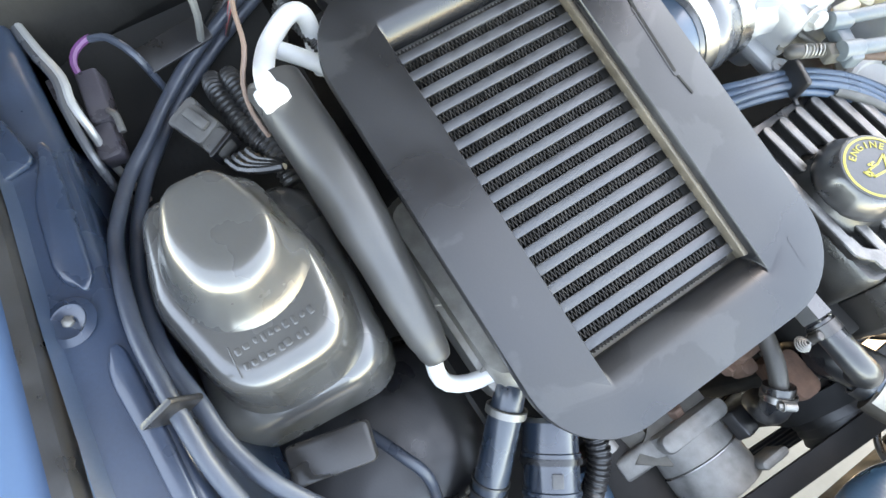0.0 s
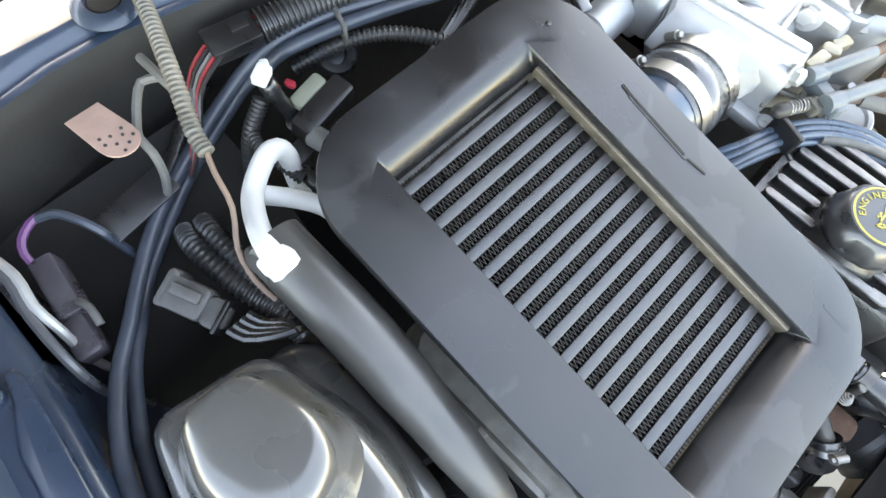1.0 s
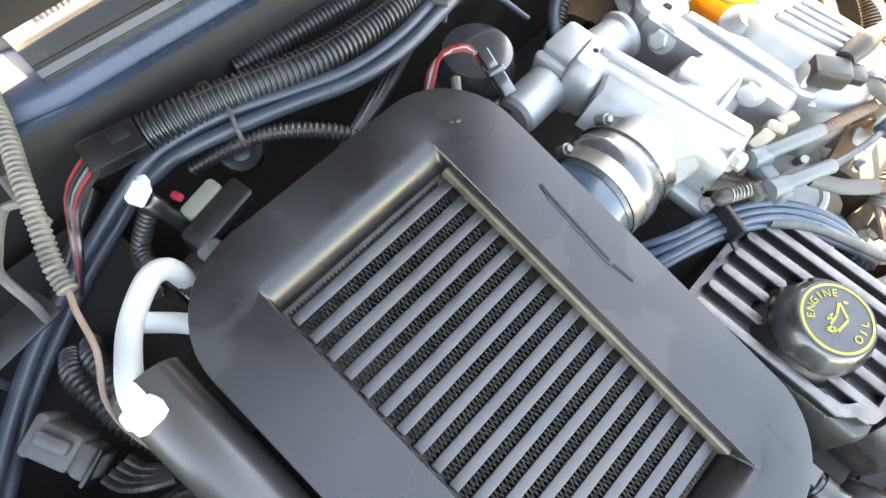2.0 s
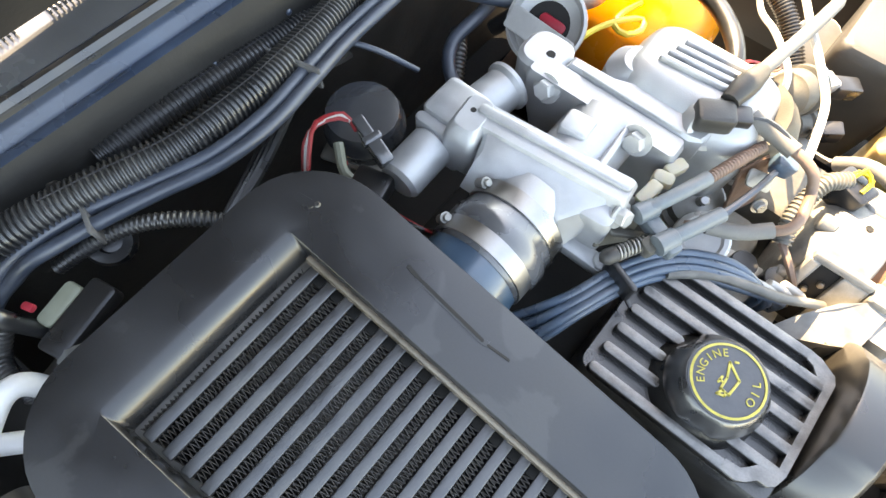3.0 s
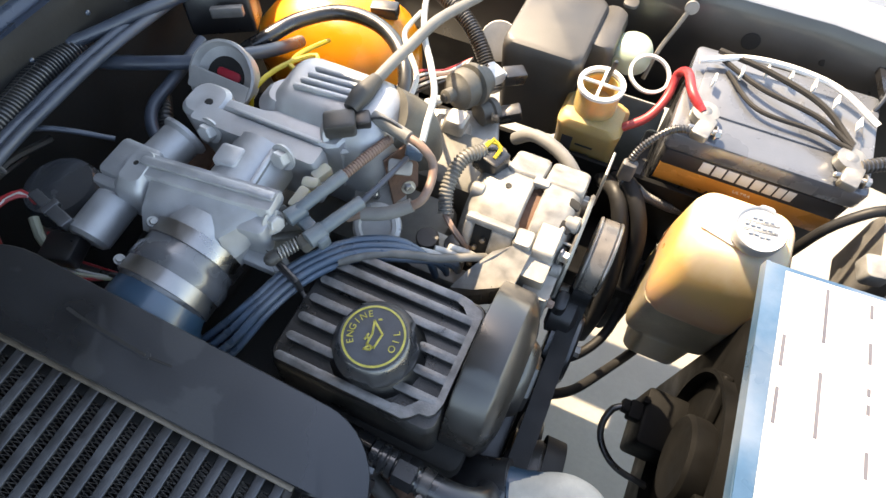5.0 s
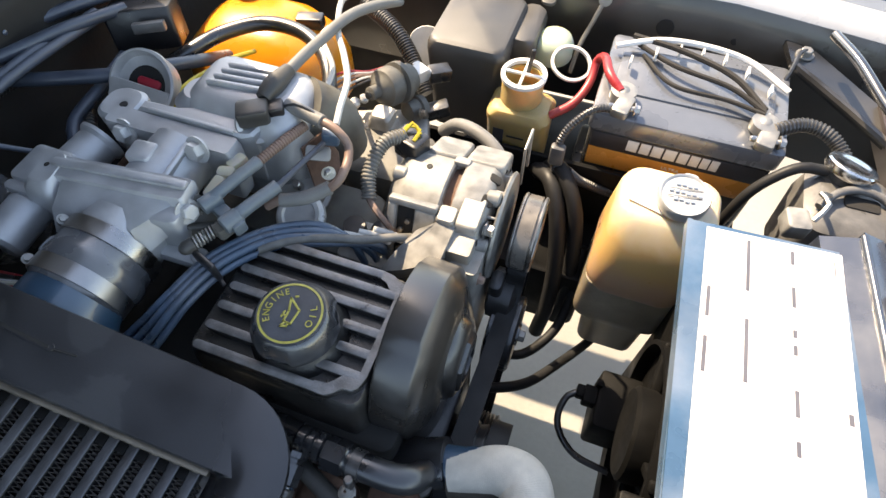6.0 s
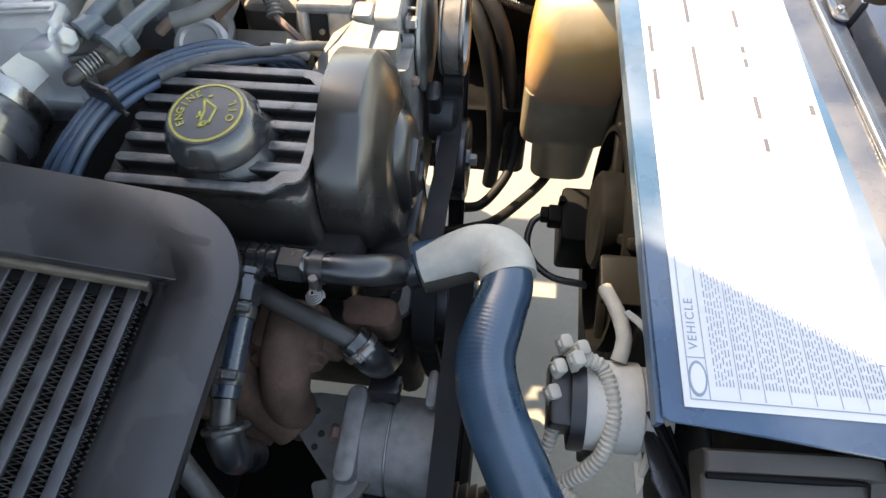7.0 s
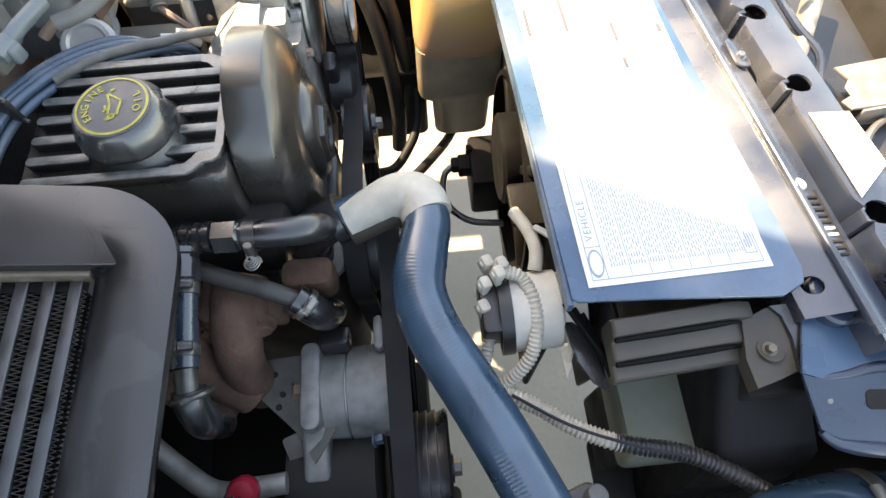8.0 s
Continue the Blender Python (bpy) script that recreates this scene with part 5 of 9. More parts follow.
part("terminal_box", on_terminal(rbox((0.052, 0.082, 0.034), (0, -0.006, -0.036), 0.005, 0.003)), ALT_CAST, alt)
for w, d, x, y in ((0.054, 0.008, 0, 0.036), (0.010, 0.074, -0.022, -0.004), (0.024, 0.074, 0.0150, -0.004)):
    part("terminal_rim", on_terminal(rbox((w, d, 0.011), (x, y, -0.006), 0.002, 0.0018)), ALT_CAST, alt)
part("terminal_window", on_terminal(rbox((0.022, 0.066, 0.002), (-0.007, -0.004, -0.003), 0.001, 0.0006)), DARK, alt, "dark window in the terminal box")
for i in range(4):
    part("terminal_post", on_terminal(rod(0.003, 0.006, (-0.011 + 0.007 * (i % 2), -0.022 + 0.012 * i, -0.001))), BRASS_EDGE, alt)
for i in range(4):
    a = radians(28 + 26 * i)
    part("cooling_slot", moved(rbox((0.014, 0.012, 0.004), (0, 0, 0), 0.003, 0.001), (0.114, AC.y + 0.0632 * math.cos(a), AC.z + 0.0622 * math.sin(a)), (math.degrees(a) - 90, 25, 0)), DARK, alt)
for x, a in ((0.006, 100), (0.006, 160), (0.112, 100), (0.112, 150)):
    c = radians(a)
    part("boss", rod(0.0085, 0.016, (x, AC.y + 0.060 * math.cos(c), AC.z + 0.060 * math.sin(c)), (1, 0, 0), 0.002), ALT_CAST, alt)
part("hole", rod(0.0036, 0.0012, (0.043, 0.218, 0.7948)), DARK, alt, "dark drilled hole")
part("fan", lathe([(0.030, 0), (0.062, 0.0), (0.064, 0.002), (0.062, 0.005), (0.030, 0.006)], around(0.128), (1, 0, 0), 40), ZINC, alt)
for i in range(12):
    a = 2 * math.pi * i / 12
    part("fan_blade", moved(rbox((0.012, 0.003, 0.024), (0, 0, 0.036), 0.001, 0.001), around(0.123), (math.degrees(a), 0, 0)), ZINC, alt)
part("pulley", lathe([(0.020, 0), (0.0430, 0.0005), (0.0445, 0.002), (0.0445, 0.0035), (0.0415, 0.0045), (0.0415, 0.0225), (0.0445, 0.0235), (0.0445, 0.0255), (0.0430, 0.0270), (0.033, 0.0255), (0.029, 0.016), (0.010, 0.016)], around(0.147), (1, 0, 0), 48), PULLEY_STEEL, alt, "worn steel pulley")
part("belt_wrap", ring_band(around(0.1605), (1, 0, 0), 0.0416, 0.0165, 0.0022, 48), WORN_BELT, alt, "shiny worn back of the belt")
plug = part("plug", moved(rbox((0.036, 0.026, 0.030), (0, 0, 0), 0.004, 0.003), (0.012, 0.243, 0.778), (0, 0, -20)), BLACK_PLASTIC, alt, "black connector with yellow wires")
part("wire", sweep([(0.0, 0.236, 0.806), (0.006, 0.250, 0.814), (0.020, 0.250, 0.812), (0.018, 0.236, 0.808)], 0.0022, n=6), WIRE_YELLOW, plug)
part("wire", sweep([(0.002, 0.234, 0.808), (0.010, 0.254, 0.816), (0.022, 0.246, 0.810)], 0.0022, n=6), WIRE_YELLOW, plug)
cable("wiring_loom", [(0.004, 0.243, 0.806), (-0.012, 0.222, 0.808), (-0.016, 0.190, 0.795), (-0.008, 0.166, 0.780)], 0.0085, LOOM_GREY, "dusty grey corrugated loom at the alternator", "wiring loom", ribs=0.004)
cable("alternator_wire", [(-0.008, 0.166, 0.780), (0.004, 0.156, 0.778), (0.020, 0.150, 0.765), (0.028, 0.152, 0.752)], 0.0036, WIRE_TAN, "brown wires into the alternator's terminal box", "wire", n=7)

mount = thing("alternator_bracket", (0.09, 0.13, 0.65), "pale dusty cast alternator bracket", "bracket")
SLAB = [(0.026, 0.103, 0.747), (0.050, 0.106, 0.757), (0.072, 0.113, 0.767), (0.090, 0.122, 0.774), (0.094, 0.165, 0.787), (0.074, 0.158, 0.787), (0.056, 0.144, 0.783), (0.038, 0.122, 0.764)]
part("arm", loft([[(0.060 + (x - 0.060) * f, 0.135 + (y - 0.135) * f, z - d) for x, y, z in SLAB] for f, d in ((0.86, 0.050), (0.98, 0.016), (1.0, 0.002), (0.985, 0.0))]), CAST_DIRTY, mount)
part("step", loft([[(x, y, z + 0.10 * (0.17 - y) * (-1 if z > 0.75 else 0)) for x, y in rrect(w, d, 0.003, 2, cx, cy)] for w, d, cx, cy, z in ((0.026, 0.066, 0.103, 0.166, 0.70), (0.026, 0.064, 0.103, 0.167, 0.778), (0.025, 0.042, 0.1035, 0.178, 0.780), (0.025, 0.040, 0.1035, 0.179, 0.788), (0.022, 0.036, 0.1035, 0.179, 0.790))]), CAST_DIRTY, mount, "tall stepped lug")
part("step", loft([[(x, y, z) for x, y in rrect(w, d, 0.003, 2, cx, cy)] for w, d, cx, cy, z in ((0.020, 0.022, 0.081, 0.168, 0.72), (0.020, 0.022, 0.081, 0.168, 0.789), (0.017, 0.019, 0.081, 0.168, 0.7915))]), CAST_DIRTY, mount, "small stepped lug")
part("notch", rbox((0.004, 0.004, 0.008), (0.1155, 0.158, 0.764), 0.001, 0.0005), DARK, mount, "dark cast notch")
# Slabs of darker metal give the pockets their shade by colour.
part("pocket", moved(rbox((0.016, 0.003, 0.022), (0, 0, 0), 0.004, 0.001), (0.076, 0.1130, 0.744), (-10, 0, 14)), DULL_CAST, mount, "cast pocket, its shade put in as darker colour")
part("pocket", moved(rbox((0.014, 0.003, 0.018), (0, 0, 0), 0.004, 0.001), (0.054, 0.1075, 0.732), (-10, 0, 10)), DULL_CAST, mount, "cast pocket, its shade put in as darker colour")
part("hook", moved(rbox((0.030, 0.014, 0.016), (0, 0, 0), 0.005, 0.003), (0.086, 0.124, 0.738), (0, 20, 45)), CAST_DIRTY, mount)
part("upright", loft([[(x, y, z) for x, y in rrect(0.030, d, 0.006, 3, 0.112, cy)] for d, cy, z in ((0.075, 0.160, 0.56), (0.078, 0.160, 0.66), (0.064, 0.156, 0.735), (0.050, 0.150, 0.758))]), CAST_DIRTY, mount)
part("strap", joined(rbox((0.003, 0.034, 0.004), (0.134, 0.292, 0.792), 0.001, 0.001), rbox((0.003, 0.005, 0.060), (0.134, 0.277, 0.734), 0.001, 0.001), rbox((0.003, 0.005, 0.060), (0.134, 0.307, 0.734), 0.001, 0.001)), ZINC, mount, "thin adjuster strap")
part("bolt", nut(0.007, 0.010, (0.122, 0.176, 0.770), (1, -0.2, 0.2)), STEEL, mount)
part("bolt", nut(0.0048, 0.008, (0.126, 0.136, 0.735), (1, -0.2, 0.2)), WIRE_TAN, mount, "rusty bolt head")


def pulley(name, y, z, r, x, w, label, groove=True, material=BLACK_PLASTIC):
    p = thing(name, (x, y, z - r), label, "pulley")
    prof = [(0.012, 0), (r - 0.006, 0.001), (r, 0.003)]
    if groove:
        for i in range(5):
            a = 0.005 + (w - 0.010) * i / 5
            prof += [(r - 0.001, a), (r - 0.001, a + 0.0014), (r - 0.004, a + 0.002), (r - 0.004, a + 0.003)]
    prof += [(r, w - 0.003), (r - 0.004, w), (r - 0.008, w - 0.001), (r * 0.62, w - 0.007), (0.016, w - 0.006), (0.014, w + 0.002), (0.002, w + 0.003)]
    part("wheel", lathe(prof, (x, y, z), (1, 0, 0), 40), material, p)
    part("bolt", nut(0.008, 0.010, (x + w, y, z), (1, 0, 0)), ZINC, p)
    return p


pulley("tensioner_pulley", 0.152, 0.592, 0.050, 0.142, 0.038, "black belt tensioner pulley", False, RUBBER)
pulley("water_pump_pulley", -0.030, 0.610, 0.056, 0.146, 0.060, "black grooved water pump pulley")
pulley("crank_pulley", 0.010, 0.450, 0.075, 0.155, 0.034, "black grooved crank pulley")
pulley("compressor_pulley", -0.268, 0.560, 0.060, 0.184, 0.055, "black grooved compressor pulley")
arm = thing("belt_tensioner", (0.14, 0.08, 0.60), "black belt tensioner arm with a yellow and black label", "tensioner")
part("housing", lathe([(0.022, 0), (0.032, 0.004), (0.032, 0.030), (0.024, 0.036)], (0.132, 0.178, 0.640), (1, 0, 0), 26), BLACK_PLASTIC, arm)
part("arm", moved(rbox((0.016, 0.026, 0.075), (0, 0, 0), 0.006, 0.004), (0.142, 0.178, 0.620), (10, 0, 0)), BLACK_PLASTIC, arm)
part("label_plate", moved(rbox((0.024, 0.0015, 0.078), (0, 0, 0), 0.002, 0.0005), (0.158, 0.1900, 0.622), (-6, 0, 0)), INK_BLACK, arm)
for i, h in enumerate((0.004, 0.011, 0.060, 0.067, 0.074)):
    part("label_stripe", moved(rbox((0.018, 0.0006, 0.0035), (0, 0, 0), 0.001, 0.0002), (0.158, 0.1888 + 0.105 * h, 0.622 + h), (-6, 28, 0)), YELLOW_PRINT, arm)
for i, h in enumerate((0.024, 0.034, 0.044)):
    part("label_stripe", moved(rbox((0.015, 0.0006, 0.0020), (0, 0, 0), 0.0008, 0.0002), (0.158, 0.1888 + 0.105 * h, 0.622 + h), (-6, 0, 0)), YELLOW_PRINT, arm)


def belt(path, x, w, name, label):
    """A ribbed belt round a closed path in the y-z plane."""
    pts, m = [], len(path)
    for i in range(m):
        a, b, c, d = (Vector(path[(i + k) % m]) for k in (-1, 0, 1, 2))
        for j in range(8):
            t = j / 8
            pts.append(0.5 * (2 * b + (c - a) * t + (2 * a - 5 * b + 4 * c - d) * t * t + (3 * b - a - 3 * c + d) * t ** 3))
    k = len(pts)
    backing, ribbed = [(0, 0.0035), (w, 0.0035), (w, 0.0002), (0, 0.0002)], [(0, 0.0004), (w, 0.0004)] + [(w - w * i / 10, 0.0 if i % 2 else -0.0018) for i in range(11)]
    band = thing(name, (x, 0, 0.4), label, "belt")
    for piece, prof in (("backing", backing), ("ribbed_face", ribbed)):
        loops = []
        for i, q in enumerate(pts):
            t = (pts[(i + 1) % k] - pts[i - 1]).normalized()
            nrm = Vector((t.y, -t.x))
            loops.append([(x + px, q.x + nrm.x * h, q.y + nrm.y * h) for px, h in prof])
        part(piece, loft(loops, ring=True), DULL_HOSE, band)


belt([(0.216, 0.6815), (0.188, 0.690), (0.178, 0.668), (0.150, 0.645), (0.112, 0.648), (0.080, 0.652), (0.045, 0.662), (0.00, 0.667), (-0.05, 0.664), (-0.088, 0.62), (-0.083, 0.57), (-0.082, 0.50), (-0.068, 0.42), (0.0, 0.370), (0.07, 0.385), (0.13, 0.44),
      (0.186, 0.52), (0.2085, 0.575), (0.2150, 0.615), (0.245, 0.658), (0.240, 0.674)], 0.150, 0.022, "drive_belt", "black ribbed drive belt")
belt([(-0.020, 0.669), (-0.06, 0.663), (-0.16, 0.645), (-0.26, 0.624), (-0.318, 0.598), (-0.332, 0.556), (-0.312, 0.512), (-0.262, 0.497), (-0.16, 0.520), (-0.05, 0.552), (0.012, 0.572), (0.030, 0.610), (0.014, 0.650)], 0.185, 0.022, "compressor_belt", "black ribbed belt to the compressor pulley")

# ---- upper radiator hose, thermostat and coolant fittings ----
hose = thing("upper_radiator_hose", (0.21, -0.1, 0.66), "thick glossy black radiator hose bending toward the radiator", "hose")
part("tube", sweep([(0.146, -0.050, 0.702), (0.172, -0.046, 0.707), (0.200, -0.039, 0.714), (0.225, -0.042, 0.718), (0.2365, -0.066, 0.720), (0.2300, -0.100, 0.720), (0.2245, -0.134, 0.718), (0.2345, -0.172, 0.715),
                    (0.260, -0.221, 0.710), (0.287, -0.275, 0.704), (0.312, -0.332, 0.696), (0.34, -0.41, 0.67), (0.40, -0.48, 0.60)], (0.0190, 0.0195, 0.0212, 0.0232, 0.0242, 0.0242, 0.0242, 0.0242, 0.0242, 0.0242, 0.0242, 0.0242, 0.0242), n=28, ribs=0.0034, depth=0.003), HOSE_RUBBER, hose)
part("fabric_sleeve", sweep([(0.1640, -0.0526, 0.7050), (0.1760, -0.0490, 0.7083), (0.1900, -0.0440, 0.7120), (0.2040, -0.0392, 0.7153), (0.2160, -0.0382, 0.7171), (0.2280, -0.0418, 0.7181), (0.2345, -0.0515, 0.7185), (0.2378, -0.0630, 0.7185)], (0.0205, 0.0208, 0.0214, 0.0224, 0.0236, 0.0246, 0.0249, 0.0238), n=32, ribs=0.0016, depth=0.004), PALE_CREAM, hose, "pale ribbed sleeve over the hose")
part("grimy_underside", sweep([(0.1640, -0.0595, 0.7020), (0.1760, -0.0560, 0.7048), (0.1900, -0.0510, 0.7085), (0.2040, -0.0462, 0.7118), (0.2150, -0.0445, 0.7133), (0.2230, -0.0460, 0.7130)], (0.0163, 0.0166, 0.0170, 0.0176, 0.0178, 0.016), n=24), DARK_BROWN, hose, "dark brown underside of the sleeve")
part("cuff", ring_band((0.153, -0.0495, 0.7035), (0.95, 0.25, 0.2), 0.0206, 0.012, 0.002), RUBBER, hose, "black rubber cuff")
thermo = thing("thermostat_housing", (0.13, -0.05, 0.64), "dark cast thermostat housing", "housing")
part("neck", sweep([(0.110, -0.052, 0.640), (0.118, -0.054, 0.680), (0.132, -0.052, 0.698), (0.158, -0.044, 0.709)], (0.026, 0.025, 0.022, 0.021), n=18), BLACK_PLASTIC, thermo)
part("flange", rbox((0.07, 0.05, 0.012), (0.112, -0.052, 0.628), 0.014, 0.003), CAST_DIRTY, thermo)

tee = thing("heater_hose_fitting", (0.05, -0.09, 0.73), "black fittings and short hoses under the cooler's corner", "fitting")
part("rear_elbow", sweep([(-0.03, -0.074, 0.735), (0.000, -0.076, 0.746), (0.030, -0.078, 0.750)], 0.0125, n=14), RUBBER, tee)
part("tee_body", lathe([(0.011, 0), (0.0135, 0.001), (0.0135, 0.008), (0.011, 0.009), (0.011, 0.011), (0.0135, 0.012), (0.0135, 0.016), (0.011, 0.017), (0.011, 0.019), (0.0135, 0.020), (0.0135, 0.025), (0.010, 0.026), (0.010, 0.030)], (0.030, -0.080, 0.750), (1, -0.03, 0.02), 18), GLOSS_PLASTIC, tee)
part("hex", lathe([(0.0135, 0), (0.015, 0.001), (0.015, 0.020), (0.0135, 0.021), (0.0125, 0.023)], (0.057, -0.082, 0.7505), (1, -0.03, 0.02), 6), GLOSS_PLASTIC, tee)
part("front_hose", sweep([(0.080, -0.083, 0.751), (0.104, -0.083, 0.752), (0.122, -0.082, 0.750), (0.134, -0.078, 0.745), (0.141, -0.070, 0.732), (0.142, -0.060, 0.71)], (0.0122, 0.0122, 0.0125, 0.0130, 0.0125, 0.012), n=18), RUBBER, tee)
dark_clamp(tee, (0.088, -0.083, 0.751), (1, -0.02, 0.02), 0.0125, 0.011, (0, -0.9, 0.2))
part("clamp_spring", sweep([(0.088 + 0.0075 * math.cos(i * 0.7) * (1 - i / 60), -0.106 + 0.0075 * math.sin(i * 0.7) * (1 - i / 60), 0.744 + 0.0002 * i) for i in range(48)], 0.0008, step=0.002, n=5), ZINC, tee, "coiled clamp end")
part("branch", lathe([(0.008, 0), (0.0115, 0.001), (0.0115, 0.006), (0.009, 0.007), (0.009, 0.010), (0.0125, 0.011), (0.0125, 0.028), (0.010, 0.030)], (0.0325, -0.090, 0.750), (0.05, -1, -0.10), 8), GLOSS_PLASTIC, tee)
part("branch_hose", sweep([(0.0335, -0.118, 0.747), (0.0350, -0.150, 0.744), (0.0375, -0.190, 0.739)], 0.0108, n=16), NAVY_HOSE, tee)
dark_clamp(tee, (0.0335, -0.126, 0.7465), (0.05, -1, -0.12), 0.0111, 0.010, (0.35, 0, 0.9))
dark_clamp(tee, (0.0365, -0.176, 0.7405), (0.05, -1, -0.14), 0.0111, 0.010, (0.35, 0, 0.9))
part("steel_stub", rod(0.0088, 0.026, (0.0375, -0.189, 0.739), (0.10, -1, -0.3)), BLACK_STEEL, tee)
part("lower_elbow", sweep([(0.0400, -0.205, 0.733), (0.0408, -0.214, 0.727), (0.0420, -0.221, 0.715), (0.0410, -0.224, 0.698), (0.036, -0.218, 0.65)], (0.0132, 0.0136, 0.0140, 0.0138, 0.013), n=18), RUBBER, tee, "cracked rubber elbow")
WC, WU, WV = Vector((0.0412, -0.2095, 0.7305)), Vector((1, 0.25, 0)).normalized(), Vector((0.1, -0.41, 0.91)).normalized()
part("worn_clamp", sweep([tuple(WC + (0.0140 + 0.0010 * (k % 2)) * (WU * math.cos(k * 0.349) + WV * math.sin(k * 0.349))) for k in range(19)], [0.0022 + 0.0010 * (k * 7 % 3) / 2 for k in range(19)], step=0.002, n=8, wobble=0.0004), BLACK_STEEL, tee, "rough corroded clamp")
cable("heater_pipe", [(0.030, -0.096, 0.722), (0.060, -0.108, 0.718), (0.092, -0.119, 0.714), (0.114, -0.126, 0.702)], 0.0085, OLD_HOSE, "grey heater return hose", "hose")
elb = thing("heater_return_elbow", (0.12, -0.13, 0.66), "black cracked rubber elbow", "hose")
part("tube", sweep([(0.112, -0.124, 0.702), (0.126, -0.132, 0.690), (0.132, -0.130, 0.665), (0.130, -0.110, 0.62)], 0.0145, n=14), RUBBER, elb)
clamp(elb, (0.120, -0.1285, 0.696), (0.7, -0.5, -0.6), 0.0148, 0.007, (0.5, -0.4, 0.8))

man = thing("exhaust_manifold", (0.05, -0.13, 0.60), "rusty cast iron exhaust manifold", "exhaust manifold")
part("runner", sweep([(0.052, -0.095, 0.680), (0.053, -0.130, 0.682), (0.053, -0.152, 0.670), (0.050, -0.166, 0.645), (0.046, -0.172, 0.57)], (0.024, 0.0225, 0.0212, 0.0205, 0.021), n=22, wobble=0.0004), RUST, man)
part("runner", sweep([(0.00, -0.085, 0.680), (-0.005, -0.13, 0.675), (0.015, -0.165, 0.64), (0.045, -0.182, 0.60)], 0.021, n=18), RUST, man)
part("runner", sweep([(-0.09, -0.085, 0.680), (-0.09, -0.13, 0.670), (-0.04, -0.165, 0.63), (0.03, -0.182, 0.59)], 0.021, n=18), RUST, man)
part("flange", joined(loft([[(x, y, z) for x, y in rrect(w, d, 0.010, 4, 0.051, -0.113)] for w, d, z in ((0.056, 0.044, 0.640), (0.062, 0.048, 0.650), (0.063, 0.049, 0.680), (0.058, 0.044, 0.691), (0.046, 0.032, 0.694))]),
                      rbox((0.026, 0.018, 0.030), (0.083, -0.122, 0.650), 0.006, 0.004), rbox((0.018, 0.020, 0.026), (0.021, -0.126, 0.650), 0.006, 0.004)), RUST, man)
part("bolt", nut(0.008, 0.012, (0.076, -0.134, 0.674), (0.3, -1, 0.3)), RUST, man)
part("bolt", nut(0.007, 0.010, (0.026, -0.136, 0.668), (-0.3, -1, 0.3)), RUST, man)
part("block_ear", rbox((0.050, 0.030, 0.040), (0.118, -0.090, 0.645), 0.010, 0.005), RUST, man)
shield = thing("heat_shield", (0.08, -0.19, 0.56), "dull grey sheet heat shield with punched holes", "heat shield")
part("sheet", moved(plate([(-0.052, 0.040), (-0.010, 0.046), (0.050, 0.044), (0.052, -0.030), (0.030, -0.060), (0.012, -0.030), (-0.025, 0.006)], 0.0025), (0.080, -0.196, 0.605), (6, -8, 0)), DULL_CAST, shield)
part("fold", moved(rbox((0.028, 0.050, 0.0025), (0, 0, 0), 0.004, 0.001), (0.096, -0.246, 0.590), (28, 0, 18)), DULL_CAST, shield)
for q in ((0.070, -0.168), (0.078, -0.188), (0.074, -0.200)):
    part("hole", rod(0.0030, 0.0014, (q[0], q[1], 0.6075 - (q[1] + 0.196) * -0.1), (0, 0, 1)), DARK, shield)

comp = thing("smog_pump", (0.145, -0.196, 0.53), "grey cast aluminium belt-driven pump", "pump")
PC = (0.0, -0.197, 0.585)
part("rear_case", lathe([(0.034, 0), (0.045, 0.003), (0.046, 0.030), (0.045, 0.031)], (0.112, PC[1], PC[2]), (1, 0, 0), 36), ALT_CAST, comp)
part("front_case", lathe([(0.045, 0), (0.047, 0.001), (0.047, 0.040), (0.036, 0.044)], (0.144, PC[1], PC[2]), (1, 0, 0), 36), ALT_CAST, comp)
part("joint", lathe([(0.0465, 0), (0.0478, 0.0005), (0.0478, 0.0015), (0.0465, 0.002)], (0.1428, PC[1], PC[2]), (1, 0, 0), 36), STEEL, comp, "bright joint line")
part("end_plate", loft([[(x, PC[1] + y * f, PC[2] + z * f) for y, z in rrect(0.084, 0.080, 0.018, 5)] for x, f in ((0.098, 0.90), (0.100, 1.0), (0.111, 1.0), (0.113, 0.96))]), ALT_CAST, comp)
part("foot", moved(rbox((0.026, 0.026, 0.055), (0, 0, 0), 0.006, 0.004), (0.110, -0.226, 0.600), (105, 0, 0)), ALT_CAST, comp)
part("ear", moved(rbox((0.020, 0.085, 0.020), (0, 0, 0), 0.008, 0.004), (0.110, -0.196, 0.612), (0, 0, 0)), ALT_CAST, comp)
part("spout", moved(rbox((0.030, 0.022, 0.018), (0, 0, 0), 0.004, 0.003), (0.134, -0.156, 0.618), (-20, 0, 0)), BLACK_PLASTIC, comp)
part("bolt", nut(0.009, 0.012, (0.098, -0.196, 0.606), (-1, 0, 0.5)), WIRE_TAN, comp, "rusty bolt")
part("front_ear", moved(rbox((0.010, 0.035, 0.035), (0, 0, 0), 0.006, 0.003), (0.178, -0.150, 0.600)), ALT_CAST, comp)
comp.location.y += 0.010
comp2 = thing("compressor", (0.12, -0.27, 0.46), "black air conditioning compressor below the pump", "compressor")
part("body", lathe([(0.045, 0), (0.056, 0.004), (0.056, 0.090), (0.045, 0.094)], (0.075, -0.265, 0.560 - 0.02), (1, 0, 0), 32), DARK, comp2)
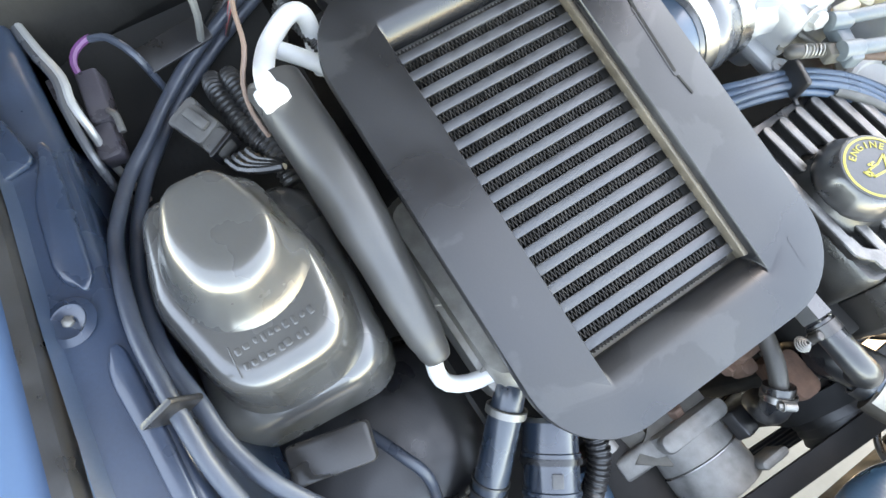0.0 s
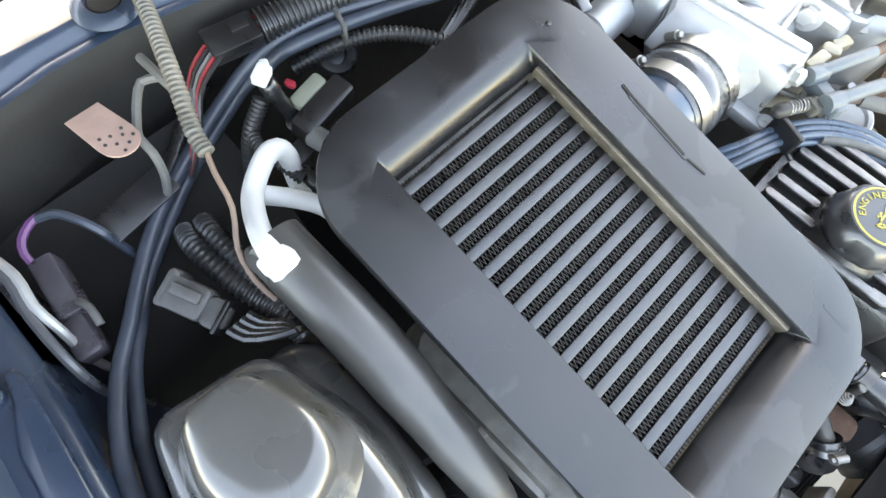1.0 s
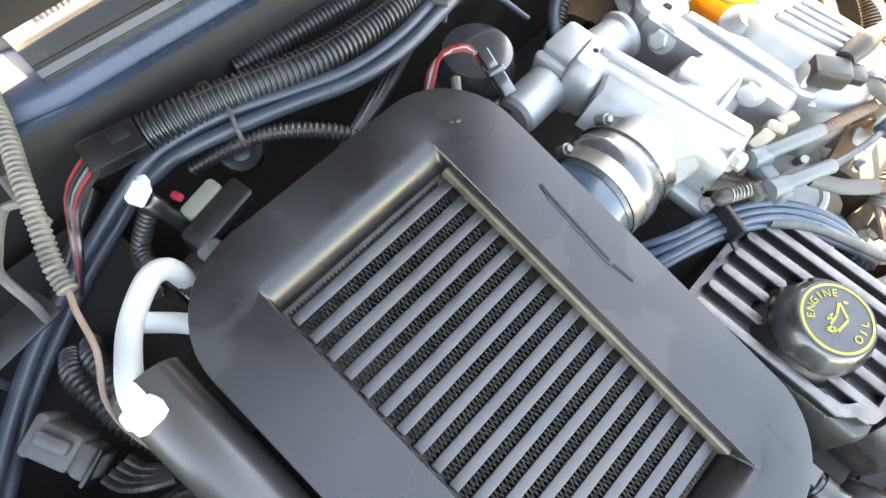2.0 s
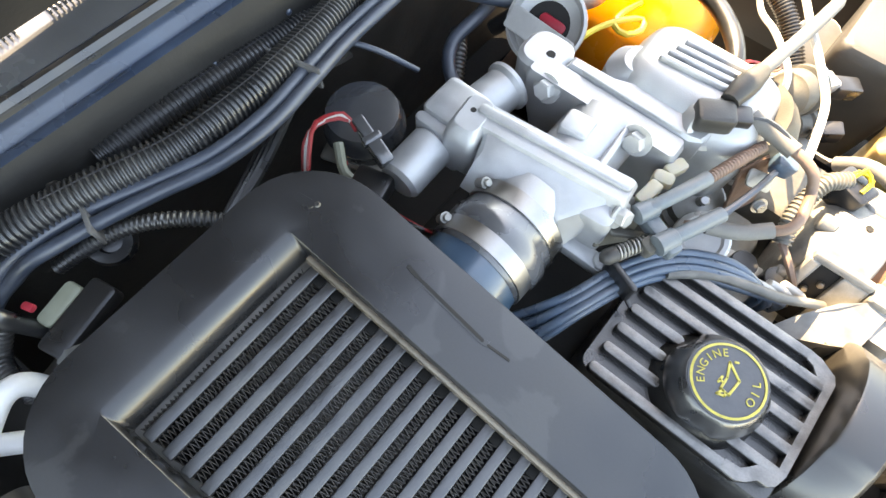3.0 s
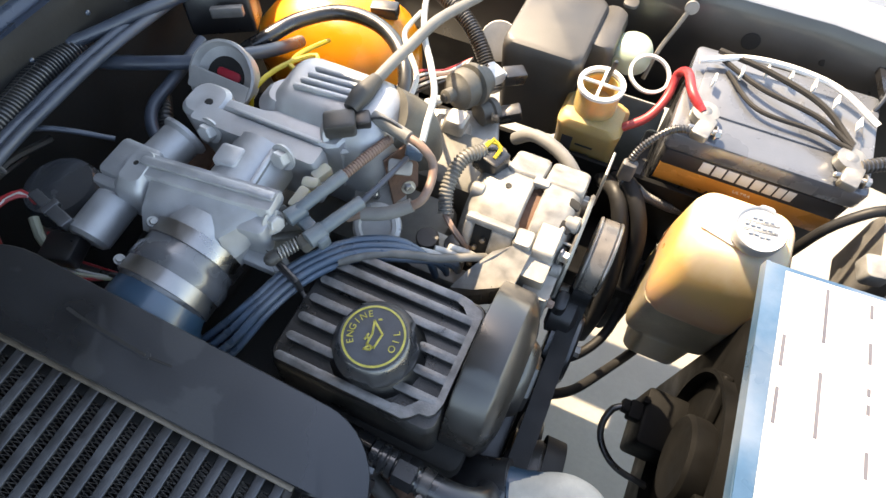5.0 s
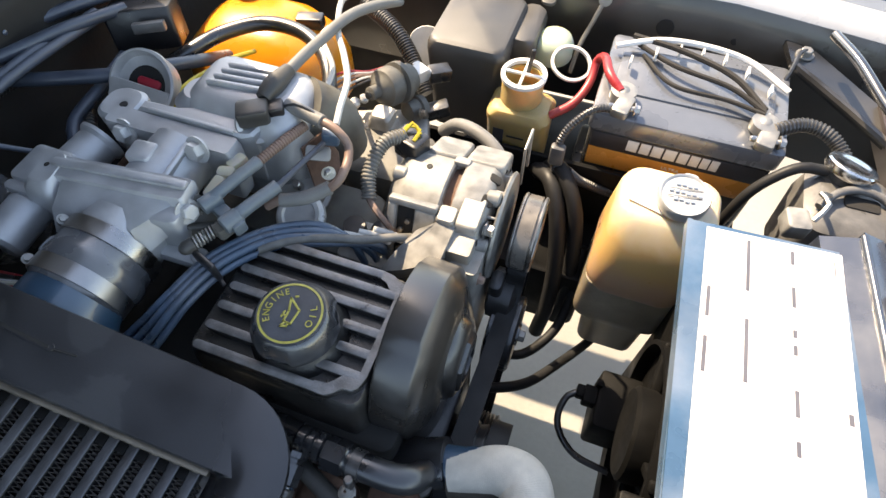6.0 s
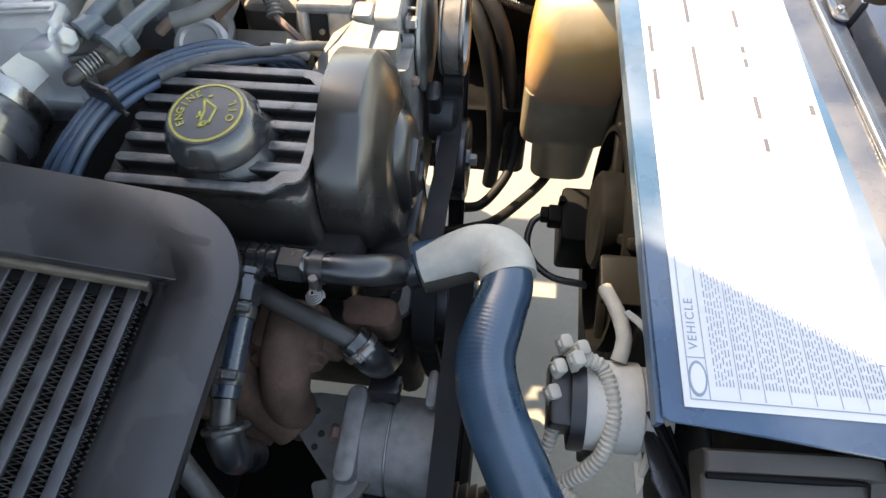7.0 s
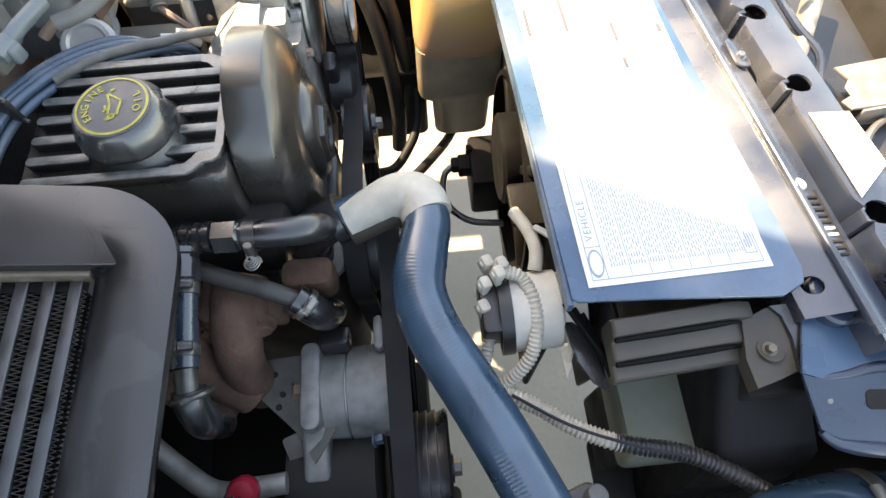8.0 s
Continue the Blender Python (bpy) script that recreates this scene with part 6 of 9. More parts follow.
part("bolt", nut(0.006, 0.010, (0.165, -0.236, 0.59), (1, 0, 0.2)), WIRE_BLUE, comp2, "blue painted bolt")
cable("refrigerant_pipe", [(-0.05, -0.215, 0.64), (-0.015, -0.248, 0.62), (0.020, -0.272, 0.612), (0.055, -0.272, 0.612), (0.085, -0.270, 0.61)], 0.010, CAST_DIRTY, "dull aluminium refrigerant pipe", "pipe")
vcap = thing("service_cap", (0.050, -0.274, 0.622), "red plastic service valve cap", "cap")
part("cap", lathe([(0.013, 0), (0.0145, 0.002), (0.0145, 0.010), (0.011, 0.015), (0.003, 0.017)], (0.050, -0.274, 0.620), (0, -0.25, 1), 14), RED_CAP, vcap)
cable("lower_hose", [(0.085, -0.30, 0.585), (0.12, -0.305, 0.580), (0.17, -0.315, 0.572), (0.24, -0.34, 0.55)], 0.018, HOSE_RUBBER, "black compressor hose with bright clamp", "hose")

# ---- battery ----
bat = thing("battery", (0.309, 0.51, 0.535), "black car battery with a copper band on its front", "battery")
BX, BY, BZ = 0.309, 0.510, 0.733
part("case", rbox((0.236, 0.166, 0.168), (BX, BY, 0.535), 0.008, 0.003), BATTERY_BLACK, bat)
part("lid", rbox((0.242, 0.172, 0.030), (BX, BY, BZ - 0.030), 0.008, 0.004), BATTERY_LID, bat, "dusty black lid, coloured paler for sun glare")
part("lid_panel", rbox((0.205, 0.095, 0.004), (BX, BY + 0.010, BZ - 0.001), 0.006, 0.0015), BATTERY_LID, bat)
FY = BY - 0.0835
part("copper_band", rbox((0.224, 0.0016, 0.034), (BX, FY, 0.638), 0.0006, 0.0004), COPPER_PRINT, bat, "copper coloured band")
part("label", rbox((0.224, 0.0012, 0.028), (BX, FY, 0.6725), 0.0005, 0.0003), INK_BLACK, bat)
FACE = pose(0, 0, 0, 90, 0, 0)
# the maker's mark as plain white blocks of its letters' widths
u = BX - 0.064
for w in (0.0165, 0.015, 0.0155, 0.017, 0.0145, 0.0135, 0.0115, 0.0115):
    part("brand_block", rbox((w * 0.90, 0.0010, 0.0190), (u + w / 2, FY - 0.0008, 0.6790), 0.0004, 0.0003), PAPER, bat)
    u += w * 1.06
part("lettering", moved(letters("ULTRA", 0.0078, 0.0002), (BX + 0.002, FY - 0.0010, 0.6625), FACE), PAPER, bat)
part("lettering", moved(letters("AUTO BATTERY", 0.0120, 0.0002, 1.05), (BX + 0.004, FY - 0.0014, 0.642), FACE), INK_BLACK, bat)
for sx in (-1, 1):
    x = BX + sx * 0.088
    post = part("terminal", lathe([(0.010, 0), (0.009, 0.018), (0.006, 0.020)], (x, BY - 0.050, BZ - 0.002), n=16), ZINC, bat, "grey lead terminal post")
    t = thing("battery_terminal_clamp", (x, BY - 0.050, BZ), "corroded grey battery terminal clamp with bolts", "clamp", group="battery clamps")
    part("collar", lathe([(0.010, 0), (0.017, 0.001), (0.017, 0.013), (0.010, 0.014)], (x, BY - 0.050, BZ + 0.003), n=18), ZINC, t)
    part("jaw", moved(rbox((0.022, 0.036, 0.013), (0, 0, 0), 0.004, 0.003), (x + 0.004, BY - 0.074, BZ + 0.003), (0, 0, -12)), ZINC, t)
    part("bolt", joined(rod(0.004, 0.034, (x - 0.015, BY - 0.078, BZ + 0.010), (1, 0.1, 0)), nut(0.006, 0.008, (x + 0.018, BY - 0.075, BZ + 0.010), (1, 0.1, 0))), STEEL, t)
hold = thing("battery_hold_down", (BX, BY + 0.05, BZ), "pale plastic battery hold-down strap with ribs", "strap")
part("strap", sweep([(BX - 0.115, BY + 0.040, BZ + 0.012), (BX - 0.06, BY + 0.060, BZ + 0.020), (BX, BY + 0.064, BZ + 0.022), (BX + 0.06, BY + 0.056, BZ + 0.018), (BX + 0.115, BY + 0.022, BZ + 0.010)], 0.0042, n=8), WHITE_PLASTIC, hold)
for i in range(7):
    part("rib", rbox((0.003, 0.016, 0.012), (BX - 0.09 + 0.030 * i, BY + 0.056 - 0.00006 * (30 * (i - 3)) ** 2 * 0.1, BZ + 0.010), 0.001, 0.001), WHITE_PLASTIC, hold)
for k, (dz, r, m) in enumerate(((0.016, 0.0040, DARK), (0.012, 0.0034, DARK), (0.006, 0.0030, DARK))):
    cable("battery_lead", [(BX - 0.095 + 0.01 * k, BY + 0.065 - 0.012 * k, BZ + dz), (BX - 0.03, BY + 0.045 - 0.030 * k, BZ + dz + 0.006), (BX + 0.04, BY + 0.012 - 0.018 * k, BZ + dz + 0.008), (BX + 0.086, BY - 0.030 - 0.004 * k, BZ + 0.016)], r, m,
          "black lead lying across the battery top", "cable", group="battery leads", n=8)
cable("red_battery_cable", [(BX - 0.092, BY - 0.052, BZ + 0.014), (BX - 0.112, BY - 0.030, BZ + 0.020), (BX - 0.124, BY + 0.008, BZ + 0.014), (BX - 0.134, BY + 0.022, BZ - 0.006), (BX - 0.136, BY - 0.005, BZ - 0.024), (BX - 0.150, BY - 0.040, BZ - 0.036), (BX - 0.180, BY - 0.062, BZ - 0.050), (BX - 0.22, BY - 0.07, BZ - 0.09)],
      0.0062, WIRE_RED, "red insulated cable at the battery post", "cable")
cable("ground_cable", [(BX - 0.082, BY - 0.080, BZ + 0.008), (BX - 0.115, BY - 0.085, BZ + 0.006), (BX - 0.140, BY - 0.105, BZ - 0.012), (BX - 0.150, BY - 0.118, BZ - 0.040), (BX - 0.148, BY - 0.125, BZ - 0.085)], 0.0055, LOOM, "dark corrugated ground cable", "cable", ribs=0.004)
ferr = thing("cable_connector", (BX - 0.149, BY - 0.122, BZ - 0.06), "grey inline cable connector", "connector")
part("body", moved(rbox((0.020, 0.014, 0.034), (0, 0, 0), 0.004, 0.003), (BX - 0.149, BY - 0.122, BZ - 0.072)), GREY_PLASTIC, ferr)
cable("positive_loom", [(BX + 0.100, BY - 0.055, BZ + 0.010), (BX + 0.135, BY - 0.040, BZ + 0.016), (BX + 0.170, BY - 0.050, BZ + 0.010), (BX + 0.195, BY - 0.080, BZ - 0.010), (BX + 0.200, BY - 0.10, BZ - 0.06)], 0.0092, LOOM, "dark grey corrugated battery loom", "wiring loom", ribs=0.0045)
cable("starter_cable", [(0.262, 0.415, 0.60), (0.235, 0.405, 0.61), (0.200, 0.390, 0.635), (0.180, 0.380, 0.66)], 0.0068, LOOM, "black corrugated cable below the battery", "cable", ribs=0.004)

# ---- amber washer bottle ----
tank = thing("washer_bottle", (0.31, 0.31, 0.44), "yellowed translucent washer bottle with an amber stain", "bottle")
part("body", loft([[(x, y, z) for x, y in rrect(w, d, r, 6, cx, cy)] for w, d, r, cx, cy, z in
                   ((0.104, 0.106, 0.02, 0.308, 0.310, 0.588), (0.120, 0.124, 0.026, 0.306, 0.313, 0.591), (0.130, 0.131, 0.028, 0.306, 0.315, 0.598), (0.134, 0.131, 0.028, 0.307, 0.316, 0.612), (0.132, 0.121, 0.028, 0.309, 0.322, 0.645), (0.129, 0.110, 0.028, 0.311, 0.330, 0.672),
                    (0.126, 0.098, 0.028, 0.312, 0.337, 0.690), (0.120, 0.089, 0.027, 0.312, 0.340, 0.699), (0.110, 0.079, 0.024, 0.312, 0.341, 0.704), (0.090, 0.060, 0.018, 0.312, 0.341, 0.7055))]), WASHER, tank, "cream top fading to an amber stain")
# The sump's shade is put into its plastic as a darker brown.
part("sump", loft([[(x, y, z) for x, y in rrect(w, d, 0.016, 4, cx, cy)] for w, d, cx, cy, z in
                   ((0.070, 0.08, 0.304, 0.30, 0.415), (0.085, 0.09, 0.305, 0.30, 0.425), (0.090, 0.094, 0.305, 0.30, 0.500), (0.094, 0.098, 0.305, 0.30, 0.504), (0.122, 0.112, 0.303, 0.306, 0.512), (0.126, 0.116, 0.303, 0.308, 0.520), (0.126, 0.118, 0.305, 0.312, 0.600))]), SHADED_CREAM, tank, "lower half, coloured darker brown for its shade")
part("neck", rod(0.026, 0.016, (0.322, 0.332, 0.700), e=0.003), PALE_AMBER, tank)
lid = part("cap", lathe([(0.026, 0), (0.031, 0.002), (0.031, 0.012), (0.029, 0.015), (0.027, 0.014), (0.026, 0.0125), (0.001, 0.0125)], (0.322, 0.332, 0.714), (0, -0.12, 1), 32), PALE_ZINC, tank, "pale grey cap with ribs")
part("cap_tab", moved(rbox((0.020, 0.018, 0.008), (0, 0, 0), 0.006, 0.002), (0.327, 0.363, 0.714)), PALE_ZINC, lid)
part("cap_bars", joined(*[moved(rbox((0.005, 0.005 if k % 2 else 0.0035, 0.0009), (0, 0, 0), 0.0006, 0.0003), (0.322 - 0.0165 + 0.0066 * k, 0.3225 + 0.0105 * i + (0.0005 if k % 3 else 0), 0.7268 + 0.0012 * i), (7, 0, 8)) for i in range(3) for k in range(6) if not (i != 1 and k in (0, 5))]), INK, lid)
part("cap_ridge", joined(*[moved(rbox((0.040, 0.0012, 0.0010), (0, 0, 0), 0.0005, 0.0003), (0.322, 0.3278 + 0.0105 * i, 0.7272 + 0.0012 * i), (7, 0, 8)) for i in range(2)]), ZINC, lid)
part("cap_leash", moved(rbox((0.045, 0.008, 0.002), (0, 0, 0), 0.002, 0.0008), (0.284, 0.318, 0.7065), (0, 0, -15)), WHITE_PLASTIC, lid)

# ---- power steering reservoir with its cap off ----
ps = thing("fluid_reservoir", (0.088, 0.455, 0.58), "yellowed power steering reservoir with an open ring strainer", "reservoir")
part("body", loft([[(x, y, z) for x, y in rrect(w, d, 0.014, 5, 0.090, 0.456)] for w, d, z in ((0.080, 0.055, 0.580), (0.086, 0.060, 0.590), (0.090, 0.064, 0.672), (0.092, 0.066, 0.676), (0.092, 0.066, 0.684), (0.080, 0.056, 0.692), (0.060, 0.044, 0.694))]), OCHRE, ps)
part("neck", lathe([(0.030, 0), (0.029, 0.034), (0.026, 0.040), (0.024, 0.040), (0.023, 0.012)], (0.086, 0.464, 0.690), n=32), OCHRE, ps)
ring = part("strainer_ring", joined(ring_band((0.086, 0.464, 0.734), (0, 0, 1), 0.026, 0.006, 0.006, 40), rbox((0.052, 0.004, 0.004), (0.086, 0.464, 0.733), 0.001, 0.001), rbox((0.004, 0.052, 0.004), (0.086, 0.464, 0.7331), 0.001, 0.001)), WHITE_PLASTIC, ps, "pale ring with a cross")
for i, z in enumerate((0.650, 0.632, 0.617)):
    part("level_mark", rbox((0.026 - 0.006 * i, 0.0012, 0.003), (0.092, 0.4237, z), 0.0004, 0.0003), INK_BLACK, ps)
part("level_panel", rbox((0.016, 0.0012, 0.050), (0.066, 0.4240, 0.612), 0.0004, 0.0003), INK_BLACK, ps)
part("dipstick", rod(0.003, 0.040, (0.090, 0.470, 0.730), (0.1, 0.1, 1)), BLACK_PLASTIC, ps)
lid = thing("spare_filler_bottle", (0.108, 0.58, 0.70), "pale green domed filler cap with its ring leash", "filler cap")
part("dome", lathe([(0.026, 0), (0.030, 0.003), (0.030, 0.022), (0.026, 0.032), (0.016, 0.038), (0.002, 0.039)], (0.105, 0.572, 0.690), (0, -0.1, 1), 30), PALE_GREEN, lid)
part("leash_ring", ring_band((0.140, 0.530, 0.716), (0.2, -0.25, 1), 0.026, 0.005, 0.004, 40), WHITE_PLASTIC, lid)
cable("reservoir_hose", [(0.124, 0.428, 0.600), (0.140, 0.400, 0.625), (0.162, 0.370, 0.64), (0.184, 0.335, 0.61), (0.200, 0.30, 0.54), (0.205, 0.275, 0.46), (0.20, 0.26, 0.39)], 0.0120, DULL_HOSE, "black hose from the reservoir", "hose")
cable("reservoir_hose", [(0.150, 0.410, 0.63), (0.175, 0.380, 0.655), (0.206, 0.345, 0.62), (0.222, 0.318, 0.54), (0.226, 0.300, 0.46), (0.22, 0.29, 0.40)], 0.0110, DULL_HOSE, "black hose behind the alternator", "hose")
cable("vent_hose", [(0.010, 0.345, 0.715), (0.030, 0.342, 0.736), (0.052, 0.334, 0.744), (0.078, 0.322, 0.744), (0.100, 0.308, 0.735), (0.112, 0.298, 0.715)], 0.0084, GREY_RUBBER, "pale grey hose over the alternator", "hose")
neck = thing("hose_plug", (0.135, 0.43, 0.60), "black hose elbow with clip", "fitting")
part("body", moved(rbox((0.026, 0.030, 0.026), (0, 0, 0), 0.006, 0.004), (0.138, 0.418, 0.605), (20, 0, 20)), BLACK_PLASTIC, neck)

# ---- relay box and orange bottle by the far wing ----
box = thing("relay_box", (0.01, 0.54, 0.60), "black plastic box with a sunlit flat lid", "box")
part("body", loft([[(x, y, z) for x, y in rrect(w, d, 0.014, 4, cx, 0.545)] for w, d, cx, z in ((0.104, 0.12, -0.010, 0.58), (0.112, 0.135, -0.008, 0.68), (0.118, 0.144, -0.006, 0.730), (0.116, 0.142, -0.006, 0.740), (0.110, 0.136, -0.006, 0.7455), (0.100, 0.126, -0.006, 0.7475))]), BOX_GREY, box)
part("side_lobe", loft([[(x, y, z) for x, y in rrect(w, 0.09, 0.012, 4, 0.062, 0.572)] for w, z in ((0.040, 0.60), (0.044, 0.725), (0.038, 0.735), (0.028, 0.738))]), BOX_GREY, box)
part("tab", moved(rbox((0.022, 0.022, 0.006), (0, 0, 0), 0.008, 0.002), (0.078, 0.632, 0.735)), BOX_GREY, box)
org = thing("orange_bottle", (-0.27, 0.42, 0.62), "glossy orange plastic coolant bottle", "bottle")
part("body", loft([[(x, y, z) for x, y in rrect(w, d, r, 7, cx, cy)] for w, d, r, cx, cy, z in
                   ((0.19, 0.13, 0.05, -0.305, 0.43, 0.60), (0.235, 0.170, 0.06, -0.305, 0.43, 0.635), (0.24, 0.176, 0.065, -0.306, 0.43, 0.685), (0.225, 0.165, 0.065, -0.308, 0.432, 0.715), (0.17, 0.12, 0.052, -0.31, 0.44, 0.742), (0.11, 0.075, 0.034, -0.312, 0.445, 0.754))]), ORANGE, org)
part("neck", rod(0.022, 0.03, (-0.355, 0.485, 0.735), (0, 0, 1), 0.003), OCHRE, org, "yellowish filler neck")
part("plug", moved(rbox((0.040, 0.020, 0.018), (0, 0, 0), 0.004, 0.002), (-0.235, 0.455, 0.742), (0, 0, 15)), BLACK_PLASTIC, org)
cable("overflow_hose", [(-0.40, 0.25, 0.72), (-0.362, 0.275, 0.765), (-0.331, 0.308, 0.782), (-0.307, 0.355, 0.784), (-0.266, 0.390, 0.784), (-0.215, 0.394, 0.782), (-0.170, 0.372, 0.778), (-0.140, 0.333, 0.772), (-0.13, 0.29, 0.745), (-0.13, 0.26, 0.70)], 0.0100, RUBBER, "black hose over the orange bottle", "hose")
cable("yellow_wire", [(-0.282, 0.200, 0.775), (-0.279, 0.214, 0.800), (-0.274, 0.248, 0.802), (-0.258, 0.282, 0.800), (-0.245, 0.300, 0.795), (-0.238, 0.286, 0.795), (-0.246, 0.268, 0.798), (-0.262, 0.268, 0.800), (-0.268, 0.300, 0.79), (-0.27, 0.36, 0.76)], 0.0032, WIRE_YELLOW, "yellow looped tube behind the intake", "tube", n=7)
rb = thing("control_module", (-0.40, 0.33, 0.72), "black control box with a grey label edge", "box")
part("body", moved(rbox((0.085, 0.055, 0.055), (0, 0, 0), 0.005, 0.003), (-0.405, 0.325, 0.765), (-15, 0, 30)), BLACK_PLASTIC, rb)
part("label_edge", moved(rbox((0.040, 0.012, 0.012), (0, 0, 0), 0.002, 0.001), (-0.372, 0.302, 0.808), (-15, 0, 30)), GREY_PLASTIC, rb)

# ---- vacuum and fuel hardware between intake and reservoir ----
rack = thing("solenoid_rack", (-0.07, 0.37, 0.64), "grey cast solenoid cluster with plugs", "valve block")
part("base", moved(rbox((0.12, 0.060, 0.060), (0, 0, 0), 0.010, 0.005), (-0.075, 0.345, 0.640), (0, 0, 20)), CAST_DIRTY, rack)
part("valve", lathe([(0.006, -0.024), (0.009, -0.022), (0.009, -0.010), (0.014, -0.008), (0.018, -0.002), (0.024, 0.0), (0.026, 0.004), (0.026, 0.018), (0.022, 0.020), (0.022, 0.024), (0.028, 0.026), (0.028, 0.034), (0.021, 0.036), (0.020, 0.052), (0.015, 0.054)], (-0.078, 0.356, 0.752), (0.36, 0.90, -0.28), 30), DULL_CAST, rack, "stepped round valve")
part("valve", lathe([(0.010, 0), (0.016, 0.002), (0.016, 0.018), (0.019, 0.020), (0.019, 0.028), (0.012, 0.032)], (-0.052, 0.366, 0.708), (0.55, 0.80, -0.2), 24), DULL_CAST, rack, "stepped round valve")
part("nozzle", rod(0.0055, 0.026, (-0.088, 0.332, 0.758), (0.36, 0.90, -0.28), 0.001, 12), RUBBER, rack)
part("white_plug", moved(joined(rbox((0.026, 0.022, 0.018), (0, 0, 0), 0.003, 0.002), rbox((0.012, 0.030, 0.010), (0.010, 0.004, 0.004), 0.002, 0.001)), (-0.052, 0.414, 0.728), (0, 8, 62)), PALE_ZINC, rack, "pale sunlit plug")
part("plug", moved(rbox((0.032, 0.022, 0.018), (0, 0, 0), 0.003, 0.002), (-0.030, 0.436, 0.718), (0, 8, 40)), BLACK_PLASTIC, rack)
part("plug", moved(rbox((0.034, 0.020, 0.018), (0, 0, 0), 0.003, 0.002), (-0.014, 0.392, 0.694), (0, -10, 30)), BLACK_PLASTIC, rack)
part("lug", loft([[(x, y, z) for x, y in rrect(w, d, 0.005, 3, cx, cy)] for w, d, cx, cy, z in ((0.050, 0.034, -0.070, 0.318, 0.66), (0.048, 0.032, -0.070, 0.318, 0.728), (0.030, 0.030, -0.064, 0.318, 0.732), (0.028, 0.028, -0.062, 0.318, 0.748), (0.022, 0.022, -0.062, 0.318, 0.752))]), CAST_DIRTY, rack, "stepped pale block")
part("lug", moved(rbox((0.024, 0.016, 0.020), (0, 0, 0), 0.004, 0.003), (-0.100, 0.306, 0.722), (10, 0, 24)), CAST_DIRTY, rack)
for q, r in (((-0.108, 0.330, 0.738), 0.007), ((-0.098, 0.338, 0.742), 0.006), ((-0.116, 0.318, 0.730), 0.006)):
    part("knuckle", lathe([(r * 0.6, 0), (r, r * 0.3), (r, r * 1.2), (r * 0.5, r * 1.6)], q, (0.3, -0.2, 1), 12), PALE_ZINC, rack)
part("bolt", nut(0.005, 0.008, (-0.030, 0.365, 0.715), (1, 0.2, 0.2)), BRASS_EDGE, rack, "small brass bolt")
conn = thing("grey_plug", (-0.125, 0.325, 0.72), "dusty grey multi-wire plug", "connector")
part("body", moved(rbox((0.030, 0.026, 0.046), (0, 0, 0), 0.003, 0.002), (-0.142, 0.326, 0.700), (-15, 0, 10)), GREY_PLASTIC, conn)
for k, m in enumerate((WIRE_RED, WIRE_WHITE, WIRE_TAN, WIRE_WHITE, RUBBER)):
    cable("thin_wire", [(-0.152 + 0.005 * k, 0.330, 0.744), (-0.148 + 0.006 * k, 0.342, 0.760 - 0.003 * k), (-0.130 + 0.007 * k, 0.362, 0.762 - 0.002 * k), (-0.112 + 0.006 * k, 0.39, 0.745), (-0.10, 0.46, 0.71)], 0.0018, m, "thin coloured wire at the grey plug", "wire", group="plug wires", n=6)
cable("bay_loom", [(-0.20, 0.56, 0.72), (-0.14, 0.53, 0.71), (-0.10, 0.50, 0.69), (-0.06, 0.46, 0.66)], 0.013, LOOM, "black corrugated loom behind the bottle", "wiring loom", ribs=0.0045)
dial = thing("round_bracket", (-0.095, 0.54, 0.68), "yellowed round bracket plate", "bracket")
part("plate", rod(0.030, 0.004, (-0.085, 0.53, 0.690), (0.2, -0.8, 0.6)), GOLD_EDGE, dial)
# ground strap on the far apron
lug = thing("ground_strap", (0.17, 0.63, 0.76), "braided grey ground strap bolted to the apron", "strap")
part("lug", rod(0.010, 0.003, (0.160, 0.640, 0.752), (0, -0.9, 0.3)), ZINC, lug)
part("braid", sweep([(0.158, 0.638, 0.748), (0.150, 0.628, 0.72), (0.140, 0.610, 0.69), (0.135, 0.59, 0.65)], 0.0035, n=6), ZINC, lug)
for x in (0.20, 0.30, 0.40):
    h = thing("apron_hole", (x, 0.645, 0.73), "dark oval hole in the apron", "hole")
    part("hole", moved(rod(0.013 if x == 0.20 else 0.006, 0.002, (x + 0.055, far_y(x) - 0.009, 0.722), (0, -1, 0.2))), DARK, h)

brace = thing("wing_brace", (0.50, 0.60, 0.70), "dark grey pressed brace running down from the far wing", "brace")
part("web", loft([[(0.415, 0.640, z), (0.455, 0.625, z), (0.545, 0.545, z - 0.01), (0.62, 0.455, z - 0.02), (0.60, 0.440, z - 0.02), (0.50, 0.530, z - 0.01), (0.425, 0.590, z)] for z in (0.735, 0.745)]), BAY_PAINT, brace)
part("flange", sweep([(0.425, 0.590, 0.745), (0.50, 0.530, 0.736), (0.60, 0.440, 0.726)], 0.006, n=8), BAY_PAINT, brace)
part("bolt", nut(0.008, 0.010, (0.440, 0.612, 0.745)), ZINC, brace)
cable("brace_wire", [(0.440, 0.612, 0.752), (0.430, 0.600, 0.755), (0.425, 0.575, 0.74), (0.415, 0.555, 0.70)], 0.003, RUBBER, "thin black wire clipped to the wing brace", "wire", n=7)

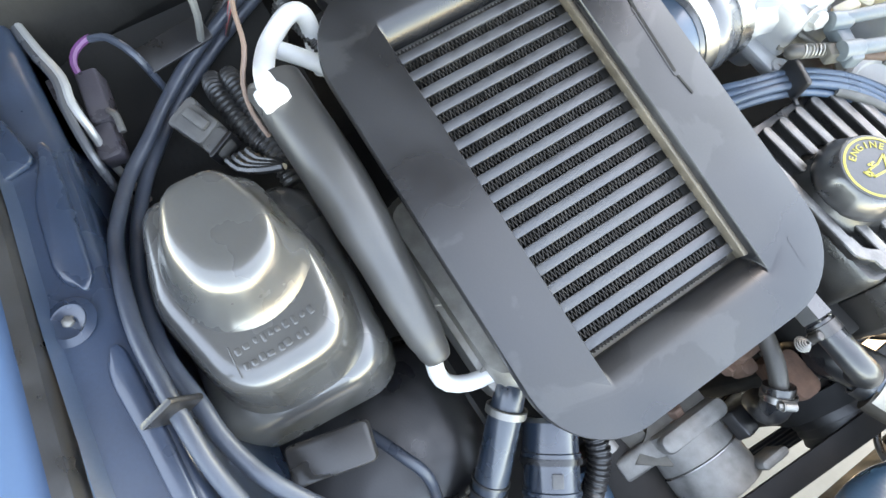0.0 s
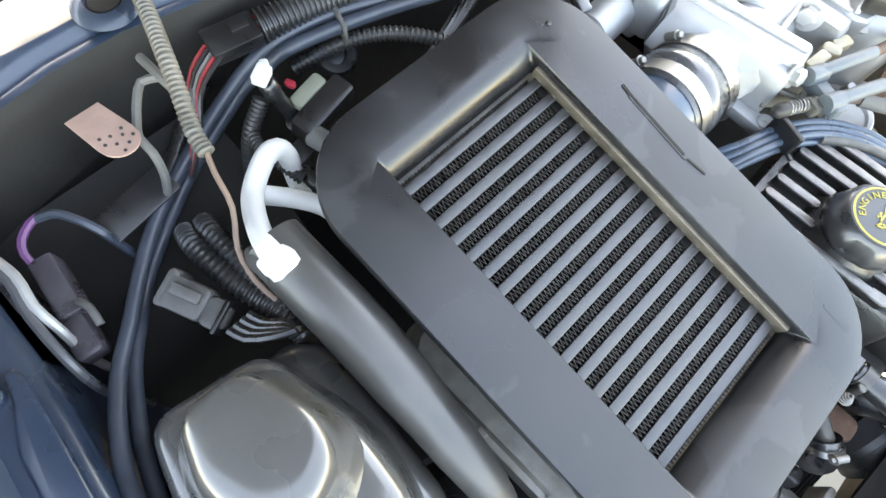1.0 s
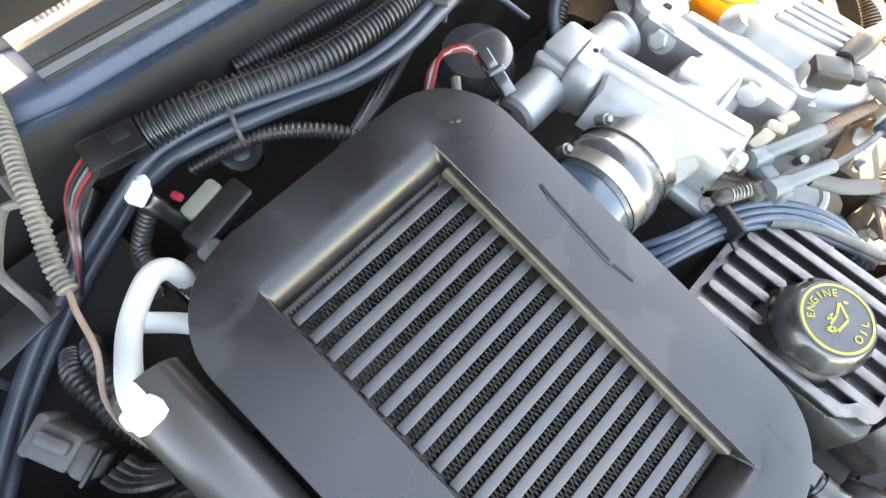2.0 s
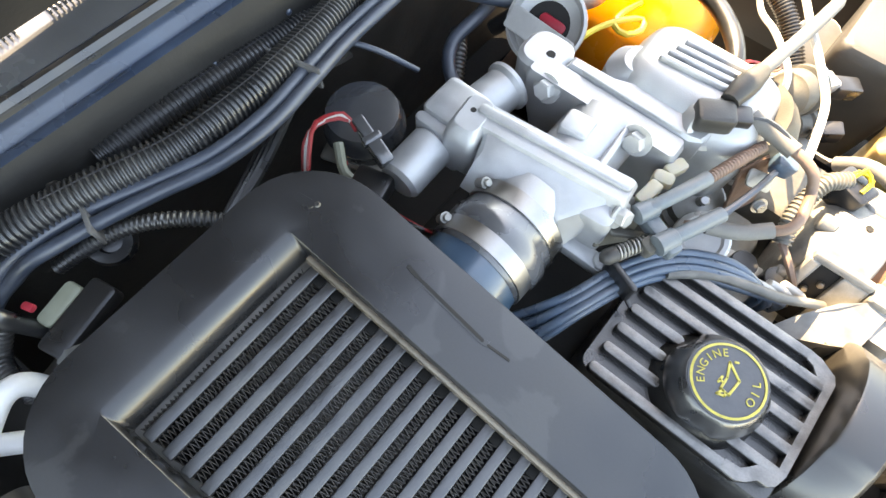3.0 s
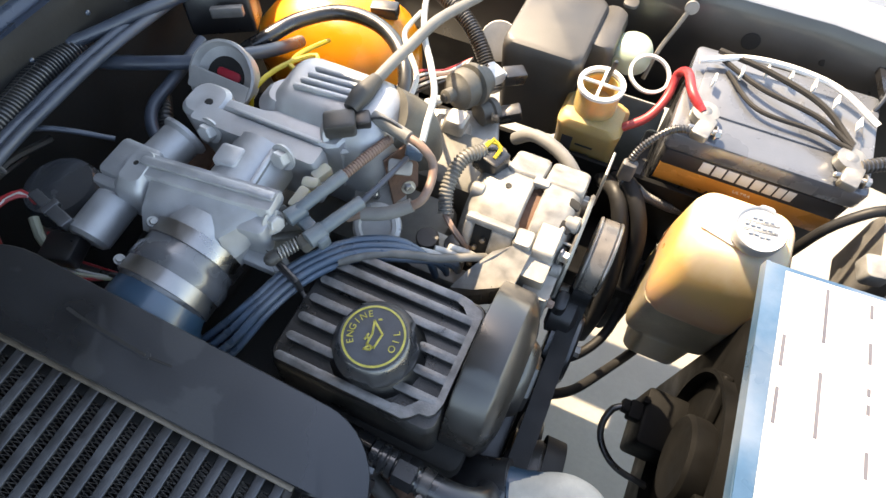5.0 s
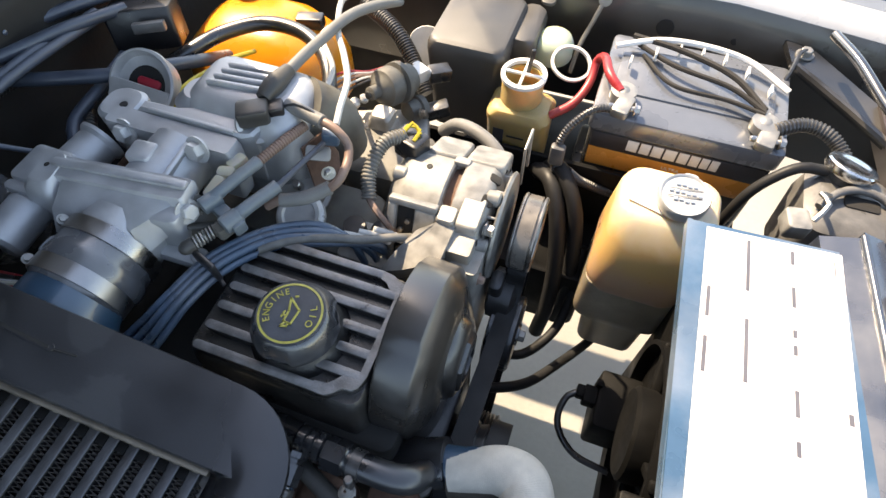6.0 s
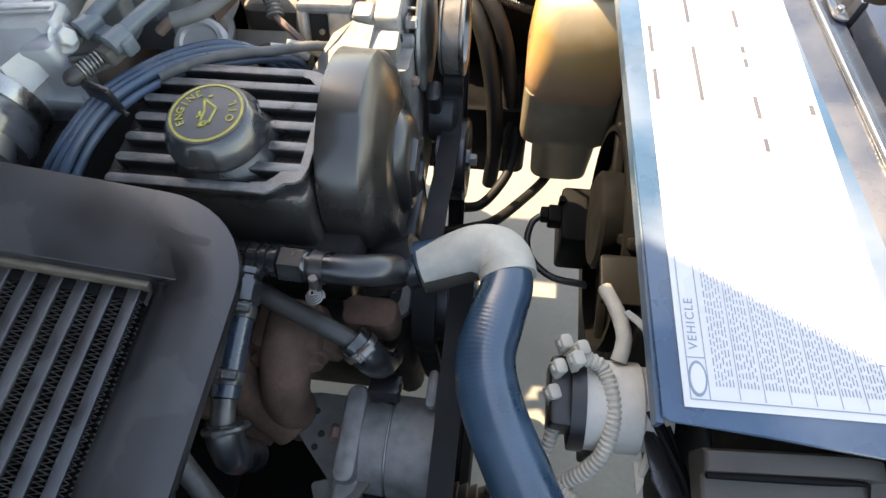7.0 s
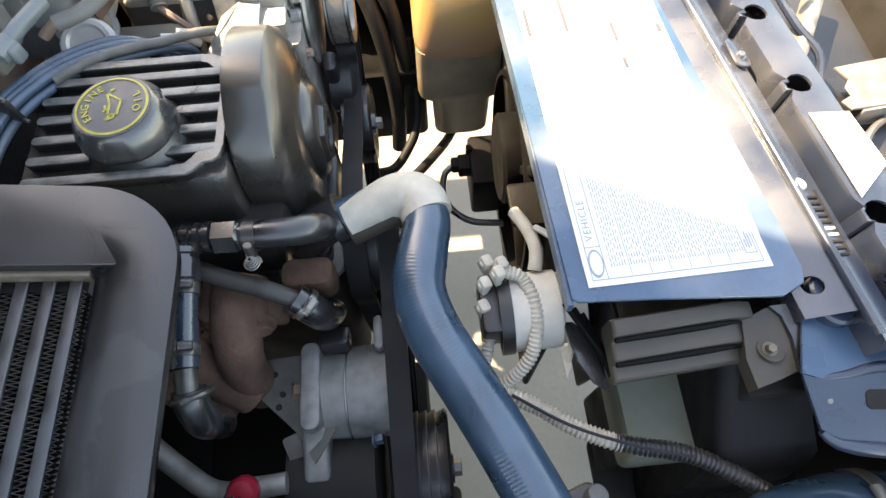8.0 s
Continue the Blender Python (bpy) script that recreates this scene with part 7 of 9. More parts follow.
# ---- headlamp corner beyond the battery ----
lamp = thing("headlamp_housing", (0.49, 0.37, 0.62), "grey plastic and chrome headlamp mounting", "headlamp")
part("shell", loft([[(x, y, z) for x, y in rrect(w, d, 0.02, 5, 0.500, 0.375)] for w, d, z in ((0.09, 0.10, 0.62), (0.10, 0.11, 0.70), (0.095, 0.10, 0.728), (0.07, 0.075, 0.738))]), GREY_PLASTIC, lamp)
part("cap", lathe([(0.020, -0.012), (0.027, -0.010), (0.0295, -0.006), (0.0295, 0.001), (0.0275, 0.003), (0.020, 0.0035), (0.018, 0.0025), (0.001, 0.0028)], (0.494, 0.414, 0.752), (0.17, 0.33, 0.93), 40), CHROME, lamp, "round chromed cap")
part("cap_neck", rod(0.018, 0.026, (0.490, 0.406, 0.722), (0.17, 0.33, 0.93)), GREY_PLASTIC, lamp)
part("moulded_lip", sweep([(0.462, 0.350, 0.742), (0.480, 0.372, 0.748), (0.506, 0.384, 0.748), (0.535, 0.378, 0.744), (0.548, 0.350, 0.738)], 0.0048, n=10), GREY_PLASTIC, lamp)
part("slot", rbox((0.038, 0.018, 0.004), (0.510, 0.372, 0.736), 0.004, 0.001), DARK, lamp)
part("bulb_plug", moved(rbox((0.026, 0.030, 0.022), (0, 0, 0), 0.005, 0.003), (0.438, 0.318, 0.730), (0, 0, 10)), ALT_CAST, lamp)
part("spring_wire", sweep([(0.452, 0.318, 0.752), (0.462, 0.335, 0.764), (0.456, 0.352, 0.760), (0.470, 0.362, 0.750)], 0.003, n=7), STEEL, lamp)
cable("lamp_hose", [(0.470, 0.405, 0.745), (0.440, 0.400, 0.745), (0.415, 0.388, 0.728), (0.398, 0.378, 0.70), (0.388, 0.37, 0.65)], 0.0066, DULL_HOSE, "black hose behind the headlamp", "hose")
strut = thing("stay_rod", (0.50, 0.48, 0.72), "black strut stay with a grey ball end", "stay")
part("rail", sweep([(0.455, 0.600, 0.790), (0.480, 0.545, 0.795), (0.515, 0.470, 0.790), (0.560, 0.400, 0.785), (0.60, 0.36, 0.785)], 0.0065, n=10), BLACK_PAINT, strut)
part("knob", lathe([(0.004, 0), (0.004, 0.012), (0.014, 0.016), (0.016, 0.024), (0.012, 0.030), (0.003, 0.031)], (0.545, 0.475, 0.780), (0.2, 0.1, 1), 20), GREY_PLASTIC, strut, "grey rubber buffer")

for pts, r in (([(-0.56, 0.13, 0.815), (-0.50, 0.150, 0.818), (-0.43, 0.175, 0.818), (-0.36, 0.215, 0.812), (-0.325, 0.250, 0.805), (-0.31, 0.30, 0.78), (-0.32, 0.36, 0.74)], 0.0085),
               ([(-0.53, 0.10, 0.835), (-0.47, 0.175, 0.84), (-0.44, 0.24, 0.838), (-0.42, 0.32, 0.82)], 0.0075),
               ([(-0.55, 0.16, 0.825), (-0.49, 0.24, 0.835), (-0.46, 0.32, 0.825), (-0.44, 0.40, 0.80)], 0.0075),
               ([(-0.385, 0.260, 0.80), (-0.382, 0.20, 0.795), (-0.385, 0.150, 0.785), (-0.365, 0.125, 0.77), (-0.34, 0.13, 0.75)], 0.0075),
               ([(-0.60, 0.05, 0.83), (-0.50, 0.02, 0.835), (-0.42, 0.06, 0.83), (-0.38, 0.09, 0.80)], 0.003)):
    cable("bay_hose", pts, r, HOSE_BLUE, "blue-black rubber hose behind the intake", "hose", group="rear hoses")
cable("bay_loom", [(-0.40, 0.18, 0.77), (-0.38, 0.155, 0.765), (-0.36, 0.12, 0.74), (-0.35, 0.09, 0.70)], 0.010, LOOM, "black corrugated loom beside the diaphragm valve", "wiring loom", ribs=0.0045)
tray = thing("battery_tray", (0.31, 0.51, 0.51), "black plastic battery tray", "tray")
part("tray", rbox((0.27, 0.20, 0.03), (0.309, 0.51, 0.504), 0.01, 0.004), BLACK_PLASTIC, tray)
part("leg", rbox((0.05, 0.10, 0.10), (0.205, 0.455, 0.41), 0.01, 0.004), SHROUD_BLACK, tray)

# ---- radiator shield with its emissions label ----
sh = thing("radiator_shield", (0.41, 0.04, 0.76), "glossy dark blue radiator sight shield with a white label", "shield")
ZS = 0.7735
SH = [(0.340, -0.174), (0.345, -0.177), (0.402, -0.180), (0.497, -0.187), (0.516, -0.178), (0.519, -0.165), (0.4785, 0.267), (0.318, 0.259)]
part("panel", plate(SH, 0.004, (0, 0, ZS - 0.004)), SHIELD_PAINT, sh)
part("edge_flange", loft([[(x0, y, z), (x0 + 0.004, y, z), (x0 + 0.004, y, z - 0.014), (x0, y, z - 0.014)] for x0, y, z in ((0.3375, -0.178, ZS - 0.003), (0.329, 0.04, ZS - 0.003), (0.3195, 0.262, ZS - 0.003))]), SHIELD_PAINT, sh)
ZL = ZS + 0.0006
label = part("label_sheet", plate([(0.354, -0.167), (0.497, -0.163), (0.468, 0.262), (0.338, 0.254)], 0.0008, (0, 0, ZL - 0.0004), e=0.0002), PAPER, sh, "white printed emissions label")


def on_label(u, v):
    """A place on the label: u across it, v along it from its near end."""
    a = Vector((0.354, -0.167)).lerp(Vector((0.497, -0.163)), u)
    b = Vector((0.338, 0.254)).lerp(Vector((0.468, 0.262)), u)
    return a.lerp(b, v)


def ink(u, v, du, dv, material=INK, name="print_bar"):
    a, b, c, d = on_label(u, v), on_label(u + du, v), on_label(u + du, v + dv), on_label(u, v + dv)
    part(name, loft([[(p.x, p.y, ZL + z) for p in (a, b, c, d)] for z in (0.0003, 0.0008)]), material, label)


# border lines, heading box, columns of small print (unreadable: plain bars)
for u, v, du, dv in ((0.03, 0.012, 0.003, 0.40), (0.03, 0.012, 0.93, 0.0012), (0.96, 0.012, 0.003, 0.40), (0.115, 0.012, 0.003, 0.40), (0.03, 0.078, 0.085, 0.001)):
    ink(u, v, du, dv, name="print_line")
rng = random.Random(4)
for c in range(7):
    if c:
        ink(0.139 + 0.108 * c, 0.016, 0.0018, 0.33 - 0.012 * c, name="print_line")
    for k in range(6):
        u = 0.150 + 0.108 * c + 0.0150 * k
        v = 0.035
        while v < (0.31 if c != 3 else 0.27) - 0.013 * k:
            d = rng.uniform(0.005, 0.013)
            ink(u, v, 0.0034, min(d, 0.3 - v))
            v += d + rng.uniform(0.003, 0.007)
for q in ((0.885, 0.03, 0.0035, 0.058), (0.945, 0.03, 0.0035, 0.058), (0.885, 0.03, 0.063, 0.0015), (0.885, 0.0865, 0.063, 0.0015), (0.900, 0.042, 0.006, 0.016), (0.914, 0.040, 0.006, 0.034), (0.928, 0.042, 0.006, 0.028)):
    ink(*q, name="print_line")
part("lettering", moved(letters("VEHICLE", 0.0085, 0.0001, 1.2), (*on_label(0.072, 0.135), ZL + 0.0006), (0, 0, 92)), INK, label)
logo = [(0.006 * math.cos(a), 0.012 * math.sin(a)) for a in [2 * math.pi * i / 24 for i in range(24)]]
part("maker_oval", plate(logo, 0.0006, (*on_label(0.072, 0.045), ZL + 0.0002), e=0.0001), INK, label)
part("oval_centre", plate([(x * 0.78, y * 0.82) for x, y in logo], 0.0006, (*on_label(0.072, 0.045), ZL + 0.0005), e=0.0001), PAPER, label)
for u, runs in ((0.035, ((0.615, 0.70), (0.75, 0.83))), (0.305, ((0.615, 0.767), (0.84, 0.984))),
                (0.625, ((0.49, 0.521), (0.57, 0.627), (0.707, 0.731), (0.749, 0.768), (0.825, 0.879), (0.941, 0.979)))):
    for a, b in runs:
        ink(u, a, 0.026, b - a, INK_DARK, "print_bar")
for a, b in ((0.521, 0.57), (0.627, 0.707), (0.768, 0.825), (0.879, 0.941)):
    ink(0.624, a, 0.002, b - a, name="print_line")
    ink(0.650, a, 0.002, b - a, name="print_line")
ink(0.936, 0.928, 0.008, 0.047, INK_DARK, "print_bar")
for u in (0.945, 0.958, 0.972):
    ink(u, 0.617, 0.002, 0.305, name="print_line")
ink(0.942, 0.583, 0.030, 0.024, INK_DARK, "print_box")
for u, v in ((0.030, 0.572), (0.255, 0.572), (0.030, 0.490), (0.258, 0.490)):
    ink(u, v, 0.05, 0.03, PALE_ORANGE, "orange_mark")

# ---- air meter, ducts and shroud near the label's end ----
maf = thing("air_meter", (0.32, -0.15, 0.63), "pale cream round air meter with connectors", "air meter")
part("barrel", lathe([(0.030, 0), (0.036, 0.003), (0.036, 0.048), (0.033, 0.050), (0.033, 0.070)], (0.300, -0.148, 0.676), (1, 0, 0.05), 36), GOLD_EDGE, maf)
part("ring", ring_band((0.300, -0.148, 0.676), (1, 0, 0.05), 0.035, 0.012, 0.003, 36), BLACK_PLASTIC, maf)
part("connector", moved(rbox((0.026, 0.055, 0.040), (0, 0, 0), 0.004, 0.003), (0.290, -0.146, 0.665)), BLACK_PLASTIC, maf)
for q in ((0.284, -0.112, 0.705), (0.296, -0.118, 0.712), (0.280, -0.132, 0.704), (0.292, -0.128, 0.716), (0.277, -0.150, 0.695)):
    part("terminal", moved(joined(rbox((0.010, 0.012, 0.014), (0, 0, 0), 0.003, 0.002), rbox((0.013, 0.006, 0.006), (0, 0, 0.004), 0.002, 0.001), rbox((0.006, 0.014, 0.005), (0, 0, -0.003), 0.001, 0.001)), q, (0, 15, 20)), PALE_CREAM, maf)
part("bracket", moved(rbox((0.005, 0.09, 0.10), (0, 0, 0), 0.006, 0.002), (0.368, -0.165, 0.62), (0, 12, 0)), BLACK_PLASTIC, maf)
cable("meter_loom", [(0.300, -0.122, 0.716), (0.316, -0.130, 0.712), (0.324, -0.160, 0.708), (0.318, -0.190, 0.690), (0.300, -0.206, 0.670), (0.280, -0.212, 0.65)], 0.0065, PALE_CREAM, "pale corrugated loom at the air meter", "wiring loom", ribs=0.004)
cable("meter_loom", [(0.288, -0.150, 0.690), (0.282, -0.175, 0.678), (0.276, -0.195, 0.66)], 0.0058, PALE_CREAM, "pale corrugated loom stub", "wiring loom", ribs=0.004)
# One loom in two tones: its lit and shaded stretches are put into colour.
cable("shroud_loom", [(0.262, -0.198, 0.662), (0.297, -0.220, 0.664), (0.323, -0.235, 0.664), (0.345, -0.251, 0.664), (0.371, -0.264, 0.664), (0.385, -0.269, 0.664)], 0.0078, PALE_CREAM, "stretch of corrugated loom, coloured pale as if sunlit", "wiring loom", ribs=0.0040, n=12)
cable("shroud_loom", [(0.380, -0.267, 0.664), (0.399, -0.273, 0.664), (0.426, -0.279, 0.664), (0.452, -0.289, 0.664), (0.484, -0.309, 0.662), (0.515, -0.330, 0.65)], 0.0080, LOOM, "stretch of the same loom, coloured dark for shade", "wiring loom", ribs=0.0040, n=12)
cable("loom_seam", [(0.297, -0.2215, 0.6715), (0.345, -0.2525, 0.6715), (0.399, -0.2745, 0.6718), (0.440, -0.286, 0.6715)], 0.0016, INK_BLACK, "black split line along the loom", "seam", n=6)
cable("meter_cable", [(0.322, -0.050, 0.690), (0.330, -0.075, 0.700), (0.334, -0.100, 0.705), (0.330, -0.118, 0.700)], 0.0065, PALE_CREAM, "pale taped cable to the air meter", "cable")
cable("meter_cable", [(0.334, -0.082, 0.716), (0.346, -0.098, 0.724), (0.350, -0.118, 0.716)], 0.003, WIRE_WHITE, "thin pale wire tie", "wire", n=6)

shroud = thing("fan_shroud", (0.44, -0.21, 0.55), "black moulded fan shroud with stepped ribs", "shroud")
STEPS = ((-0.186, 0.730), (-0.187, 0.755), (-0.189, 0.758), (-0.198, 0.7577), (-0.2010, 0.7560), (-0.2028, 0.7490), (-0.2050, 0.7472), (-0.2145, 0.7468), (-0.2172, 0.7452), (-0.2188, 0.7385), (-0.2210, 0.7368), (-0.2290, 0.7362), (-0.2308, 0.7345), (-0.2316, 0.7285), (-0.2290, 0.7265), (-0.190, 0.7265))
part("stepped_plate", loft([[(x, y + dy, min(z, 0.7285) if k in (0, 13, 14, 15) else z - dz) for k, (y, z) in enumerate(STEPS)] for x, dy, dz in
                            ((0.3700, 0.0, 0.002), (0.3712, 0.0, 0.0005), (0.373, 0.0, 0.0), (0.420, 0.0032, 0.0), (0.462, 0.0062, 0.0005), (0.474, 0.0065, 0.003), (0.482, 0.0065, 0.006))]), PLATE_BROWN, shroud)
FOLD = ((-0.206, 0.732), (-0.226, 0.724), (-0.246, 0.706), (-0.264, 0.690), (-0.282, 0.679), (-0.290, 0.672), (-0.296, 0.655), (-0.308, 0.600), (-0.318, 0.46))
part("wall", loft([[(x + lean * (i / 8), y, z - drop) for i, (y, z) in enumerate(FOLD)] + [(x + lean, -0.24, 0.46), (x, -0.20, 0.70 - drop)] for x, lean, drop in
                   ((0.460, -0.004, 0.034), (0.461, -0.004, 0.016), (0.465, -0.003, 0.007), (0.473, 0.0, 0.002), (0.486, 0.004, 0.0), (0.505, 0.010, 0.001), (0.535, 0.02, 0.008))]), DULL_HOSE, shroud, "folded black duct wall")
for y, z, dy in ((-0.2034, 0.7525, 0.006), (-0.2196, 0.7415, 0.006)):
    part("groove", sweep([(0.3715, y, z), (0.420, y + dy * 0.55, z), (0.4630, y + dy, z - 0.0005), (0.472, y + dy, z - 0.003)], (0.0022, 0.0028, 0.0028, 0.001), n=8), SHROUD_BLACK, shroud)
for k in range(3):
    part("side_rib", sweep([(0.346 + 0.007 * k, -0.160 - 0.004 * k, 0.724 - 0.004 * k), (0.358 + 0.006 * k, -0.184 - 0.006 * k, 0.722 - 0.004 * k), (0.369 + 0.003 * k, -0.206 - 0.008 * k, 0.720 - 0.004 * k)], 0.0030, n=8), SHROUD_BLACK, shroud)
part("side", plate([(0.344, -0.158), (0.372, -0.190), (0.374, -0.232), (0.362, -0.224), (0.352, -0.205)], 0.003, (0, 0, 0.700)), GLOSS_PLASTIC, shroud)
part("torn_rim", joined(sweep([(0.354, -0.156, 0.708), (0.3535, -0.172, 0.700), (0.352, -0.188, 0.690), (0.346, -0.208, 0.676)], (0.0015, 0.002, 0.0035, 0.002), n=8), plate([(0.343, -0.190), (0.353, -0.186), (0.3505, -0.205), (0.345, -0.214)], 0.002, (0, 0, 0.682))), PALE_CREAM, shroud, "pale torn edge")
part("ear", loft([[(x, y, z + dz) for x, y, z in ((0.474, -0.196, 0.748), (0.492, -0.189, 0.752), (0.509, -0.189, 0.754), (0.512, -0.212, 0.752), (0.511, -0.235, 0.748), (0.492, -0.242, 0.744), (0.473, -0.247, 0.741), (0.470, -0.225, 0.744))] for dz in (-0.016, -0.001, 0.0)]), PLATE_BROWN, shroud)
part("ear_rim", loft([[(x, y, z + dz) for x, y, z in ((0.494, -0.1885, 0.754), (0.5095, -0.1885, 0.756), (0.5125, -0.212, 0.754), (0.5115, -0.236, 0.750), (0.503, -0.2385, 0.749), (0.5035, -0.214, 0.753), (0.5005, -0.197, 0.754))] for dz in (-0.012, 0.0012, 0.002)]), GLOSS_PLASTIC, shroud, "smooth raised rim")
part("washer", rod(0.0105, 0.0012, (0.489, -0.220, 0.7468), (0.03, 0.14, 1), 0.0004, 26), PLATE_BROWN, shroud)
part("bolt", nut(0.0038, 0.007, (0.487, -0.220, 0.7480), (-0.1, -0.1, 1)), BRASS_EDGE, shroud)
cooler2 = thing("radiator_tank", (0.41, -0.24, 0.5), "grey-green plastic radiator end tank", "radiator tank")
part("tank", loft([[(x, y, z) for x, y in rrect(w, d, 0.008, 4, cx, cy)] for w, d, cx, cy, z in ((0.064, 0.094, 0.431, -0.238, 0.585), (0.066, 0.096, 0.431, -0.238, 0.60), (0.066, 0.092, 0.430, -0.238, 0.628), (0.058, 0.084, 0.430, -0.238, 0.635))]), GREEN_COOLER, cooler2)
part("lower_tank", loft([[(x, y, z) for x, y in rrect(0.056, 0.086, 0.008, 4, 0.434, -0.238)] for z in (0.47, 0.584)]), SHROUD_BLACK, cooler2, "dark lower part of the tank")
fanm = thing("fan_motor", (0.33, 0.02, 0.55), "black electric cooling fan motor in its shroud with a plug", "fan")
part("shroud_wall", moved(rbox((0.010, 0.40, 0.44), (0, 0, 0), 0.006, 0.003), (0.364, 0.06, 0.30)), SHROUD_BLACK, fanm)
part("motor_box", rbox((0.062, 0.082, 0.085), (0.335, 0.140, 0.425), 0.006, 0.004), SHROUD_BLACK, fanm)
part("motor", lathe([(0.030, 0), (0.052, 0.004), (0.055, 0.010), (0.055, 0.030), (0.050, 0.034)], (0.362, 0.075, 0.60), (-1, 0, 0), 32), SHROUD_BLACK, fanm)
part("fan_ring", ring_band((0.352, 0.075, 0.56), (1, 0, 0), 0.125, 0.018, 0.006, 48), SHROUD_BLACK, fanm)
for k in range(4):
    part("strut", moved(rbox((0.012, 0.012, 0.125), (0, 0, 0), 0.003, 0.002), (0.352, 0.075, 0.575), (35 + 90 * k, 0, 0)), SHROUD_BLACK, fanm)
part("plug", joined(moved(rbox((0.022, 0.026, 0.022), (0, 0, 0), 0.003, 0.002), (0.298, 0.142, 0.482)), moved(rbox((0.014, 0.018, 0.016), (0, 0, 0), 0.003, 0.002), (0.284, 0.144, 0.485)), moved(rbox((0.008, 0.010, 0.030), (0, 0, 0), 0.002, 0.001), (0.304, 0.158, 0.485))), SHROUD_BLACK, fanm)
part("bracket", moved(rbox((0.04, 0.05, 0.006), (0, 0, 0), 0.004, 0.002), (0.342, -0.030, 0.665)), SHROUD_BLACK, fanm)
cable("fan_wire", [(0.284, 0.144, 0.493), (0.268, 0.134, 0.490), (0.262, 0.108, 0.480), (0.272, 0.085, 0.470), (0.300, 0.066, 0.462), (0.345, 0.06, 0.46)], 0.0048, RUBBER, "black looped fan wire", "wire")
cable("lower_hose_loop", [(0.16, 0.19, 0.42), (0.19, 0.205, 0.408), (0.215, 0.228, 0.425), (0.232, 0.262, 0.440), (0.236, 0.300, 0.48), (0.232, 0.34, 0.55)], 0.0078, DULL_HOSE, "black hose looping below the pulleys", "hose")
cable("lower_hose_loop", [(0.15, 0.10, 0.50), (0.185, 0.120, 0.482), (0.215, 0.150, 0.455), (0.250, 0.205, 0.425), (0.285, 0.262, 0.405), (0.305, 0.295, 0.425)], 0.0075, DULL_HOSE, "black hose slanting down across the gap", "hose")

# ---- bracket, hose and latch at the nose ----
brk = thing("corner_bracket", (0.54, -0.25, 0.72), "dark blue pressed steel corner bracket with slots", "bracket")
part("plate", loft([[(0.514, -0.197, z), (0.574, -0.221, z), (0.640, -0.247, z), (0.640, -0.266, z - 0.001), (0.566, -0.243, z - 0.001), (0.510, -0.247, z), (0.498, -0.242, z)] for z in (0.757, 0.760)]), SHIELD_PAINT, brk)
part("face", loft([[(0.498, -0.2425, z), (0.510, -0.2475, z), (0.566, -0.2435, z - 0.001), (0.640, -0.2665, z - 0.001), (0.640, -0.303, z - 0.016), (0.545, -0.296, z - 0.013), (0.512, -0.290, z - 0.010), (0.502, -0.280, z - 0.008)] for z in (0.7565, 0.7595)]), NAVY_PAINT, brk)
part("fold", sweep([(0.506, -0.2465, 0.7575), (0.530, -0.2455, 0.758), (0.566, -0.2435, 0.758), (0.640, -0.266, 0.757)], (0.002, 0.0045, 0.005, 0.005), n=10), NAVY_PAINT, brk)
part("lower_lip", sweep([(0.503, -0.282, 0.749), (0.513, -0.2905, 0.7465), (0.545, -0.297, 0.743), (0.590, -0.300, 0.741), (0.640, -0.304, 0.739)], (0.003, 0.006, 0.007, 0.007, 0.007), n=12), NAVY_PAINT, brk)
part("slot", moved(rbox((0.048, 0.014, 0.002), (0, 0, 0), 0.004, 0.0006), (0.562, -0.2655, 0.7546), (14, 0, -5)), DARK, brk)
part("rivet", rod(0.0028, 0.003, (0.513, -0.262, 0.753)), ZINC, brk)
rh = thing("radiator_inlet_hose", (0.52, -0.32, 0.62), "thick black hose with a steel clamp at the radiator", "hose")
part("tube", sweep([(0.43, -0.372, 0.665), (0.48, -0.348, 0.670), (0.54, -0.336, 0.668), (0.62, -0.338, 0.645)], 0.028, n=20), HOSE_RUBBER, rh)
clamp(rh, (0.565, -0.3355, 0.6625), (1, -0.02, -0.25), 0.0285, 0.014, (0, 0.3, 1))
fitting = thing("hose_valve", (0.33, -0.31, 0.63), "small black valve beside the hose", "valve")
part("body", moved(rbox((0.030, 0.026, 0.026), (0, 0, 0), 0.006, 0.004), (0.345, -0.312, 0.635), (0, 0, 20)), BLACK_PLASTIC, fitting)
part("tip", rod(0.009, 0.016, (0.352, -0.310, 0.655), (0.3, 0.2, 1)), GREY_PLASTIC, fitting)
comb = thing("hood_latch_spring", (0.535, -0.14, 0.79), "zinc toothed latch strip on the support channel", "latch")
part("strip", moved(rbox((0.0045, 0.056, 0.002), (0, 0, 0), 0.001, 0.0006), (0.5490, -0.132, 0.7792), (0, 16, 6)), DARK, comb, "dark slot beside the teeth")
for i in range(10):
    part("tooth", moved(rbox((0.0125, 0.0026, 0.0022), (0, 0, 0), 0.0008, 0.0006), (0.5395 + 0.00065 * i, -0.112 - 0.0056 * i, 0.7822), (0, 16, 6)), GOLD_EDGE if i in (5, 6) else DARK, comb)
part("washer", rod(0.0055, 0.0016, (0.5345, -0.100, 0.7845), (0.2, 0, 1)), PALE_ZINC, comb, "pale rivet at the bead's end")
lab = thing("support_sticker", (0.58, -0.055, 0.793), "white sticker on the radiator support", "sticker")
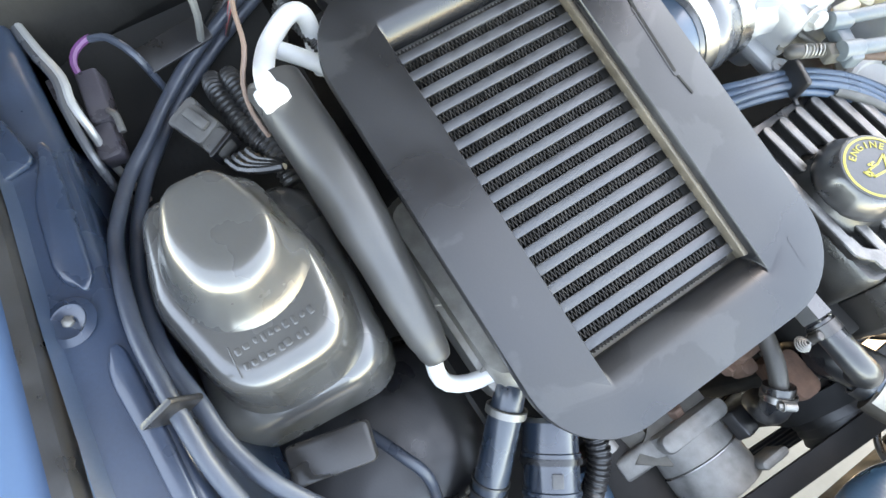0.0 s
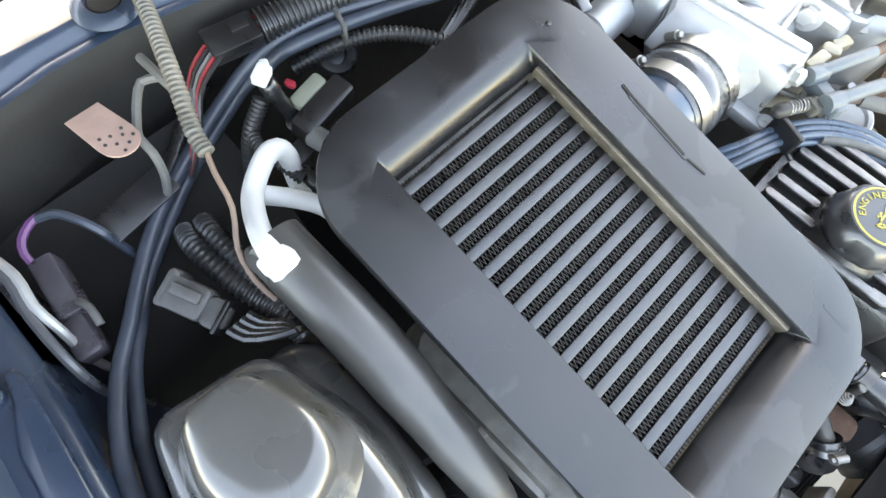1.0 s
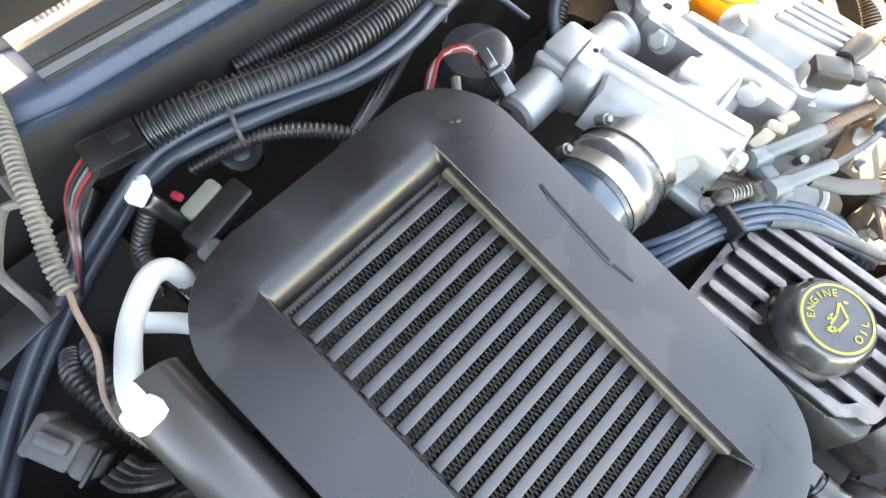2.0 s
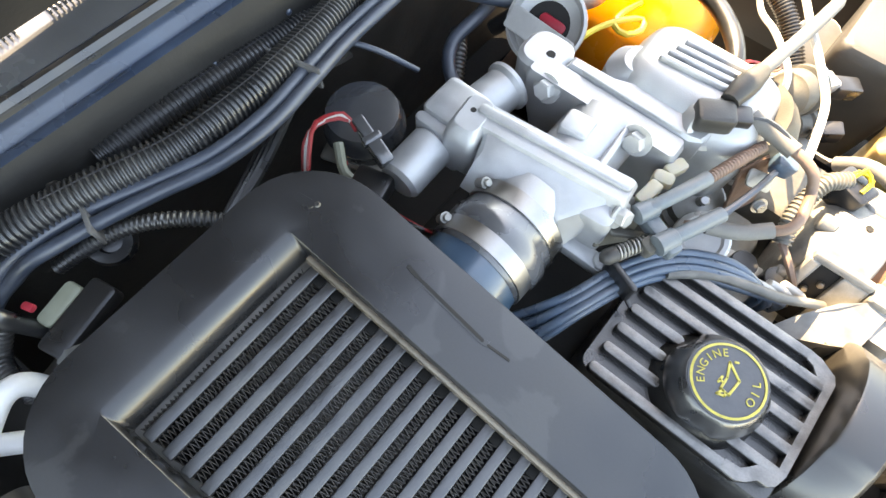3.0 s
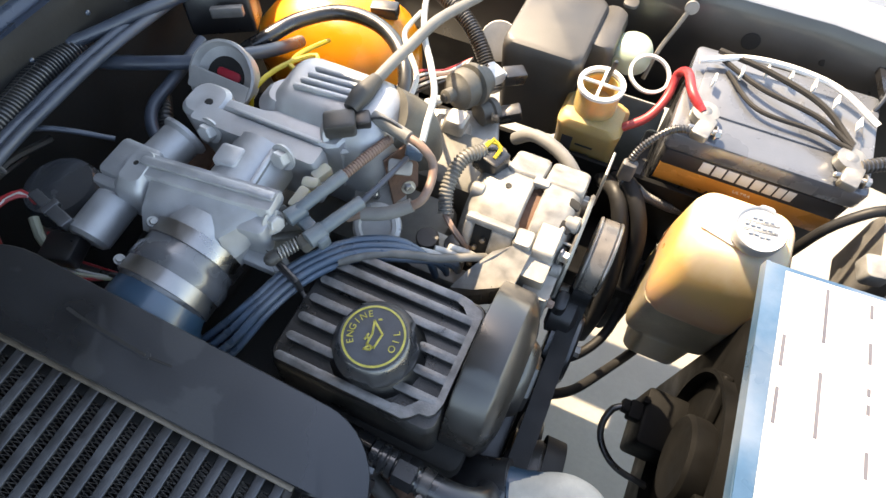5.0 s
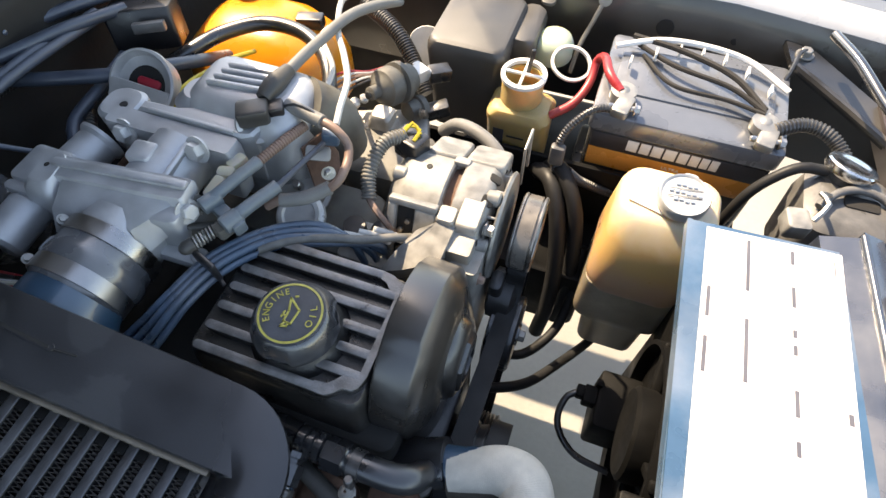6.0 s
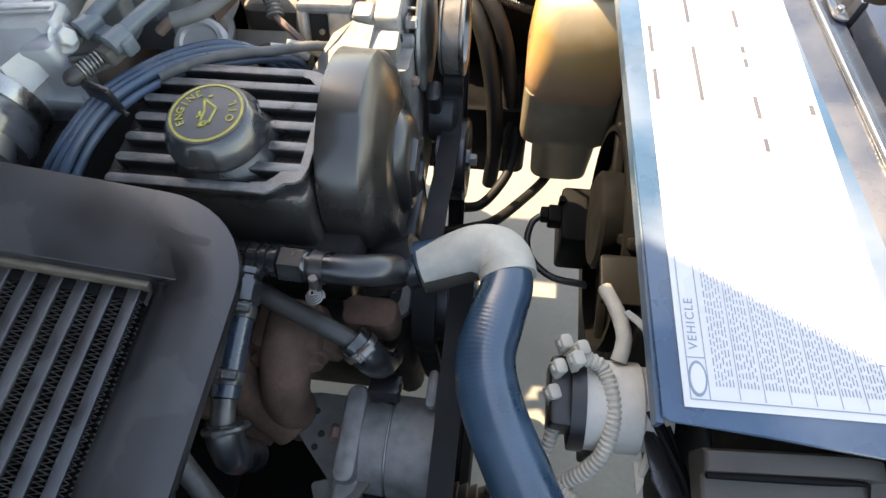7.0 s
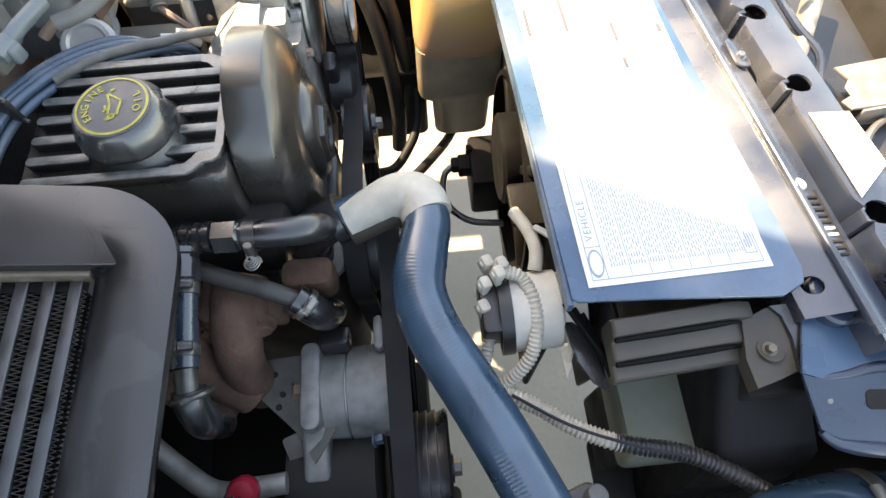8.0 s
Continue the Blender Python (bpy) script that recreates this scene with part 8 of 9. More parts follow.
part("sheet", plate([(0.561, -0.038), (0.594, -0.040), (0.603, -0.093), (0.571, -0.121)], 0.0008, (0, 0, 0.7925), e=0.0002), PAPER, lab)
for y, x in ((0.036, 0.531), (0.20, 0.510)):
    sc = thing("support_screw", (x, y, 0.79), "small bright screw on the cross brace", "screw", group="brace screws")
    part("tab", moved(rbox((0.016, 0.034, 0.003), (0, 0, 0), 0.006, 0.001), (x, y + 0.006, 0.7815), (0, 16, 6)), SUPPORT_PAINT, sc)
    part("head", nut(0.0032, 0.005, (x, y, 0.7845)), STEEL, sc)
horn = thing("front_linkage", (0.66, 0.06, 0.735), "dusty grey bracket behind the grille", "bracket")
part("arm", moved(rbox((0.012, 0.11, 0.022), (0, 0, 0), 0.004, 0.003), (0.622, 0.095, 0.752), (0, 20, -32)), CAST_DIRTY, horn)
part("bolt", nut(0.006, 0.008, (0.618, 0.118, 0.782)), ZINC, horn)
part("edge", sweep([(0.604, 0.130, 0.770), (0.607, 0.075, 0.772), (0.616, 0.045, 0.770), (0.612, 0.020, 0.76)], 0.004, n=8), SUPPORT_PAINT, horn)
torn = thing("torn_bracket", (0.65, 0.01, 0.735), "grey sheet bracket with a ragged edge", "bracket")
part("sheet", plate([(0.633, 0.036), (0.640, 0.020), (0.634, 0.012), (0.636, 0.002), (0.624, -0.004), (0.630, -0.014), (0.665, -0.012), (0.72, 0.0), (0.72, 0.045), (0.68, 0.042)], 0.003, (0, 0, 0.757)), CAST_DIRTY, torn)
part("fold", moved(rbox((0.07, 0.003, 0.024), (0, 0, 0), 0.001, 0.001), (0.675, -0.012, 0.735), (0, 0, 6)), CAST_DIRTY, torn)
part("strut", sweep([(0.628, -0.052, 0.752), (0.652, -0.028, 0.748), (0.70, 0.0, 0.74)], 0.0035, n=8), ZINC, torn, "thin grey rod")

# ---- heater blower cover ----
hb = thing("blower_cover", (-0.19, -0.48, 0.76), "black moulded blower housing cover with a raised dome", "housing")


def cover_loops(rows, cx, cy, turn):
    """Loops of rounded rectangles about a centre, turned a little; the last number slopes them along x."""
    c, s = math.cos(radians(turn)), math.sin(radians(turn))
    return [[(cx + x * c - y * s, cy + x * s + y * c, z + dz * x) for x, y in rrect(w, d, r, 8, u, v)] for w, d, r, u, v, z, dz in rows]


part("base", loft(cover_loops([(0.200, 0.150, 0.035, 0, 0, 0.730, 0), (0.197, 0.147, 0.035, 0, 0, 0.772, 0), (0.192, 0.142, 0.034, 0, 0, 0.786, 0), (0.184, 0.134, 0.032, 0, 0, 0.795, 0), (0.172, 0.122, 0.028, 0, 0, 0.800, 0), (0.15, 0.10, 0.020, 0, 0, 0.802, 0)], -0.186, -0.478, -5)), MOULDED_GREY, hb)


def drawn_in(outline, d):
    mid = sum(outline, Vector((0, 0))) / len(outline)
    return [p + (mid - p).normalized() * d for p in outline]


PLINTH = soft([(-0.276, -0.519), (-0.262, -0.440), (-0.180, -0.428), (-0.126, -0.433), (-0.109, -0.450), (-0.111, -0.505), (-0.126, -0.524), (-0.200, -0.540)], 0.018)
part("step", loft([[(p.x, p.y, z - 0.02 * (p.x + 0.2)) for p in drawn_in(PLINTH, d)] for d, z in ((-0.014, 0.796), (-0.010, 0.812), (-0.007, 0.832), (-0.0045, 0.843), (-0.0015, 0.8505), (0.003, 0.8548), (0.009, 0.8570), (0.016, 0.8575))]), MOULDED_GREY, hb)
SKIRT = soft([(-0.266, -0.506), (-0.256, -0.440), (-0.180, -0.427), (-0.154, -0.446), (-0.144, -0.483), (-0.163, -0.518), (-0.215, -0.528)], 0.024)
CROWN = soft([(-0.253, -0.492), (-0.251, -0.456), (-0.205, -0.440), (-0.180, -0.446), (-0.168, -0.470), (-0.182, -0.496), (-0.215, -0.504)], 0.012)
part("dome", loft([[(*(a.lerp(b, f)), z - 0.02 * (a.lerp(b, f).x + 0.22)) for a, b in zip(SKIRT, CROWN)] for f, z in
                   ((-0.10, 0.8550), (0.0, 0.8585), (0.10, 0.8610), (0.26, 0.8660), (0.46, 0.8750), (0.62, 0.8838), (0.78, 0.8895), (0.94, 0.8930), (1.15, 0.8950), (1.5, 0.8958))]), MOULDED_GREY, hb)
# moulded lettering, worn past reading
for row, (x0, y0, y1) in enumerate(((-0.1400, -0.504, -0.446), (-0.1275, -0.503, -0.453))):
    rng = random.Random(11 + row)
    y = y0
    while y < y1:
        w = rng.uniform(0.003, 0.0055)
        part("moulded_mark", moved(rbox((rng.uniform(0.004, 0.007), w, 0.0009), (0, 0, 0), 0.0012, 0.0004), (x0 + 0.02 * (y - y0) + rng.uniform(-0.0006, 0.0006), y, 0.8572 - 0.02 * (x0 + 0.2)), (0, 1, rng.uniform(-6, 6))), MOULDED_GREY, hb)
        y += w + rng.uniform(0.0012, 0.0030)
part("moulded_mark", moved(rbox((0.024, 0.0012, 0.0012), (0, 0, 0), 0.0005, 0.0004), (-0.134, -0.509, 0.8555), (0, 1, -3)), MOULDED_GREY, hb)
part("resistor_plug", moved(rbox((0.030, 0.062, 0.022), (0, 0, 0), 0.004, 0.003), (-0.056, -0.490, 0.786), (0, 5, -14)), BLACK_PLASTIC, hb)
evap = thing("evaporator_case", (-0.03, -0.46, 0.60), "black evaporator case behind the blower cover", "housing")
part("case", loft([[(x, y, z) for x, y in rrect(w, d, r, 6, -0.05, -0.465)] for w, d, r, z in ((0.17, 0.19, 0.04, 0.52), (0.175, 0.195, 0.045, 0.62), (0.165, 0.185, 0.045, 0.655), (0.14, 0.16, 0.04, 0.672), (0.10, 0.12, 0.03, 0.678))]), BLACK_PLASTIC, evap)
part("seam", loft([[(x, y, z) for x, y in rrect(0.180, 0.200, 0.047, 6, -0.05, -0.465)] for z in (0.632, 0.636)]), GLOSS_PLASTIC, evap)
for x, y in ((0.036, -0.43), (0.036, -0.49), (-0.02, -0.563)):
    part("clip", rbox((0.010, 0.016, 0.022), (x, y, 0.634), 0.003, 0.002), ZINC, evap, "zinc spring clip")
cable("drain_hose", [(-0.075, -0.475, 0.70), (-0.050, -0.462, 0.722), (-0.024, -0.450, 0.728), (-0.006, -0.443, 0.722), (0.012, -0.444, 0.70), (0.03, -0.45, 0.65)], 0.0052, HOSE_BLUE, "thin blue-black hose looping beside the blower", "hose")

# ---- insulated refrigerant line with its bare tube ----
line = thing("insulated_pipe", (-0.19, -0.39, 0.80), "grey foam-insulated air conditioning pipe", "pipe")
part("sleeve", sweep([(-0.322, -0.384, 0.851), (-0.285, -0.3835, 0.846), (-0.235, -0.382, 0.836), (-0.175, -0.383, 0.820), (-0.120, -0.385, 0.800), (-0.086, -0.386, 0.783), (-0.077, -0.386, 0.779), (-0.073, -0.386, 0.777), (-0.072, -0.386, 0.7765)],
                     (0.0235, 0.0238, 0.0240, 0.0240, 0.0230, 0.0205, 0.0190, 0.0160, 0.0090), n=32, step=0.004), FOAM, line)
part("torn_end", sweep([(-0.326, -0.401, 0.857), (-0.317, -0.400, 0.858), (-0.300, -0.396, 0.857)], (0.004, 0.009, 0.011), n=8), FOAM, line)
part("bare_tube", sweep([(-0.290, -0.390, 0.866), (-0.305, -0.392, 0.870), (-0.322, -0.389, 0.866), (-0.345, -0.381, 0.855), (-0.364, -0.371, 0.847), (-0.376, -0.358, 0.846), (-0.384, -0.343, 0.848), (-0.386, -0.334, 0.847), (-0.386, -0.328, 0.841), (-0.384, -0.325, 0.828), (-0.382, -0.326, 0.80), (-0.380, -0.326, 0.77)], 0.0086, step=0.004, n=16), FROST, line, "bare bright aluminium tube")
part("bare_branch", sweep([(-0.366, -0.364, 0.838), (-0.354, -0.350, 0.832), (-0.343, -0.340, 0.828), (-0.332, -0.333, 0.825), (-0.316, -0.328, 0.820), (-0.295, -0.322, 0.81)], 0.0078, n=14), FROST, line)
part("crimp", joined(lathe([(0.009, 0), (0.0125, 0.002), (0.0130, 0.009), (0.0115, 0.014), (0.0095, 0.018)], (-0.290, -0.391, 0.864), (-0.95, -0.02, 0.30), 18), rbox((0.014, 0.012, 0.010), (-0.302, -0.399, 0.864), 0.004, 0.003)), FROST, line, "knobby bright crimp")
part("tail", sweep([(-0.082, -0.387, 0.778), (-0.066, -0.392, 0.764), (-0.055, -0.388, 0.752), (-0.046, -0.372, 0.746), (-0.040, -0.345, 0.746)], 0.0075, n=14), FROST, line, "bare bright tube end")
drier = thing("hose_end", (-0.035, -0.36, 0.66), "black crimped hose with a zinc collar", "hose")
part("hose", sweep([(-0.022, -0.345, 0.746), (-0.016, -0.352, 0.744), (0.010, -0.378, 0.726), (0.036, -0.404, 0.704), (0.06, -0.430, 0.67), (0.075, -0.45, 0.60)], (0.0130, 0.0150, 0.0152, 0.0155, 0.0155, 0.015), n=22), NAVY_HOSE, drier)
part("collar", ring_band((-0.010, -0.358, 0.7402), (0.70, -0.68, -0.45), 0.0158, 0.007, 0.0022, 26), ZINC, drier)
part("nut", lathe([(0.0125, 0), (0.0135, 0.001), (0.0135, 0.012), (0.0125, 0.013)], (-0.034, -0.336, 0.750), (0.70, -0.55, -0.25), 6), ZINC, drier)
for k in range(2):
    part("crimp_ring", ring_band((0.030 + 0.006 * k, -0.398 - 0.006 * k, 0.709 - 0.005 * k), (0.70, -0.70, -0.6), 0.0158, 0.003, 0.0014, 24), RUBBER, drier)
drum = thing("accumulator", (0.05, -0.35, 0.66), "black banded accumulator can below the cooler's corner", "canister")
part("can", lathe([(0.004, 0), (0.022, 0.001), (0.0255, 0.005), (0.0255, 0.030), (0.0270, 0.031), (0.0270, 0.037), (0.0255, 0.038), (0.0255, 0.062), (0.0268, 0.063), (0.0268, 0.066), (0.0255, 0.067), (0.0255, 0.110), (0.018, 0.118), (0.002, 0.119)], (0.016, -0.322, 0.700), (0.82, -0.54, -0.12), 32), NAVY_HOSE, drum)
part("band", ring_band((0.047, -0.3425, 0.6955), (0.82, -0.54, -0.12), 0.0260, 0.006, 0.0022, 28), BLACK_PLASTIC, drum)
part("mark", moved(rbox((0.012, 0.010, 0.0015), (0, 0, 0), 0.001, 0.0005), (0.062, -0.352, 0.7195), (0, 8, -33)), GREY_PLASTIC, drum)
side = thing("cooler_duct", (-0.15, -0.34, 0.74), "dull cast duct below the cooler's near edge", "duct")
part("duct", loft([[(x, y, z) for x, y in rrect(w, 0.06, 0.02, 4, cx, -0.325)] for w, cx, z in ((0.18, -0.11, 0.66), (0.20, -0.12, 0.72), (0.20, -0.12, 0.765), (0.18, -0.12, 0.775))]), CAST_DIRTY, side)
part("flange", rbox((0.212, 0.072, 0.006), (-0.12, -0.325, 0.742), 0.022, 0.002), CAST_DIRTY, side)
for x in (-0.20, -0.12, -0.045):
    part("bolt", nut(0.0055, 0.006, (x, -0.356, 0.746), (0, 0, 1)), ZINC, side)
lever = thing("lower_bracket", (-0.035, -0.30, 0.66), "dull zinc bracket below the cooler's corner", "bracket")
part("plate", moved(rbox((0.06, 0.05, 0.006), (0, 0, 0), 0.006, 0.002), (-0.05, -0.325, 0.735), (15, -10, 20)), ZINC, lever)
cable("coolant_line", [(0.05, -0.29, 0.68), (0.075, -0.30, 0.67), (0.100, -0.325, 0.65), (0.12, -0.36, 0.60)], 0.012, BLACK_PLASTIC, "black ribbed hose below the cooler", "hose", ribs=0.006)

# ---- two vacuum hoses sweeping round the corner of the bay ----
REAR = [(-0.45, 0.30, 0.820), (-0.444, 0.17, 0.840), (-0.438, 0.06, 0.846), (-0.424, -0.009, 0.854), (-0.414, -0.065, 0.858), (-0.416, -0.12, 0.860), (-0.431, -0.170, 0.862)]
HOSE_A = [(-0.444, -0.207, 0.864), (-0.454, -0.238, 0.862), (-0.462, -0.267, 0.856), (-0.468, -0.292, 0.845), (-0.468, -0.313, 0.835), (-0.464, -0.343, 0.822), (-0.447, -0.391, 0.812), (-0.422, -0.434, 0.810), (-0.391, -0.468, 0.812), (-0.359, -0.497, 0.815), (-0.332, -0.521, 0.820),
          (-0.295, -0.539, 0.832), (-0.263, -0.548, 0.843), (-0.219, -0.552, 0.856), (-0.180, -0.553, 0.865), (-0.144, -0.551, 0.868), (-0.108, -0.549, 0.867), (-0.077, -0.547, 0.861), (-0.04, -0.541, 0.845), (-0.01, -0.532, 0.81)]
HOSE_B = [(-0.430, -0.212, 0.864), (-0.441, -0.246, 0.861), (-0.451, -0.270, 0.854), (-0.458, -0.286, 0.842), (-0.466, -0.306, 0.827), (-0.468, -0.332, 0.808), (-0.454, -0.377, 0.797), (-0.431, -0.418, 0.794), (-0.397, -0.464, 0.794), (-0.369, -0.490, 0.796), (-0.340, -0.513, 0.800),
          (-0.307, -0.529, 0.808), (-0.273, -0.539, 0.820), (-0.230, -0.547, 0.833), (-0.189, -0.549, 0.842), (-0.158, -0.547, 0.848), (-0.125, -0.541, 0.850), (-0.102, -0.539, 0.849), (-0.076, -0.533, 0.845), (-0.052, -0.523, 0.840), (-0.02, -0.505, 0.82)]
for k, line_pts in enumerate((HOSE_A, HOSE_B)):
    cable("vacuum_hose", [(x + 0.0125 * k, y, z) for x, y, z in REAR] + line_pts,
          0.0059, HOSE_BLUE, "blue-black rubber vacuum hose sweeping round the bay's corner", "hose", group="corner vacuum hoses", n=14)
tie = thing("hose_tie", (-0.43, -0.01, 0.85), "white cable tie round hoses and loom", "cable tie")
part("strap", moved(rbox((0.054, 0.0035, 0.024), (0, 0, 0), 0.002, 0.001), (-0.434, -0.012, 0.840), (0, 0, 14)), GREY_PLASTIC, tie)
tie = thing("hose_tie", (-0.435, -0.205, 0.86), "grey cable tie round the hoses", "cable tie")
part("strap", moved(rbox((0.050, 0.0035, 0.022), (0, 0, 0), 0.002, 0.001), (-0.446, -0.215, 0.850), (0, 0, -20)), GREY_PLASTIC, tie)
part("head", moved(rbox((0.010, 0.009, 0.008), (0, 0, 0), 0.002, 0.001), (-0.468, -0.218, 0.872), (0, 0, -20)), BLACK_PLASTIC, tie)
tie = thing("hose_tie", (-0.123, -0.545, 0.85), "black cable tie round the hoses", "cable tie")
part("strap", moved(rbox((0.0045, 0.026, 0.031), (0, 0, 0), 0.002, 0.001), (-0.123, -0.5450, 0.859), (18, 0, 8)), BLACK_PLASTIC, tie)

# ---- looms along the firewall ----
seamed("firewall_loom", [(-0.474, -0.272, 0.866), (-0.464, -0.232, 0.868), (-0.452, -0.190, 0.868), (-0.438, -0.130, 0.864), (-0.437, -0.060, 0.860), (-0.443, -0.010, 0.856), (-0.456, 0.05, 0.848), (-0.472, 0.115, 0.840), (-0.485, 0.20, 0.82)], 0.0150, LOOM, "thick black corrugated loom along the firewall", "wiring loom", INK_BLACK, ribs=0.0048, n=14)
seamed("firewall_loom", [(-0.495, -0.180, 0.846), (-0.488, -0.10, 0.846), (-0.482, -0.02, 0.842), (-0.482, 0.06, 0.83), (-0.49, 0.18, 0.80)], 0.0122, LOOM, "second black corrugated loom on the firewall", "wiring loom", INK_BLACK, ribs=0.0045, n=12)
cable("branch_loom", [(-0.455, -0.262, 0.825), (-0.440, -0.228, 0.838), (-0.425, -0.203, 0.845), (-0.405, -0.180, 0.848), (-0.380, -0.155, 0.842), (-0.355, -0.135, 0.825), (-0.34, -0.12, 0.80)], 0.0068, LOOM, "dusty corrugated branch loom", "wiring loom", ribs=0.0045)
for k in range(4):
    cable("loose_wire", [(-0.470 + 0.008 * k, -0.03 + 0.03 * k, 0.80), (-0.43, -0.07 + 0.02 * k, 0.812 + 0.006 * k), (-0.40, -0.13 + 0.01 * k, 0.818), (-0.385, -0.20, 0.80), (-0.39, -0.26, 0.77)], 0.0022 + 0.0006 * k, RUBBER, "thin black wire under the looms", "wire", group="under-loom wires", n=6)
mod = thing("inline_connector", (-0.482, -0.298, 0.86), "flat black inline connector with red wires", "connector")
part("body", moved(rbox((0.027, 0.044, 0.015), (0, 0, 0), 0.002, 0.0015), (-0.479, -0.296, 0.860), (0, 10, -10)), BLACK_PLASTIC, mod)
part("latch", moved(rbox((0.010, 0.016, 0.003), (0, 0, 0), 0.001, 0.0008), (-0.478, -0.288, 0.8750), (0, 10, -10)), BLACK_PLASTIC, mod)
for k, m in enumerate((WIRE_RED, RUBBER, GREY_RUBBER, WIRE_RED, RUBBER)):
    cable("connector_wire", [(-0.485 + 0.0045 * k, -0.314, 0.870), (-0.480 + 0.0045 * k, -0.330, 0.867), (-0.473 + 0.004 * k, -0.346, 0.858), (-0.455 + 0.003 * k, -0.366, 0.835), (-0.44, -0.39, 0.80)], 0.0019, m, "thin wire leaving the inline connector", "wire", group="connector wires", n=6)
    cable("connector_wire", [(-0.488 + 0.0045 * k, -0.278, 0.868), (-0.476 + 0.003 * k, -0.262, 0.870)], 0.0019, m, "thin wire into the loom", "wire", group="connector wires", n=6)
cable("diagonal_loom", [(-0.66, -0.315, 0.93), (-0.60, -0.321, 0.922), (-0.565, -0.327, 0.914), (-0.538, -0.331, 0.912), (-0.500, -0.341, 0.909), (-0.462, -0.354, 0.905), (-0.436, -0.364, 0.897), (-0.408, -0.375, 0.888), (-0.391, -0.378, 0.884)], 0.0066, LOOM_GREY, "dusty grey corrugated loom hanging across the corner", "wiring loom", ribs=0.0040, n=12)
cable("sensor_wire", [(-0.394, -0.377, 0.884), (-0.378, -0.383, 0.880), (-0.352, -0.390, 0.872), (-0.330, -0.406, 0.860), (-0.310, -0.411, 0.846), (-0.292, -0.409, 0.836)], 0.0021, WIRE_TAN, "thin tan wire from the hanging loom", "wire", n=7)
cable("grey_strap_wire", [(-0.466, -0.364, 0.886), (-0.477, -0.376, 0.880), (-0.466, -0.388, 0.878), (-0.454, -0.397, 0.876), (-0.441, -0.404, 0.876), (-0.426, -0.404, 0.872), (-0.423, -0.407, 0.850), (-0.428, -0.414, 0.820)], 0.0034, GREY_RUBBER, "grey rubber lead beside the card tag", "wire", n=7)
cable("grey_strap_wire", [(-0.493, -0.364, 0.884), (-0.480, -0.364, 0.886), (-0.462, -0.364, 0.888), (-0.445, -0.362, 0.88)], 0.0038, GREY_RUBBER, "short grey rubber lead", "wire", n=7)
cable("tape_loom", [(-0.505, -0.330, 0.815), (-0.490, -0.356, 0.806), (-0.475, -0.381, 0.798), (-0.461, -0.403, 0.792), (-0.447, -0.425, 0.782), (-0.43, -0.455, 0.755)], 0.008, RUBBER, "black taped loom lying in the corner well", "wiring loom")
tag = thing("card_tag", (-0.45, -0.415, 0.884), "tan card tag with punched holes", "tag")
OUT = [(-0.026, -0.013), (0.008, -0.015)] + [(0.010 + 0.015 * math.cos(a), 0.015 * math.sin(a)) for a in [radians(-70 + 14 * i) for i in range(11)]] + [(0.008, 0.015), (-0.024, 0.014)]
part("card", moved(plate(OUT, 0.0016, e=0.0004), (-0.453, -0.418, 0.882), (-6, 4, 11)), TAN_TAG, tag)
part("mount", moved(rbox((0.034, 0.012, 0.004), (0, 0, 0), 0.003, 0.001), (-0.452, -0.418, 0.8770), (0, 4, 11)), DARK, tag, "black strip behind the card")
for i, (u, v) in enumerate(((0.002, -0.010), (0.010, -0.011), (0.006, -0.002), (0.016, -0.004), (0.012, 0.006), (0.022, 0.004), (0.006, 0.010), (0.018, 0.012), (0.026, -0.004))):
    h = moved(rod(0.0012, 0.0007), (u * 0.8, v * 0.8, 0.0012))
    part("hole", moved(h, (-0.453, -0.418, 0.882), (-6, 4, 11)), INK_BLACK, tag)

grommet = thing("firewall_grommet", (-0.450, -0.222, 0.80), "black rubber grommet below the vacuum hoses", "grommet")
part("ring", lathe([(0.009, 0), (0.010, 0.006), (0.018, 0.008), (0.0205, 0.004), (0.0205, -0.006), (0.016, -0.010), (0.015, -0.03)], (-0.447, -0.222, 0.818), (0.5, -0.1, 0.85), 26), RUBBER, grommet)
for k in range(7):
    y = -0.14 + 0.085 * k
    stud = thing("cowl_stud", (cowl_x(y) - 0.0158, y, 0.853), "small painted stud on the cowl's front face", "stud", "cowl studs")
    part("head", lathe([(0.0032, -0.001), (0.0030, 0.0008), (0.0018, 0.0018), (0.0004, 0.0021)], (cowl_x(y) - 0.0157, y, 0.853), (1, 0, 0.1), 12), NAVY_PAINT, stud)

# ---- solenoids and plugs in the corner ----
sol = thing("purge_valve", (-0.425, -0.295, 0.81), "black purge valve with a white clip", "valve")
part("clip", joined(moved(rbox((0.012, 0.016, 0.010), (0, 0, 0), 0.002, 0.0015), (-0.4235, -0.307, 0.875), (0, 10, 30)), moved(rbox((0.007, 0.009, 0.008), (0, 0, 0), 0.002, 0.001), (-0.4295, -0.299, 0.874), (0, 0, 60))), WHITE_PLASTIC, sol, "white plastic clip")
part("stem", lathe([(0.006, 0), (0.0075, 0.002), (0.0075, 0.016), (0.0065, 0.018), (0.0065, 0.046), (0.0085, 0.048), (0.0085, 0.054)], (-0.4215, -0.306, 0.872), (0.19, 0.21, -0.95), 14), RUBBER, sol)
part("ring", rod(0.0100, 0.003, (-0.4115, -0.2955, 0.824), (0.19, 0.21, -0.95)), ZINC, sol)
part("red_lock", moved(rbox((0.009, 0.006, 0.005), (0, 0, 0), 0.002, 0.001), (-0.418, -0.288, 0.856), (0, 0, 20)), RED_CAP, sol)
